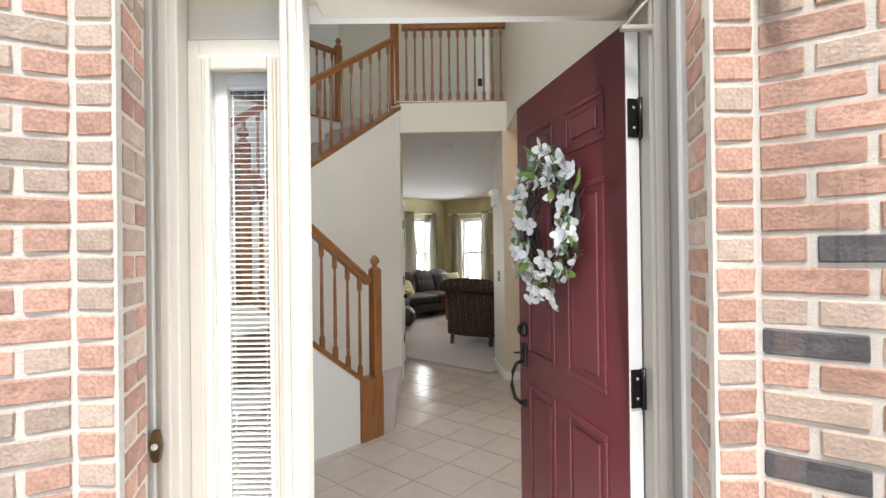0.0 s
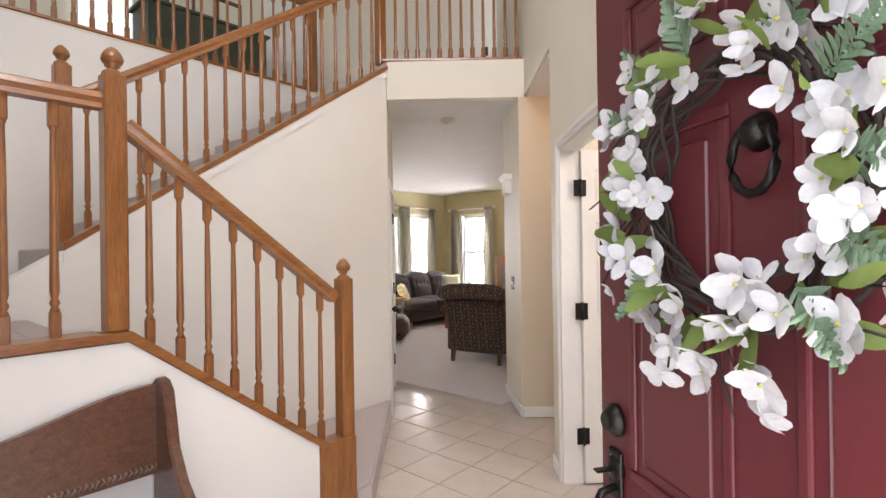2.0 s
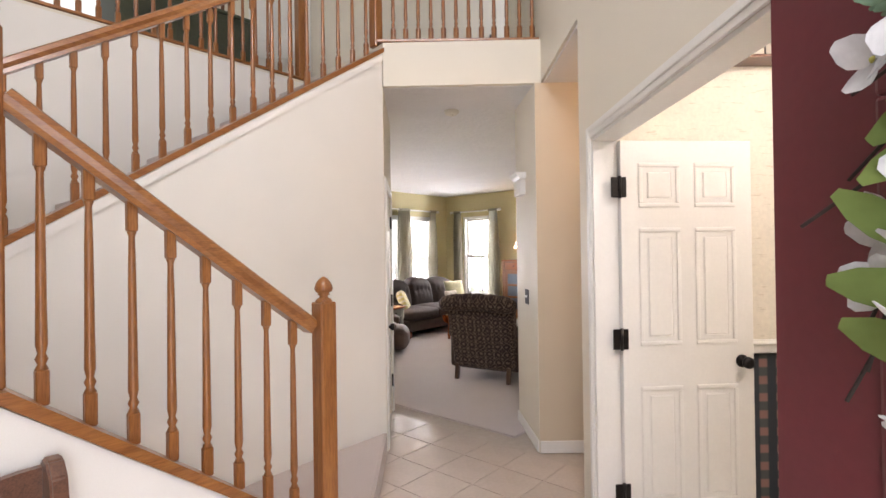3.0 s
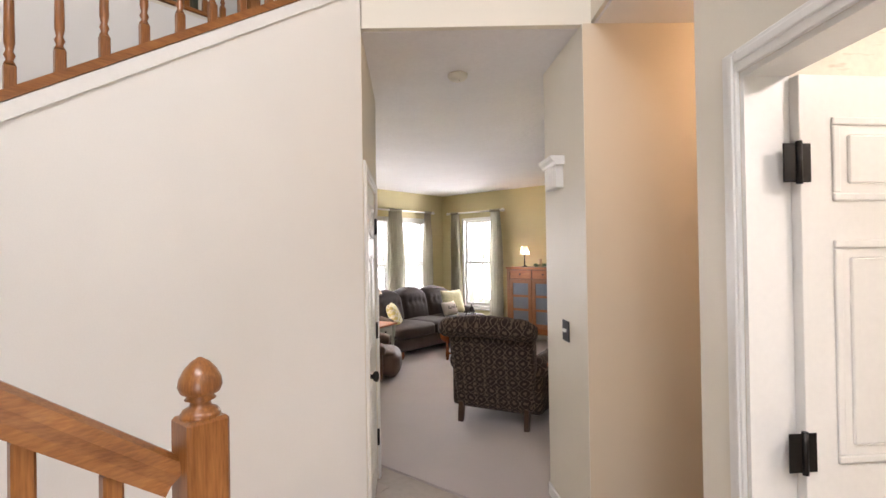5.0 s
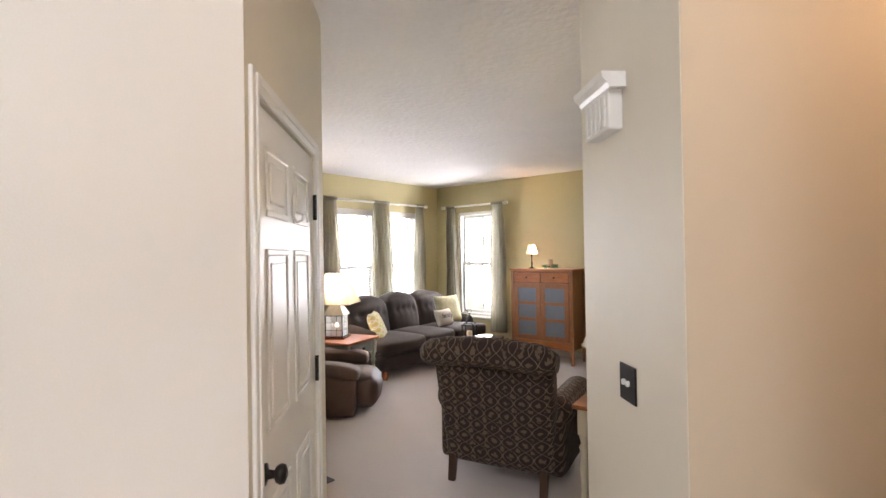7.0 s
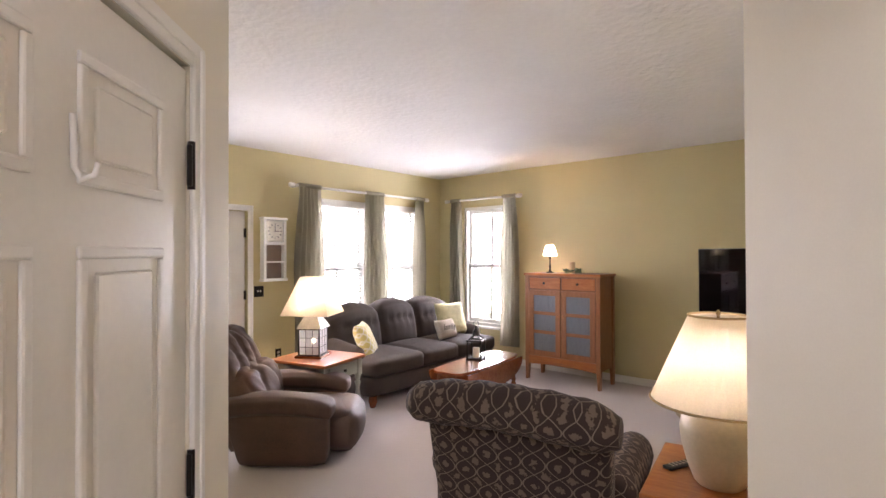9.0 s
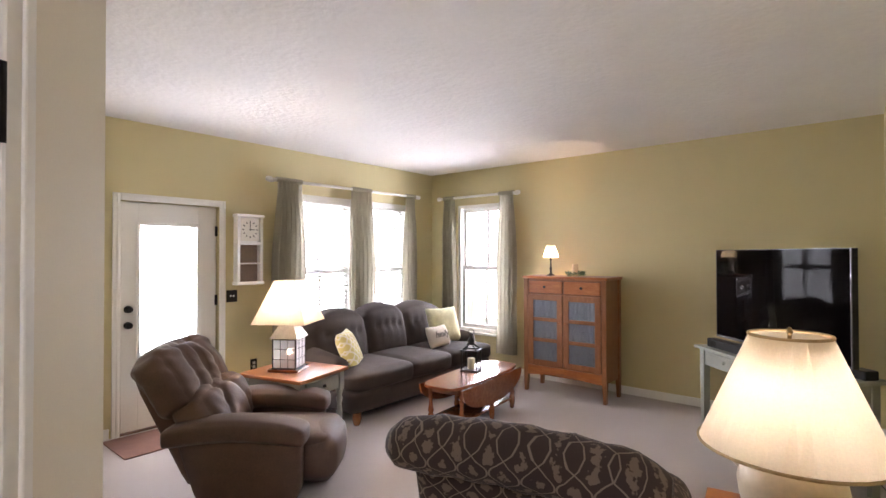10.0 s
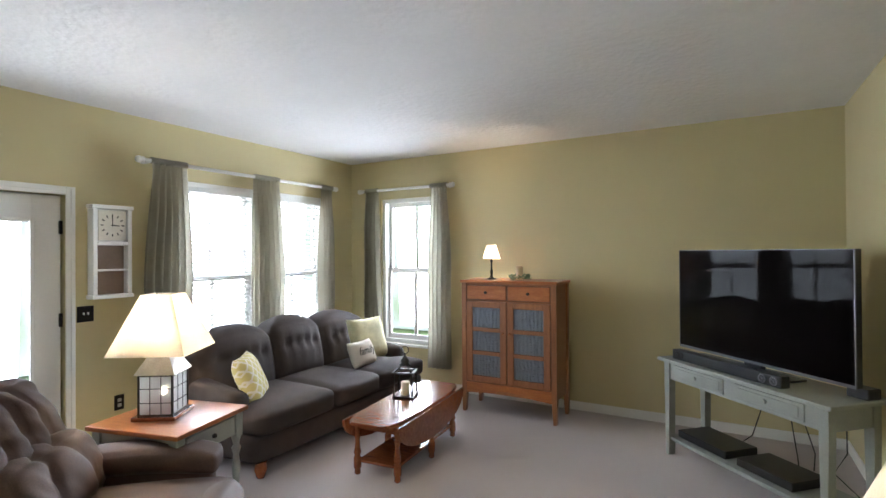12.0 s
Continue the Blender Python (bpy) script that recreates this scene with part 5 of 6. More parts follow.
def pillow(name, m, w, h, t, mat, label):
    ob = thing(name, m, label, "pillow", "throw pillows")
    bm = bmesh.new()
    n = 12
    rows = {}
    for side_s in (-1, 1):
        for i in range(n + 1):
            for j in range(n + 1):
                u, v = -1 + 2 * i / n, -1 + 2 * j / n
                th = t / 2 * ((1 - u ** 4) * (1 - v ** 4)) ** 0.6
                pinch = 1 - 0.07 * (1 - abs(u)) * abs(v) ** 3
                pinch2 = 1 - 0.07 * (1 - abs(v)) * abs(u) ** 3
                rows[(side_s, i, j)] = bm.verts.new((side_s * th, u * w / 2 * pinch2, v * h / 2 * pinch))
        for i in range(n):
            for j in range(n):
                q = [rows[(side_s, i, j)], rows[(side_s, i + 1, j)], rows[(side_s, i + 1, j + 1)], rows[(side_s, i, j + 1)]]
                f = bm.faces.new(q if side_s > 0 else q[::-1])
                f.smooth = True
    bmesh.ops.remove_doubles(bm, verts=bm.verts, dist=0.0005)
    part("cover", bm, mat, ob)
    return ob


M_PIL_A = material("pale_green_leaf_cloth", (0.60, 0.57, 0.36), 0.9, scale=18, vary=0.25, fine=200, bump=0.3)
M_PIL_B = material("cream_linen", (0.58, 0.53, 0.45), 0.9, scale=14, vary=0.12, fine=300, bump=0.4)


def lattice_cloth(name, ground, line_colour, size):
    """Printed cloth with a diagonal lattice."""
    mat = bpy.data.materials.new(name)
    mat.use_nodes = True
    nt = mat.node_tree
    L = nt.links.new
    b = nt.nodes["Principled BSDF"]
    tc, sp = nt.nodes.new("ShaderNodeTexCoord"), nt.nodes.new("ShaderNodeSeparateXYZ")
    L(tc.outputs["Object"], sp.inputs[0])
    bars = []
    for op in ("ADD", "SUBTRACT"):
        prev = sp.outputs["Y"]
        for kind, value in ((op, sp.outputs["Z"]), ("MULTIPLY", math.pi / size), ("SINE", None), ("ABSOLUTE", None), ("LESS_THAN", 0.33)):
            n = nt.nodes.new("ShaderNodeMath")
            n.operation = kind
            L(prev, n.inputs[0])
            if isinstance(value, float):
                n.inputs[1].default_value = value
            elif value is not None:
                L(value, n.inputs[1])
            prev = n.outputs[0]
        bars.append(prev)
    both = nt.nodes.new("ShaderNodeMath")
    both.operation = "MAXIMUM"
    L(bars[0], both.inputs[0])
    L(bars[1], both.inputs[1])
    mx = nt.nodes.new("ShaderNodeMix")
    mx.data_type = "RGBA"
    mx.inputs[6].default_value, mx.inputs[7].default_value = (*ground, 1), (*line_colour, 1)
    L(both.outputs[0], mx.inputs[0])
    L(mx.outputs[2], b.inputs["Base Color"])
    b.inputs["Roughness"].default_value = 0.9
    return mat


M_PIL_C = lattice_cloth("yellow_cream_lattice_cloth", (0.60, 0.52, 0.22), (0.74, 0.70, 0.60), 0.085)
pillow("throw_pillow", pose(-8.62, 7.33, 0.62, 0, -24, 38), 0.40, 0.40, 0.16, M_PIL_C, "yellow and cream patterned throw pillow on the sofa")
pillow("throw_pillow", pose(-8.68, 8.86, 0.70, 0, -20, -12), 0.46, 0.44, 0.17, M_PIL_A, "pale green leaf patterned throw pillow on the sofa")
fam = pillow("throw_pillow", pose(-8.48, 8.52, 0.62, 0, -22, 2), 0.36, 0.25, 0.12, M_PIL_B, "small cream throw pillow lettered family, on the sofa")
tcv = bpy.data.curves.new("lettering", "FONT")
tcv.body, tcv.size, tcv.extrude, tcv.align_x, tcv.align_y, tcv.shear = "family", 0.105, 0.001, "CENTER", "CENTER", 0.3
tob = new("lettering_source", tcv)
dg = bpy.context.evaluated_depsgraph_get()
tme = bpy.data.meshes.new_from_object(tob.evaluated_get(dg))
bpy.data.objects.remove(tob)
tme.materials.append(M_BLACK)
lt = new("lettering", tme)
lt.parent = fam
lt.matrix_basis = pose(0.066, 0, 0.01, 90, 0, 90)
lt["label"] = "dark script lettering"

# ---- end table with lantern lamp ----
def turned_leg(h, r=0.03):
    bm = boxes((-r, r, -r, r, h - 0.16, h), bevel=0.003)
    lathe([(r * 0.45, 0), (r * 0.75, 0.03), (r * 0.55, 0.06), (r * 0.9, h * 0.35), (r * 0.6, h * 0.5), (r * 1.0, h * 0.58), (r * 0.6, h * 0.62), (r * 0.95, h - 0.17), (r * 0.95, h - 0.155)], 14, bm)
    return bm


def small_table(name, m, w, d, h, label, leg_mat, top_mat, drawer=True):
    """Table with pine top and painted turned legs; local origin at a corner on the floor."""
    ob = thing(name, m, label, "table")
    part("tabletop", boxes((0, w, 0, d, h - 0.028, h), bevel=0.006, seg=2), top_mat, ob, "orange pine top")
    part("apron", boxes((0.05, w - 0.05, 0.04, 0.06, h - 0.17, h - 0.028), (0.05, w - 0.05, d - 0.06, d - 0.04, h - 0.17, h - 0.028), (0.04, 0.06, 0.05, d - 0.05, h - 0.17, h - 0.028), (w - 0.06, w - 0.04, 0.05, d - 0.05, h - 0.17, h - 0.028)), leg_mat, ob)
    if drawer:
        dr = part("drawer", boxes((w - 0.045, w - 0.025, 0.10, d - 0.10, h - 0.155, h - 0.045), bevel=0.005), leg_mat, ob)
        part("knob", lathe([(0.008, 0), (0.015, 0.012), (0.012, 0.022)], 12, m=pose(w - 0.025, d / 2, h - 0.10, 0, 90, 0)), M_BLACK, dr)
    for x in (0.055, w - 0.055):
        for y in (0.055, d - 0.055):
            part("leg", turned_leg(h - 0.03), leg_mat, ob, m=Matrix.Translation((x, y, 0)))
    return ob


ETM = pose(-8.62, 6.17, 0.012, 0, 0, 14)
small_table("end_table", ETM, 0.66, 0.60, 0.59, "sage painted end table with orange pine top", M_SAGE_WOOD, M_PINE)
LT = (-8.42, 6.52, 0.602)
M_LAMPMETAL = material("aged_dark_metal", (0.05, 0.045, 0.04), 0.45, 0.8, scale=20, vary=0.3, fine=150, bump=0.2)
M_GALV = material("galvanised_roof_metal", (0.42, 0.40, 0.36), 0.45, 0.7, scale=15, vary=0.2, fine=120, bump=0.2)
lamp1 = thing("table_lamp", pose(*LT, 0, 0, 14 + 45 - 26), "lit lantern table lamp with a square cream shade", "lamp")
a = 0.098
part("base", boxes((-0.13, 0.13, -0.13, 0.13, 0, 0.022), bevel=0.004), M_CHERRY, lamp1, "cherry wood base")
for sx in (-1, 1):
    for sy in (-1, 1):
        part("post", boxes((sx * a - 0.006, sx * a + 0.006, sy * a - 0.006, sy * a + 0.006, 0.022, 0.27), bevel=0.001), M_LAMPMETAL, lamp1)
for z in (0.026, 0.10, 0.185, 0.265):
    t = 0.006 if z in (0.026, 0.265) else 0.002
    for s_ in (-1, 1):
        part("bar", boxes((-a + 0.006, a - 0.006, s_ * a - t, s_ * a + t, z - t, z + t)), M_LAMPMETAL, lamp1)
        part("bar", boxes((s_ * a - t, s_ * a + t, -a + 0.006, a - 0.006, z - t, z + t)), M_LAMPMETAL, lamp1)
for s_ in (-1, 1):
    for k in (-0.33, 0.33):
        part("glazing_bar", boxes((k * a - 0.002, k * a + 0.002, s_ * a - 0.003, s_ * a + 0.003, 0.032, 0.259)), M_LAMPMETAL, lamp1)
        part("glazing_bar", boxes((s_ * a - 0.003, s_ * a + 0.003, k * a - 0.002, k * a + 0.002, 0.032, 0.259)), M_LAMPMETAL, lamp1)
M_LGLASS = glass("pale_seeded_glass", (0.95, 0.95, 0.92), 0.35)
for s_ in (-1, 1):
    for o in (0, 1):
        b = (-a + 0.006, a - 0.006, s_ * a - 0.001, s_ * a + 0.001, 0.03, 0.262) if o == 0 else (s_ * a - 0.001, s_ * a + 0.001, -a + 0.006, a - 0.006, 0.03, 0.262)
        g = part("pane", boxes(b), M_LGLASS, lamp1)
        g.visible_shadow = False
part("candle", lathe([(0.012, 0.022), (0.012, 0.13)], 12), M_TRIM, lamp1)
part("flame_bulb", lathe([(0.004, 0.13), (0.010, 0.145), (0.003, 0.175)], 12), lamp_glow("small_flame_bulb", (1, 0.8, 0.5), 25.0), lamp1, "small lit bulb")


def frustum(s0, z0, s1, z1, thick=0.0):
    bm = bmesh.new()
    lo = [bm.verts.new((sx * s0, sy * s0, z0)) for sx, sy in ((-1, -1), (1, -1), (1, 1), (-1, 1))]
    hi = [bm.verts.new((sx * s1, sy * s1, z1)) for sx, sy in ((-1, -1), (1, -1), (1, 1), (-1, 1))]
    for i in range(4):
        bm.faces.new((lo[i], lo[(i + 1) % 4], hi[(i + 1) % 4], hi[i]))
    if thick:
        bm.faces.new(lo[::-1])
        bm.faces.new(hi)
    return bm


part("roof", frustum(0.12, 0.27, 0.045, 0.41, 1), M_GALV, lamp1, "grey metal lantern roof")
part("stem", lathe([(0.015, 0.385), (0.01, 0.40), (0.01, 0.66)], 10), M_LAMPMETAL, lamp1)


def shade_solid(bm, t):
    bmesh.ops.solidify(bm, geom=list(bm.faces), thickness=t)
    return bm


M_SHADE = cloth_mat("cream_lamp_shade", (0.78, 0.73, 0.64), (0.90, 0.83, 0.70), 0.68, 150)
part("shade", shade_solid(frustum(0.225, 0.40, 0.092, 0.75), 0.003), M_SHADE, lamp1, "lit cream square shade")
bulb("lamp_bulb_end", (LT[0], LT[1], LT[2] + 0.54), 14, 0.03, (1.0, 0.76, 0.47))
bulb("lantern_candle_bulb", (LT[0], LT[1], LT[2] + 0.155), 0.5, 0.01, (1.0, 0.8, 0.55))

# ---- coffee table ----
ct = thing("coffee_table", pose(-7.57, 7.98, 0.012, 0, 0, 5), "cherry drop-leaf coffee table with turned legs", "coffee table")
oval = [(0.215 * (1 if abs(math.sin(a)) < 0.2 else 1) * math.copysign(min(1, abs(math.cos(a)) ** 0.35), math.cos(a)), 0.62 * math.copysign(abs(math.sin(a)) ** 0.75, math.sin(a))) for a in [2 * math.pi * i / 48 for i in range(48)]]
tp = prism(oval, 0.395, 0.42)
bmesh.ops.bevel(tp, geom=[e for e in tp.edges if abs(e.verts[0].co.z - e.verts[1].co.z) < 1e-5], offset=0.006, segments=2, affect="EDGES")
part("tabletop", tp, M_CHERRY, ct, "oval polished cherry top")
for s_ in (-1, 1):
    lf = prism([(0.56 * math.cos(math.pi * i / 24), 0.405 - 0.225 * math.sin(math.pi * i / 24) ** 0.8) for i in range(25)], s_ * 0.222 - 0.009, s_ * 0.222 + 0.009, "x")
    part("drop_leaf", lf, M_CHERRY, ct, "hanging half-round leaf")
CLEG = [(0.014, 0), (0.024, 0.012), (0.020, 0.04), (0.028, 0.05), (0.028, 0.12), (0.018, 0.135), (0.028, 0.16), (0.020, 0.19), (0.016, 0.25), (0.026, 0.285), (0.017, 0.30), (0.026, 0.315), (0.026, 0.395)]
for x in (-0.165, 0.165):
    for y in (-0.47, 0.47):
        part("leg", lathe(CLEG, 14, at=(x, y, 0)), M_CHERRY, ct, "turned leg")
for s_ in (-1, 1):
    bm = lathe(CLEG, 14, at=(s_ * 0.195, 0.0, 0))
    part("gate_leg", bm, M_CHERRY, ct, "turned gate leg")
part("apron", boxes((-0.17, 0.17, -0.48, -0.46, 0.33, 0.395), (-0.17, 0.17, 0.46, 0.48, 0.33, 0.395), (-0.18, -0.16, -0.46, 0.46, 0.33, 0.395), (0.16, 0.18, -0.46, 0.46, 0.33, 0.395)), M_CHERRY, ct)
part("shelf", boxes((-0.165, 0.165, -0.47, 0.47, 0.085, 0.105), bevel=0.005), M_CHERRY, ct, "lower shelf")
lan = thing("candle_lantern", pose(-7.66, 8.06, 0.432, 0, 0, 20), "dark metal candle lantern on the coffee table", "lantern")
part("tray", boxes((-0.09, 0.09, -0.09, 0.09, 0, 0.015), bevel=0.004), M_LAMPMETAL, lan)
bm = bmesh.new()
for sx in (-1, 1):
    for sy in (-1, 1):
        box(bm, sx * 0.075 - 0.006, sx * 0.075 + 0.006, sy * 0.075 - 0.006, sy * 0.075 + 0.006, 0.01, 0.20)
        tube([(sx * 0.075, sy * 0.075, 0.20), (sx * 0.03, sy * 0.03, 0.245), (sx * 0.012, sy * 0.012, 0.27)], 0.006, 6, bm)
for z in (0.20,):
    for s_ in (-1, 1):
        box(bm, -0.088, 0.088, s_ * 0.077 - 0.011, s_ * 0.077 + 0.011, z - 0.006, z + 0.006)
        box(bm, s_ * 0.077 - 0.011, s_ * 0.077 + 0.011, -0.064, 0.064, z - 0.006, z + 0.006)
part("cage", bm, M_LAMPMETAL, lan)
part("crown", lathe([(0.05, 0.255), (0.03, 0.27), (0.038, 0.29), (0.02, 0.315), (0.006, 0.33), (0.010, 0.345), (0.003, 0.355)], 12), M_LAMPMETAL, lan)
part("ring", tube([(0.03 * math.cos(a), 0, 0.375 + 0.03 * math.sin(a)) for a in [math.pi * 2 * i / 14 for i in range(15)]], 0.003, 6), M_LAMPMETAL, lan)
part("candle", lathe([(0.034, 0.015), (0.036, 0.02), (0.036, 0.115), (0.030, 0.12), (0.004, 0.112)], 18), material("ivory_wax", (0.75, 0.66, 0.48), 0.5, scale=12, vary=0.06, fine=80, bump=0.1), lan, "ivory pillar candle")

# ---- pine hutch ----
hut = thing("pie_safe_cabinet", pose(-7.705, 9.14, 0.012), "orange pine pie safe with punched tin door panels", "cabinet")
HW, HD = 0.97, 0.42
part("body", boxes((0.02, HW - 0.02, 0.02, HD, 0.20, 1.28), bevel=0.003), M_PINE_Z, hut)
part("top", boxes((-0.015, HW + 0.015, -0.01, HD + 0.01, 1.28, 1.31), bevel=0.006, seg=2), M_PINE, hut)
for x in (0.0, HW - 0.05):
    for y in (0.0, HD - 0.05):
        part("leg", prism([(x, 1.28), (x + 0.05, 1.28), (x + 0.05, 0.22), (x + (0.035 if x == 0 else 0.045), 0.0), (x + (0.005 if x == 0 else 0.015), 0.0), (x, 0.22)], y, y + 0.05, "y"), M_PINE_Z, hut)
part("valance", prism([(0.05, 0.30), (HW - 0.05, 0.30), (HW - 0.05, 0.19), (HW * 0.75, 0.205), (HW / 2, 0.245), (HW * 0.25, 0.205), (0.05, 0.19)], 0.004, 0.02, "y"), M_PINE, hut, "curved lower apron")
for x0 in (0.06, HW / 2 + 0.01):
    # dark sheet behind the drawer paints the shadow of its gap
    part("drawer_gap_shade", boxes((x0 - 0.007, x0 + 0.422, 0.012, 0.0195, 1.113, 1.262)), M_WALNUT, hut, "dark sheet painting the shadow gap round the drawer")
    dw = part("drawer", boxes((x0, x0 + 0.415, 0.002, 0.03, 1.12, 1.255), bevel=0.004), M_PINE, hut)
    part("knob", lathe([(0.008, 0), (0.016, 0.012), (0.012, 0.024)], 12, m=pose(x0 + 0.207, 0.002, 1.19, 90, 0, 0)), M_LAMPMETAL, dw)
M_TIN = bpy.data.materials.new("punched_tin")
M_TIN.use_nodes = True
nt = M_TIN.node_tree
b = nt.nodes["Principled BSDF"]
b.inputs["Base Color"].default_value, b.inputs["Metallic"].default_value, b.inputs["Roughness"].default_value = (0.17, 0.19, 0.225, 1), 0.55, 0.5
vo, tc, bp, wv = nt.nodes.new("ShaderNodeTexVoronoi"), nt.nodes.new("ShaderNodeTexCoord"), nt.nodes.new("ShaderNodeBump"), nt.nodes.new("ShaderNodeTexWave")
vo.inputs["Scale"].default_value = 55
wv.inputs["Scale"].default_value, wv.inputs["Distortion"].default_value = 9, 5
nt.links.new(tc.outputs["Object"], vo.inputs["Vector"])
nt.links.new(tc.outputs["Object"], wv.inputs["Vector"])
ad = nt.nodes.new("ShaderNodeMath")
ad.operation = "MULTIPLY"
nt.links.new(vo.outputs[0], ad.inputs[0])
nt.links.new(wv.outputs[0], ad.inputs[1])
nt.links.new(ad.outputs[0], bp.inputs["Height"])
bp.inputs["Strength"].default_value, bp.inputs["Distance"].default_value = 0.8, 0.01
nt.links.new(bp.outputs[0], b.inputs["Normal"])
for k, x0 in enumerate((0.055, HW / 2 + 0.004)):
    x1 = x0 + 0.425
    bm = bmesh.new()
    for bb in ((x0, x0 + 0.065, 0.31, 1.10), (x1 - 0.065, x1, 0.31, 1.10), (x0 + 0.065, x1 - 0.065, 1.04, 1.10), (x0 + 0.065, x1 - 0.065, 0.31, 0.37), (x0 + 0.065, x1 - 0.065, 0.575, 0.615), (x0 + 0.065, x1 - 0.065, 0.805, 0.845)):
        box(bm, bb[0], bb[1], -0.004, 0.024, bb[2], bb[3], bevel=0.003)
    dr = part("door", bm, M_PINE_Z, hut)
    for z0, z1 in ((0.37, 0.575), (0.615, 0.805), (0.845, 1.04)):
        part("tin_panel", boxes((x0 + 0.065, x1 - 0.065, 0.008, 0.012, z0, z1)), M_TIN, dr, "grey punched tin panel")
    part("knob", lathe([(0.008, 0), (0.015, 0.012), (0.011, 0.022)], 12, m=pose(x1 - 0.03 if k == 0 else x0 + 0.03, -0.004, 0.80, 90, 0, 0)), M_PINE, dr)
sl2 = thing("table_lamp", pose(-7.46, 9.33, 1.322), "small lit candlestick lamp with a cream shade", "lamp")
part("stem", lathe([(0.05, 0), (0.05, 0.008), (0.018, 0.02), (0.010, 0.05), (0.016, 0.08), (0.009, 0.10), (0.008, 0.17), (0.016, 0.185), (0.006, 0.20), (0.006, 0.28)], 16), M_LAMPMETAL, sl2)
bm = bmesh.new()
ra_, rb_ = 0.088, 0.05
ring = [[bm.verts.new((r * math.cos(2 * math.pi * i / 24), r * math.sin(2 * math.pi * i / 24), z)) for i in range(24)] for r, z in ((ra_, 0.21), (rb_, 0.35))]
for i in range(24):
    bm.faces.new((ring[0][i], ring[0][(i + 1) % 24], ring[1][(i + 1) % 24], ring[1][i])).smooth = True
part("shade", shade_solid(bm, 0.002), M_SHADE, sl2, "lit cream shade")
bulb("lamp_bulb_hutch", (-7.46, 9.33, 1.322 + 0.265), 13.0, 0.02, (1.0, 0.78, 0.52))
cr = thing("candle_ring", pose(-7.16, 9.33, 1.322), "ivory pillar candle in a dark green leaf ring", "candle")
part("candle", lathe([(0.034, 0), (0.034, 0.13), (0.025, 0.135), (0.003, 0.13)], 18), material("tan_wax", (0.55, 0.42, 0.26), 0.5), cr)
bm = bmesh.new()
for i in range(220):
    aa = rng.uniform(0, 6.283)
    petal_mesh(bm, pose(0.085 * math.cos(aa), 0.085 * math.sin(aa), rng.uniform(0.006, 0.04)) @ Matrix.Rotation(rng.uniform(0, 6.28), 4, "Z") @ Matrix.Rotation(rng.uniform(-0.8, 0.5), 4, "Y"), rng.uniform(0.03, 0.055), 0.014, 0.006)
part("leaf_ring", bm, M_SPRIG, cr, "dark green leaf ring")

# ---- television on the console table ----
CON = pose(-5.87, 8.97, 0.012, 0, 0, -45)
con = thing("console_table", CON, "sage grey painted console table with two drawers", "console table")
CW, CD, CH = 1.36, 0.46, 0.75
part("tabletop", boxes((0, CW, 0, CD, CH - 0.025, CH), bevel=0.005, seg=2), M_SAGE_WOOD, con)
part("apron", boxes((0.05, CW - 0.05, 0.045, 0.065, CH - 0.16, CH - 0.025), (0.05, CW - 0.05, CD - 0.065, CD - 0.045, CH - 0.16, CH - 0.025), (0.05, 0.07, 0.065, CD - 0.065, CH - 0.16, CH - 0.025), (CW - 0.07, CW - 0.05, 0.065, CD - 0.065, CH - 0.16, CH - 0.025)), M_SAGE_WOOD, con)
for x in (0.04, CW - 0.095):
    for y in (0.035, CD - 0.09):
        part("leg", prism([(x, CH - 0.025), (x + 0.055, CH - 0.025), (x + 0.055, CH - 0.2), (x + 0.045, 0), (x + 0.012, 0), (x, CH - 0.2)], y, y + 0.055, "y"), M_SAGE_WOOD, con)
part("shelf", boxes((0.05, CW - 0.05, 0.05, CD - 0.05, 0.115, 0.14), bevel=0.004), M_SAGE_WOOD, con)
for x0 in (0.13, 0.70):
    d = part("drawer", boxes((x0, x0 + 0.48, 0.036, 0.05, CH - 0.145, CH - 0.04), bevel=0.004), M_SAGE_WOOD, con)
    part("drawer_panel", boxes((x0 + 0.03, x0 + 0.45, 0.032, 0.038, CH - 0.125, CH - 0.06), bevel=0.003), M_SAGE_WOOD, d)
    part("knob", lathe([(0.007, 0), (0.016, 0.012), (0.012, 0.022)], 12, m=pose(x0 + 0.24, 0.033, CH - 0.09, 90, 0, 0)), M_SAGE_WOOD, d)
M_SCREEN = bpy.data.materials.new("black_glass_screen")
M_SCREEN.use_nodes = True
b = M_SCREEN.node_tree.nodes["Principled BSDF"]
b.inputs["Base Color"].default_value, b.inputs["Roughness"].default_value, b.inputs["Specular IOR Level"].default_value = (0.004, 0.003, 0.003, 1), 0.04, 0.05
M_BLACKP = material("black_plastic", (0.012, 0.012, 0.013), 0.35, scale=20, vary=0.15, fine=200, bump=0.05)
M_SILVER = material("silver_bezel", (0.16, 0.16, 0.17), 0.35, 0.9, scale=20, vary=0.05, fine=200, bump=0.02)
tv = thing("television", CON @ pose(0, 0.22, CH), "large black flat television with silver edge on the console", "television")
part("casing", boxes((0.0, 1.335, 0.004, 0.05, 0.07, 0.84), bevel=0.004), M_BLACKP, tv)
part("screen", boxes((0.005, 1.329, -0.001, 0.004, 0.088, 0.835)), M_SCREEN, tv, "dark glossy screen")
part("bezel", boxes((0.0, 1.335, -0.003, 0.006, 0.835, 0.84), (0.0, 1.335, -0.003, 0.006, 0.07, 0.088), (0.0, 0.005, -0.003, 0.006, 0.088, 0.835), (1.329, 1.335, -0.003, 0.006, 0.088, 0.835)), M_SILVER, tv)
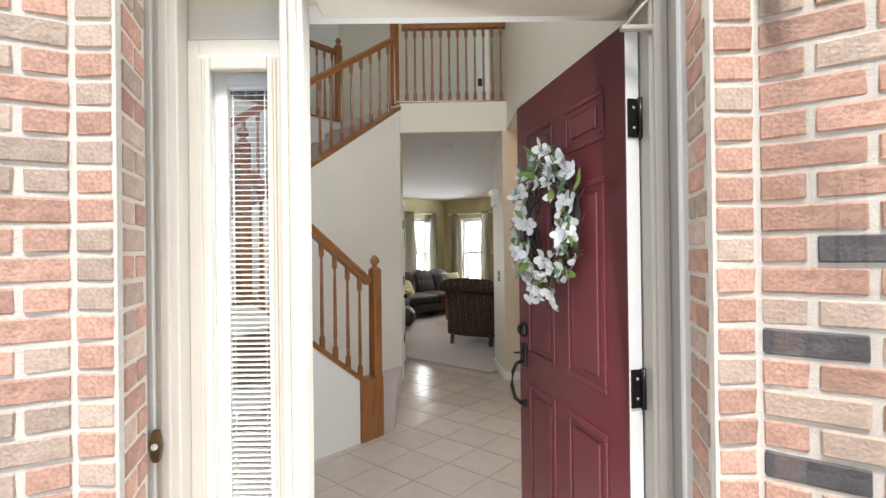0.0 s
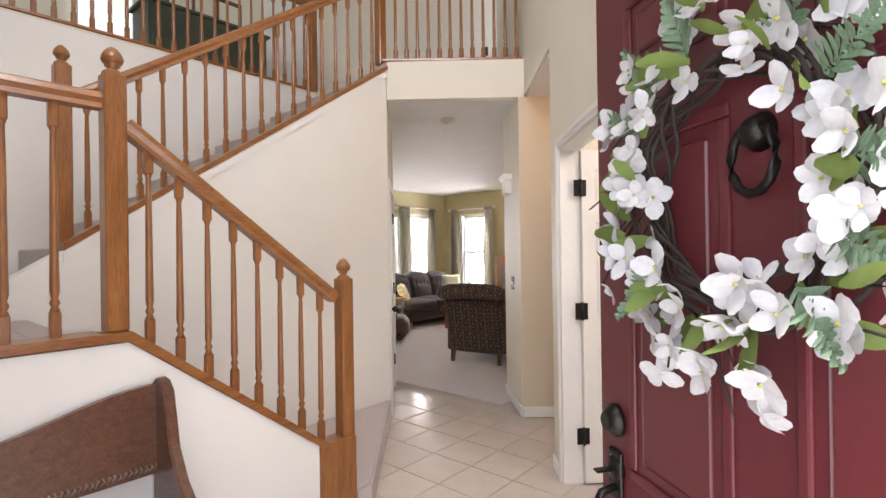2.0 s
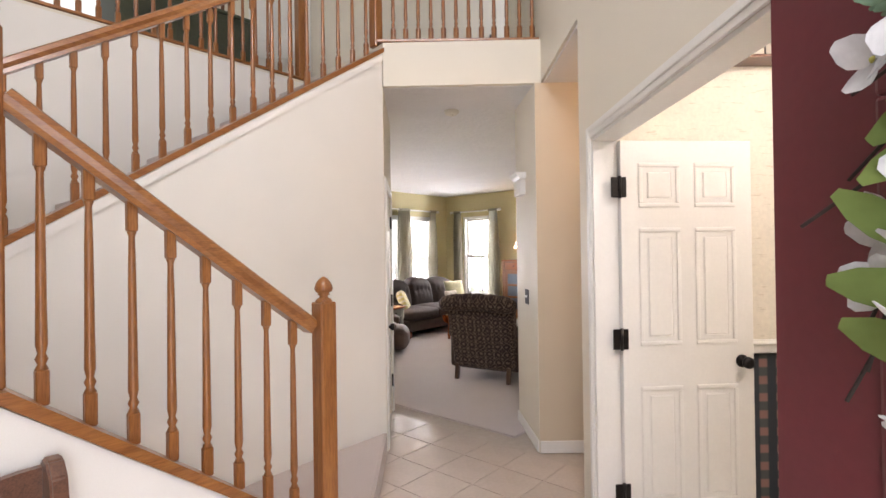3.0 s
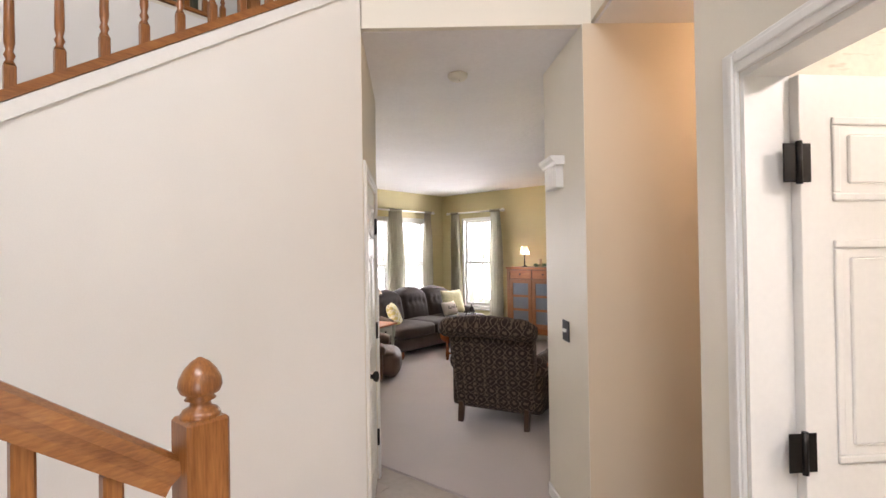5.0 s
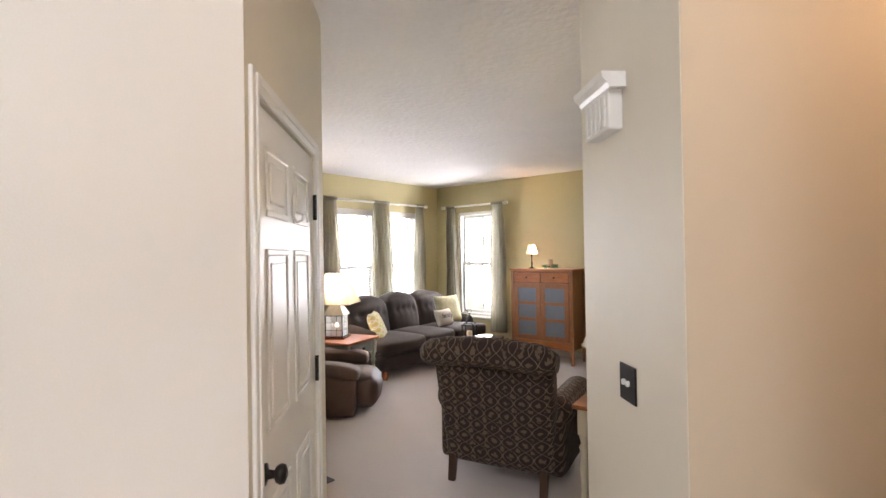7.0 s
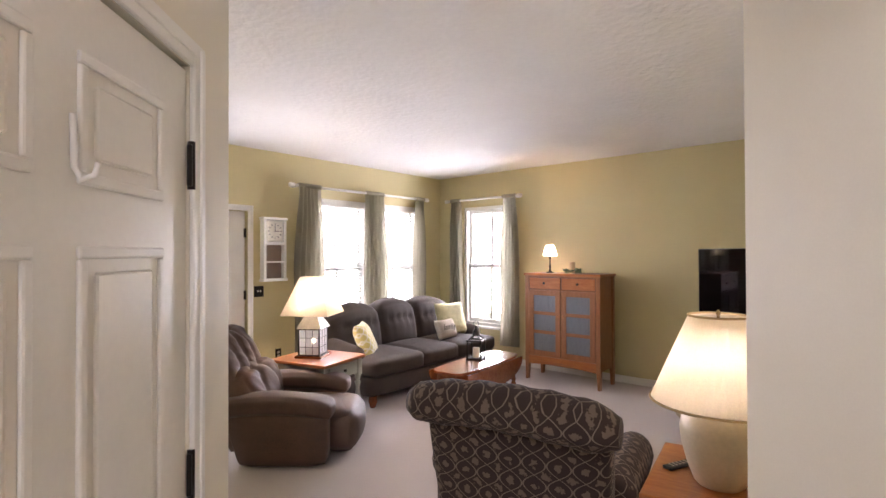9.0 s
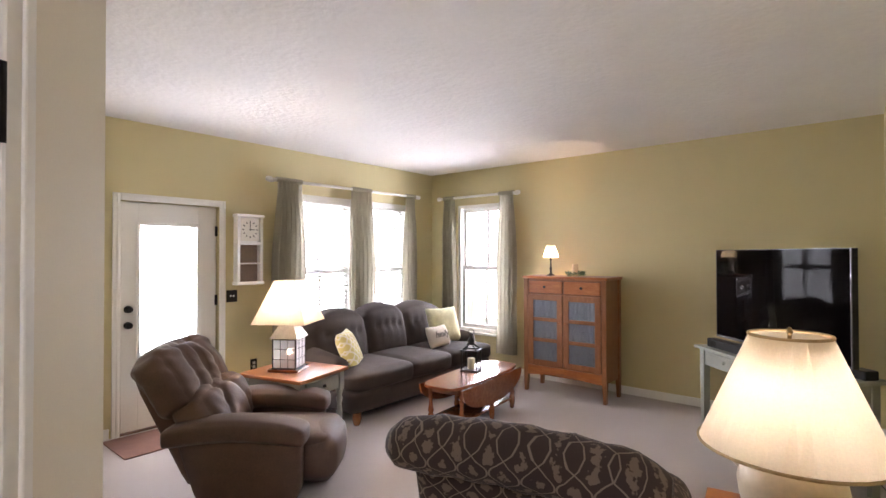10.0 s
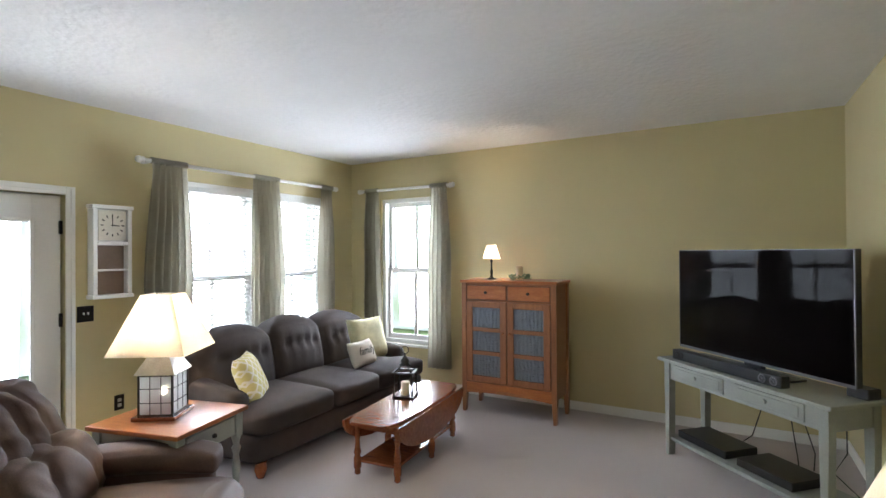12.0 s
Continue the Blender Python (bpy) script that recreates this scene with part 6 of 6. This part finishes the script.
part("neck", boxes((0.60, 0.73, 0.01, 0.05, 0.01, 0.08)), M_BLACKP, tv)
part("stand", boxes((0.40, 0.93, -0.08, 0.16, 0.0, 0.012), bevel=0.004), M_BLACKP, tv)
sb = thing("sound_bar", CON @ pose(0.10, 0.06, CH), "long black sound bar with round speakers", "sound bar")
part("body", boxes((0, 0.92, 0, 0.075, 0, 0.075), bevel=0.008, seg=2), M_BLACKP, sb)
for x in (0.05, 0.09, 0.79, 0.87):
    part("speaker_cone", lathe([(0.028, 0), (0.026, 0.004), (0.012, -0.004), (0.002, 0.002)], 18, m=pose(x, 0, 0.037, 90, 0, 0)), M_SILVER if x > 0.5 else M_BLACK, sb)
rt = thing("router_box", CON @ pose(1.22, 0.30, CH), "small black media box behind the screen", "media box")
part("case", boxes((0, 0.12, 0, 0.1, 0, 0.06), bevel=0.006), M_BLACKP, rt)
for x, w in ((0.12, 0.45), (0.66, 0.40)):
    cb = thing("cable_box", CON @ pose(x, 0.09, 0.14), "black set-top box on the lower shelf", "set-top box", "set-top boxes")
    part("case", boxes((0, w, 0, 0.28, 0.008, 0.062), bevel=0.004), M_BLACKP, cb)
    for fx in (0.03, w - 0.03):
        for fy in (0.03, 0.25):
            part("foot", lathe([(0.012, 0), (0.012, 0.009)], 10, at=(fx, fy, 0)), M_BLACK, cb)
for k, pts in enumerate((((0.62, 0.40, 0.72), (0.56, 0.41, 0.45), (0.50, 0.40, 0.26), (0.44, 0.36, 0.19)), ((0.80, 0.41, 0.72), (0.86, 0.42, 0.5), (0.95, 0.41, 0.30), (0.98, 0.36, 0.21)), ((0.76, 0.41, 0.70), (0.78, 0.43, 0.42), (0.84, 0.40, 0.24), (0.88, 0.36, 0.205)), ((1.12, 0.44, 0.55), (1.10, 0.47, 0.35), (1.02, 0.47, 0.2), (1.30, 0.50, 0.02)))):
    cab = tagged(part("power_cable", tube([CON @ Vector(p) for p in pts], 0.004, 6), M_BLACKP), "thin black cable hanging behind the console table", "cable", "cables")

# ---- recliner ----
REC = pose(-7.885, 5.475, 0.012, 0, 0, 42)
rec = thing("recliner", REC, "brown suede recliner with puffy channelled back", "recliner")
# local x forward, y to the chair's left
part("base", soft(-0.02, 0.62, 0.10, 0.80, 0.03, 0.30, 0.01, 6), M_SUEDE, rec)
part("seat_cushion", soft(0.02, 0.80, 0.19, 0.71, 0.20, 0.37, 0.03, 10), M_SUEDE, rec)
bm = soft(0.60, 0.84, 0.18, 0.72, 0.06, 0.345, 0.04, 10)
part("footrest", bm, M_SUEDE, rec, "puffy folded footrest")
for y0 in (0.0, 0.72):
    bm = soft(0.02, 0.66, y0 + 0.01, y0 + 0.17, 0.02, 0.45, 0.008, 8)
    for v in bm.verts:
        v.co.x -= 0.16 * max(0, v.co.z - 0.05) / 0.5 * (1 if v.co.x < 0.1 else 0)
    part("arm", bm, M_SUEDE, rec)
    bm = soft(-0.17, 0.69, y0 - 0.02, y0 + 0.20, 0.37, 0.495, 0.015, 12)
    for v in bm.verts:
        v.co.z += -0.05 * ((v.co.x - 0.25) / 0.45) ** 2 + 0.03
    part("arm_pad", bm, M_SUEDE, rec, "padded armrest")
BK = pose(0.05, 0, 0.24, 0, -27, 0)
part("back_panel", soft(-0.20, -0.06, 0.14, 0.76, -0.10, 0.66, 0.01, 8, m=BK), M_SUEDE, rec)


def crumpled(bm, seams, depth, seed, inv):
    """Press seams (lines of constant y, in the back's own frame) and folds into a soft block."""
    rng_ = random.Random(seed)
    waves = [(rng_.uniform(9, 26), rng_.uniform(9, 26), rng_.uniform(0, 6.28)) for _ in range(5)]
    fwd = inv.inverted().to_3x3() @ Vector((1, 0, 0))
    for v in bm.verts:
        p = inv @ v.co
        d = sum(math.sin(a * p.y + b * p.z + c) ** 3 for a, b, c in waves) * 0.005
        for y, lean in seams:
            q = p.y - y - lean * (p.z - 0.4)
            d -= depth * (math.exp(-(q / 0.016) ** 2) + 0.6 * math.exp(-(q / 0.045) ** 2))
        v.co += fwd * d
    return bm


UB = BK @ pose(0, 0, 0, 0, -6, 0)
part("back_cushion", crumpled(soft(-0.10, 0.15, 0.10, 0.80, 0.34, 0.77, 0.05, 30, m=UB), ((0.28, 0.12), (0.45, -0.04), (0.62, -0.15)), 0.024, 3, UB.inverted()), M_SUEDE, rec, "puffy upper back with pressed seams and folds")
part("back_cushion", crumpled(soft(-0.08, 0.18, 0.12, 0.78, 0.06, 0.41, 0.05, 30, m=BK), ((0.36, 0.25), (0.55, -0.25)), 0.022, 8, BK.inverted()), M_SUEDE, rec, "puffy lower back with folds")

# ---- wing chair ----
def vine_cloth():
    """Dark upholstery with a woven trellis and leaf sprigs."""
    mat = bpy.data.materials.new("dark_trellis_leaf_upholstery")
    mat.use_nodes = True
    nt = mat.node_tree
    L = nt.links.new
    b = nt.nodes["Principled BSDF"]
    tc, mp = nt.nodes.new("ShaderNodeTexCoord"), nt.nodes.new("ShaderNodeMapping")
    mp.inputs["Scale"].default_value = (1.0, 0.9, 1.0)
    L(tc.outputs["Object"], mp.inputs[0])
    sp = nt.nodes.new("ShaderNodeSeparateXYZ")
    L(mp.outputs[0], sp.inputs[0])

    def math_node(op, a, c=None):
        n = nt.nodes.new("ShaderNodeMath")
        n.operation = op
        for i, v in enumerate((a, c)):
            if v is None:
                continue
            if isinstance(v, (int, float)):
                n.inputs[i].default_value = v
            else:
                L(v, n.inputs[i])
        return n.outputs[0]
    zz = math_node("SUBTRACT", sp.outputs["Z"], sp.outputs["Y"])
    u = math_node("MULTIPLY", sp.outputs["X"], 2 * math.pi / 0.105)
    v = math_node("MULTIPLY", zz, 2 * math.pi / 0.21)
    sway = math_node("MULTIPLY", math_node("SINE", v), 2.95)
    l1 = math_node("ABSOLUTE", math_node("SINE", math_node("MULTIPLY", math_node("ADD", u, sway), 0.5)))
    l2 = math_node("ABSOLUTE", math_node("SINE", math_node("MULTIPLY", math_node("SUBTRACT", u, sway), 0.5)))
    lm = math_node("MINIMUM", l1, l2)
    line = nt.nodes.new("ShaderNodeMapRange")
    line.inputs[1].default_value, line.inputs[2].default_value, line.inputs[3].default_value, line.inputs[4].default_value = 0.07, 0.12, 1.0, 0.0
    L(lm, line.inputs[0])
    no = nt.nodes.new("ShaderNodeTexNoise")
    no.inputs["Scale"].default_value, no.inputs["Detail"].default_value = 46, 2
    L(tc.outputs["Object"], no.inputs["Vector"])
    centre = math_node("ABSOLUTE", math_node("SUBTRACT", math_node("COSINE", u), math_node("COSINE", math_node("MULTIPLY", v, 2.0))))
    ragged = math_node("ADD", centre, math_node("MULTIPLY", math_node("SUBTRACT", no.outputs[0], 0.5), 3.4))
    leaf = nt.nodes.new("ShaderNodeMapRange")
    leaf.inputs[1].default_value, leaf.inputs[2].default_value = 1.45, 1.65
    L(ragged, leaf.inputs[0])
    m1, m2 = nt.nodes.new("ShaderNodeMix"), nt.nodes.new("ShaderNodeMix")
    for m in (m1, m2):
        m.data_type = "RGBA"
    m1.inputs[6].default_value, m1.inputs[7].default_value = (0.028, 0.013, 0.009, 1), (0.125, 0.088, 0.062, 1)
    m2.inputs[7].default_value = (0.16, 0.12, 0.088, 1)
    L(leaf.outputs[0], m1.inputs[0])
    L(line.outputs[0], m2.inputs[0])
    L(m1.outputs[2], m2.inputs[6])
    L(m2.outputs[2], b.inputs["Base Color"])
    b.inputs["Roughness"].default_value, b.inputs["Sheen Weight"].default_value = 0.85, 0.03
    n2, bp = nt.nodes.new("ShaderNodeTexNoise"), nt.nodes.new("ShaderNodeBump")
    n2.inputs["Scale"].default_value = 350
    L(tc.outputs["Object"], n2.inputs["Vector"])
    L(n2.outputs[0], bp.inputs["Height"])
    bp.inputs["Strength"].default_value, bp.inputs["Distance"].default_value = 0.3, 0.003
    L(bp.outputs[0], b.inputs["Normal"])
    return mat


M_VINE = vine_cloth()
M_DARK_LEG = material("dark_stained_leg", (0.06, 0.028, 0.015), 0.4, scale=20, vary=0.2, fine=120, bump=0.1)
wc = thing("armchair", pose(-5.605, 5.635, 0.012, 0, 0, 12), "dark leaf-patterned armchair with a rolled back", "armchair")
# local y forward, x to the chair's right
bm = soft(-0.37, 0.37, -0.03, 0.13, 0.14, 0.86, 0.012, 12)
for v in bm.verts:
    k = max(0, v.co.z - 0.25) / 0.6
    v.co.y -= 0.10 * k
    v.co.x *= 1 + 0.10 * k
part("back", bm, M_VINE, wc)
bm = bmesh.new()
rolls = []
nseg = 20
for j in range(nseg + 1):
    x = -0.455 + 0.91 * j / nseg
    e = 1 - abs(2 * j / nseg - 1) ** 10
    rr = 0.098 * (0.55 + 0.45 * e) + 0.004 * math.sin(j * 1.9)
    ring_ = [bm.verts.new((x, -0.15 + rr * 1.05 * math.cos(2 * math.pi * i / 16), 0.885 + 0.028 * math.cos((x / 0.44) * 1.6) + rr * math.sin(2 * math.pi * i / 16))) for i in range(16)]
    rolls.append(ring_)
for a_, b_ in zip(rolls, rolls[1:]):
    for i in range(16):
        bm.faces.new((a_[i], b_[i], b_[(i + 1) % 16], a_[(i + 1) % 16])).smooth = True
bm.faces.new(rolls[0])
bm.faces.new(rolls[-1][::-1])
part("back_roll", bm, M_VINE, wc, "rolled upholstered top of the back")
part("seat_frame", soft(-0.37, 0.37, 0.0, 0.72, 0.11, 0.34, 0.008, 8), M_VINE, wc)
part("seat_cushion", soft(-0.27, 0.27, 0.10, 0.78, 0.33, 0.48, 0.03, 8), M_VINE, wc)
for s_ in (-1, 1):
    bm = soft(s_ * 0.36 - 0.08, s_ * 0.36 + 0.08, 0.02, 0.66, 0.12, 0.54, 0.01, 8)
    lathe([(0.07, 0), (0.094, 0.02), (0.10, 0.06), (0.10, 0.58), (0.09, 0.63), (0.06, 0.645)], 18, bm, m=pose(s_ * 0.385, 0.05, 0.53, -90, 0, 0))
    part("arm", bm, M_VINE, wc, "rolled arm", smooth=True)
for x in (-0.32, 0.32):
    part("leg", prism([(-0.05, 0.0), (-0.015, 0.0), (0.03, 0.18), (-0.03, 0.18)], x - 0.022, x + 0.022, "x"), M_DARK_LEG, wc, "tapered dark wooden back leg")
    part("leg", lathe([(0.018, 0), (0.03, 0.10), (0.034, 0.17)], 12, at=(x, 0.66, 0)), M_DARK_LEG, wc)

# ---- side table with the large lamp ----
stm = pose(-5.13, 5.76, 0.012, 0, 0, 8)
small_table("side_table", stm, 0.58, 0.64, 0.60, "cream painted side table with orange pine top", M_CREAM, M_PINE, False)
bl = thing("table_lamp", pose(-4.905, 6.06, 0.612), "large lit ceramic jug lamp with a cream shade", "lamp")
M_CERAMIC = material("cream_crackle_ceramic", (0.62, 0.52, 0.38), 0.35, scale=10, vary=0.08, fine=60, bump=0.15)
part("jug", lathe([(0.085, 0), (0.095, 0.01), (0.122, 0.08), (0.143, 0.16), (0.150, 0.22), (0.143, 0.262), (0.115, 0.292), (0.104, 0.302), (0.106, 0.318), (0.113, 0.326), (0.04, 0.33)], 32), M_CERAMIC, bl, "cream ceramic jug body")
for s_ in (-1, 1):
    part("jug_handle", tube([(s_ * 0.10, 0, 0.30), (s_ * 0.135, 0, 0.315), (s_ * 0.158, 0, 0.295), (s_ * 0.155, 0, 0.265), (s_ * 0.132, 0, 0.245)], 0.010, 8), M_CERAMIC, bl).matrix_basis = pose(0, 0, 0, 0, 0, 12)
part("harp", tube([(0, 0, 0.31), (0, 0, 0.70)], 0.006), M_BRASS, bl)
part("lamp_finial", lathe([(0.006, 0.69), (0.010, 0.70), (0.004, 0.715)], 10), M_BRASS, bl)
bm = bmesh.new()
ring = [[bm.verts.new((r * math.cos(2 * math.pi * i / 40), r * math.sin(2 * math.pi * i / 40), z)) for i in range(40)] for r, z in ((0.262, 0.335), (0.187, 0.512), (0.112, 0.69))]
for a_, b_ in zip(ring, ring[1:]):
    for i in range(40):
        bm.faces.new((a_[i], a_[(i + 1) % 40], b_[(i + 1) % 40], b_[i])).smooth = True
part("shade", shade_solid(bm, 0.003), M_SHADE, bl, "lit cream cone shade")
M_TAN = material("tan_shade_trim", (0.45, 0.33, 0.18), 0.8)
for r, z in ((0.263, 0.337), (0.113, 0.69)):
    part("shade_trim", tube([(r * math.cos(a), r * math.sin(a), z) for a in [2 * math.pi * i / 40 for i in range(41)]], 0.005, 6), M_TAN, bl)
bulb("lamp_bulb_side", (-4.905, 6.06, 0.612 + 0.50), 2.8, 0.04, (1.0, 0.88, 0.72))
rem = thing("remote_control", pose(-5.08, 6.12, 0.613, 0, 0, -25), "small black remote control on the side table", "remote control")
part("case", boxes((-0.022, 0.022, -0.075, 0.075, 0, 0.016), bevel=0.006, seg=2), M_BLACKP, rem)
for i in range(5):
    for j in range(2):
        part("key", boxes((-0.013 + 0.016 * j, -0.003 + 0.016 * j, -0.05 + 0.022 * i, -0.04 + 0.022 * i, 0.015, 0.018)), M_ALU, rem)

# ---- floor tiles ----
tile_bm = boxes((-0.161, 0.161, -0.161, 0.161, -0.006, 0.0), bevel=0.003)
tile_me = bpy.data.meshes.new("floor_tile")
tile_bm.to_mesh(tile_me)
tile_bm.free()
tile_me.materials.append(M_TILE)
tile_floor = bpy.data.objects["floor_tile_bed"]
inv = tile_floor.matrix_world.inverted()
for i in range(-19, -4):
    for j in range(0, 14):
        x, y = i * 0.33 - 0.05, j * 0.33 + 0.105
        loc = HALL.inverted() @ Vector((x, y, 0))
        if 1.62 < loc.y < 7.1 and -1.25 < loc.x < 1.1 and y < 4.26 and x > -6.0 and not (x < -4.1 and y < 2.2) and not (x < -5.2 and y < 3.6):
            o = new("tile", tile_me)
            o.parent = tile_floor
            o.matrix_basis = Matrix.Translation((x, y, 0)) @ Matrix.Rotation(0.0, 4, "Z")

# ---- brick walls ----
def brick_mesh(name, w, mat):
    bm = boxes((0, w, -0.005, 0.02, 0, 0.057), bevel=0.004)
    r = random.Random(name)
    for v in bm.verts:
        v.co += Vector((r.uniform(-0.0015, 0.0015), r.uniform(-0.002, 0.002), r.uniform(-0.0015, 0.0015)))
    me = bpy.data.meshes.new("brick")
    bm.to_mesh(me)
    bm.free()
    me.materials.append(mat)
    return me


BRICKS = {(w, k): [brick_mesh(f"{w}{k}{v}", w, m) for v in range(3)] for w in (0.187, 0.085, 0.163) for k, m in (("a", M_BRICK), ("b", M_BRICK_B), ("d", M_BRICK_D))}
brng = random.Random(3)


def brick_face(name, m, length, pattern, label, dark=(), from_end=False, thick=0.09, lift=0.0):
    """A face of mortar with bricks proud of it: local x along it, -y outwards. pattern: widths per course, alternating."""
    ob = structure(name, boxes((0, length, 0, thick, -0.15, 2.75)), M_MORTAR, label, "brick wall")
    ob.matrix_world = m
    for c in range(42):
        row = pattern[c % len(pattern)]
        x = 0.009 if not from_end else length - 0.009 - sum(row) - 0.018 * (len(row) - 1)
        z = -0.15 + 0.0685 * c + 0.005 + lift
        k = 0
        while x < length - 0.03:
            if from_end and k >= len(row):
                break
            w = row[min(k, len(row) - 1)]
            if x + w > length + 0.1:
                break
            kind = "d" if (c, k) in dark else ("a" if brng.random() < 0.62 else "b")
            if 0.55 < z < 2.35:
                o = new("brick", brng.choice(BRICKS[(w, kind)]))
                o.parent = ob
                o.matrix_basis = pose(x, brng.uniform(-0.0015, 0.0015), z, 0, brng.uniform(-0.3, 0.3), 0)
            x += w + 0.018
            k += 1
    return ob


PIL = ((0.085,), (0.085,))
RUN = ((0.085, 0.187), (0.187, 0.187))
# the opening's brick edges and the flared walls beside them
brick_face("wall_brick_left", HALL @ pose(-0.866, 1.17, 0, 0, 0, 29) @ pose(-0.62, 0, 0), 0.62, ((0.187, 0.187, 0.187), (0.187, 0.187, 0.085)), "red brick wall with pale mortar beside the entry", from_end=True)
brick_face("wall_brick_left_edge", HALL @ pose(-0.868, 1.168, 0), 0.103, PIL, "stacked red brick edge of the entry", thick=0.02)
brick_face("wall_brick_left_return", HALL @ pose(-0.765, 1.172, 0, 0, 0, 107) @ pose(0.022, 0, 0), 0.21, ((0.085, 0.085), (0.163,)), "red brick return of the entry", thick=0.05)
brick_face("wall_brick_right", HALL @ pose(0.712, 1.128, 0, 0, 0, -36), 0.62, RUN, "red brick wall with charcoal bricks and pale mortar", dark=((22, 1), (19, 0), (15, 0)), lift=0.027)
brick_face("wall_brick_right_edge", HALL @ pose(0.612, 1.128, 0), 0.103, PIL, "stacked red brick edge of the entry", thick=0.02, lift=0.027)
brick_face("wall_brick_right_return", HALL @ pose(0.672, 1.36, 0, 0, 0, -104.5), 0.215, ((0.085, 0.085), (0.163,)), "red brick return of the entry", thick=0.05)
structure("wall_porch_left", boxes((-3.2, -1.40, 0.86, 1.0, -0.15, 3.0)), M_MORTAR, "pale rendered porch wall", "wall", HALL)
structure("wall_porch_right", boxes((1.20, 3.0, 0.7, 0.85, -0.15, 3.0)), M_MORTAR, "pale rendered porch wall", "wall", HALL)
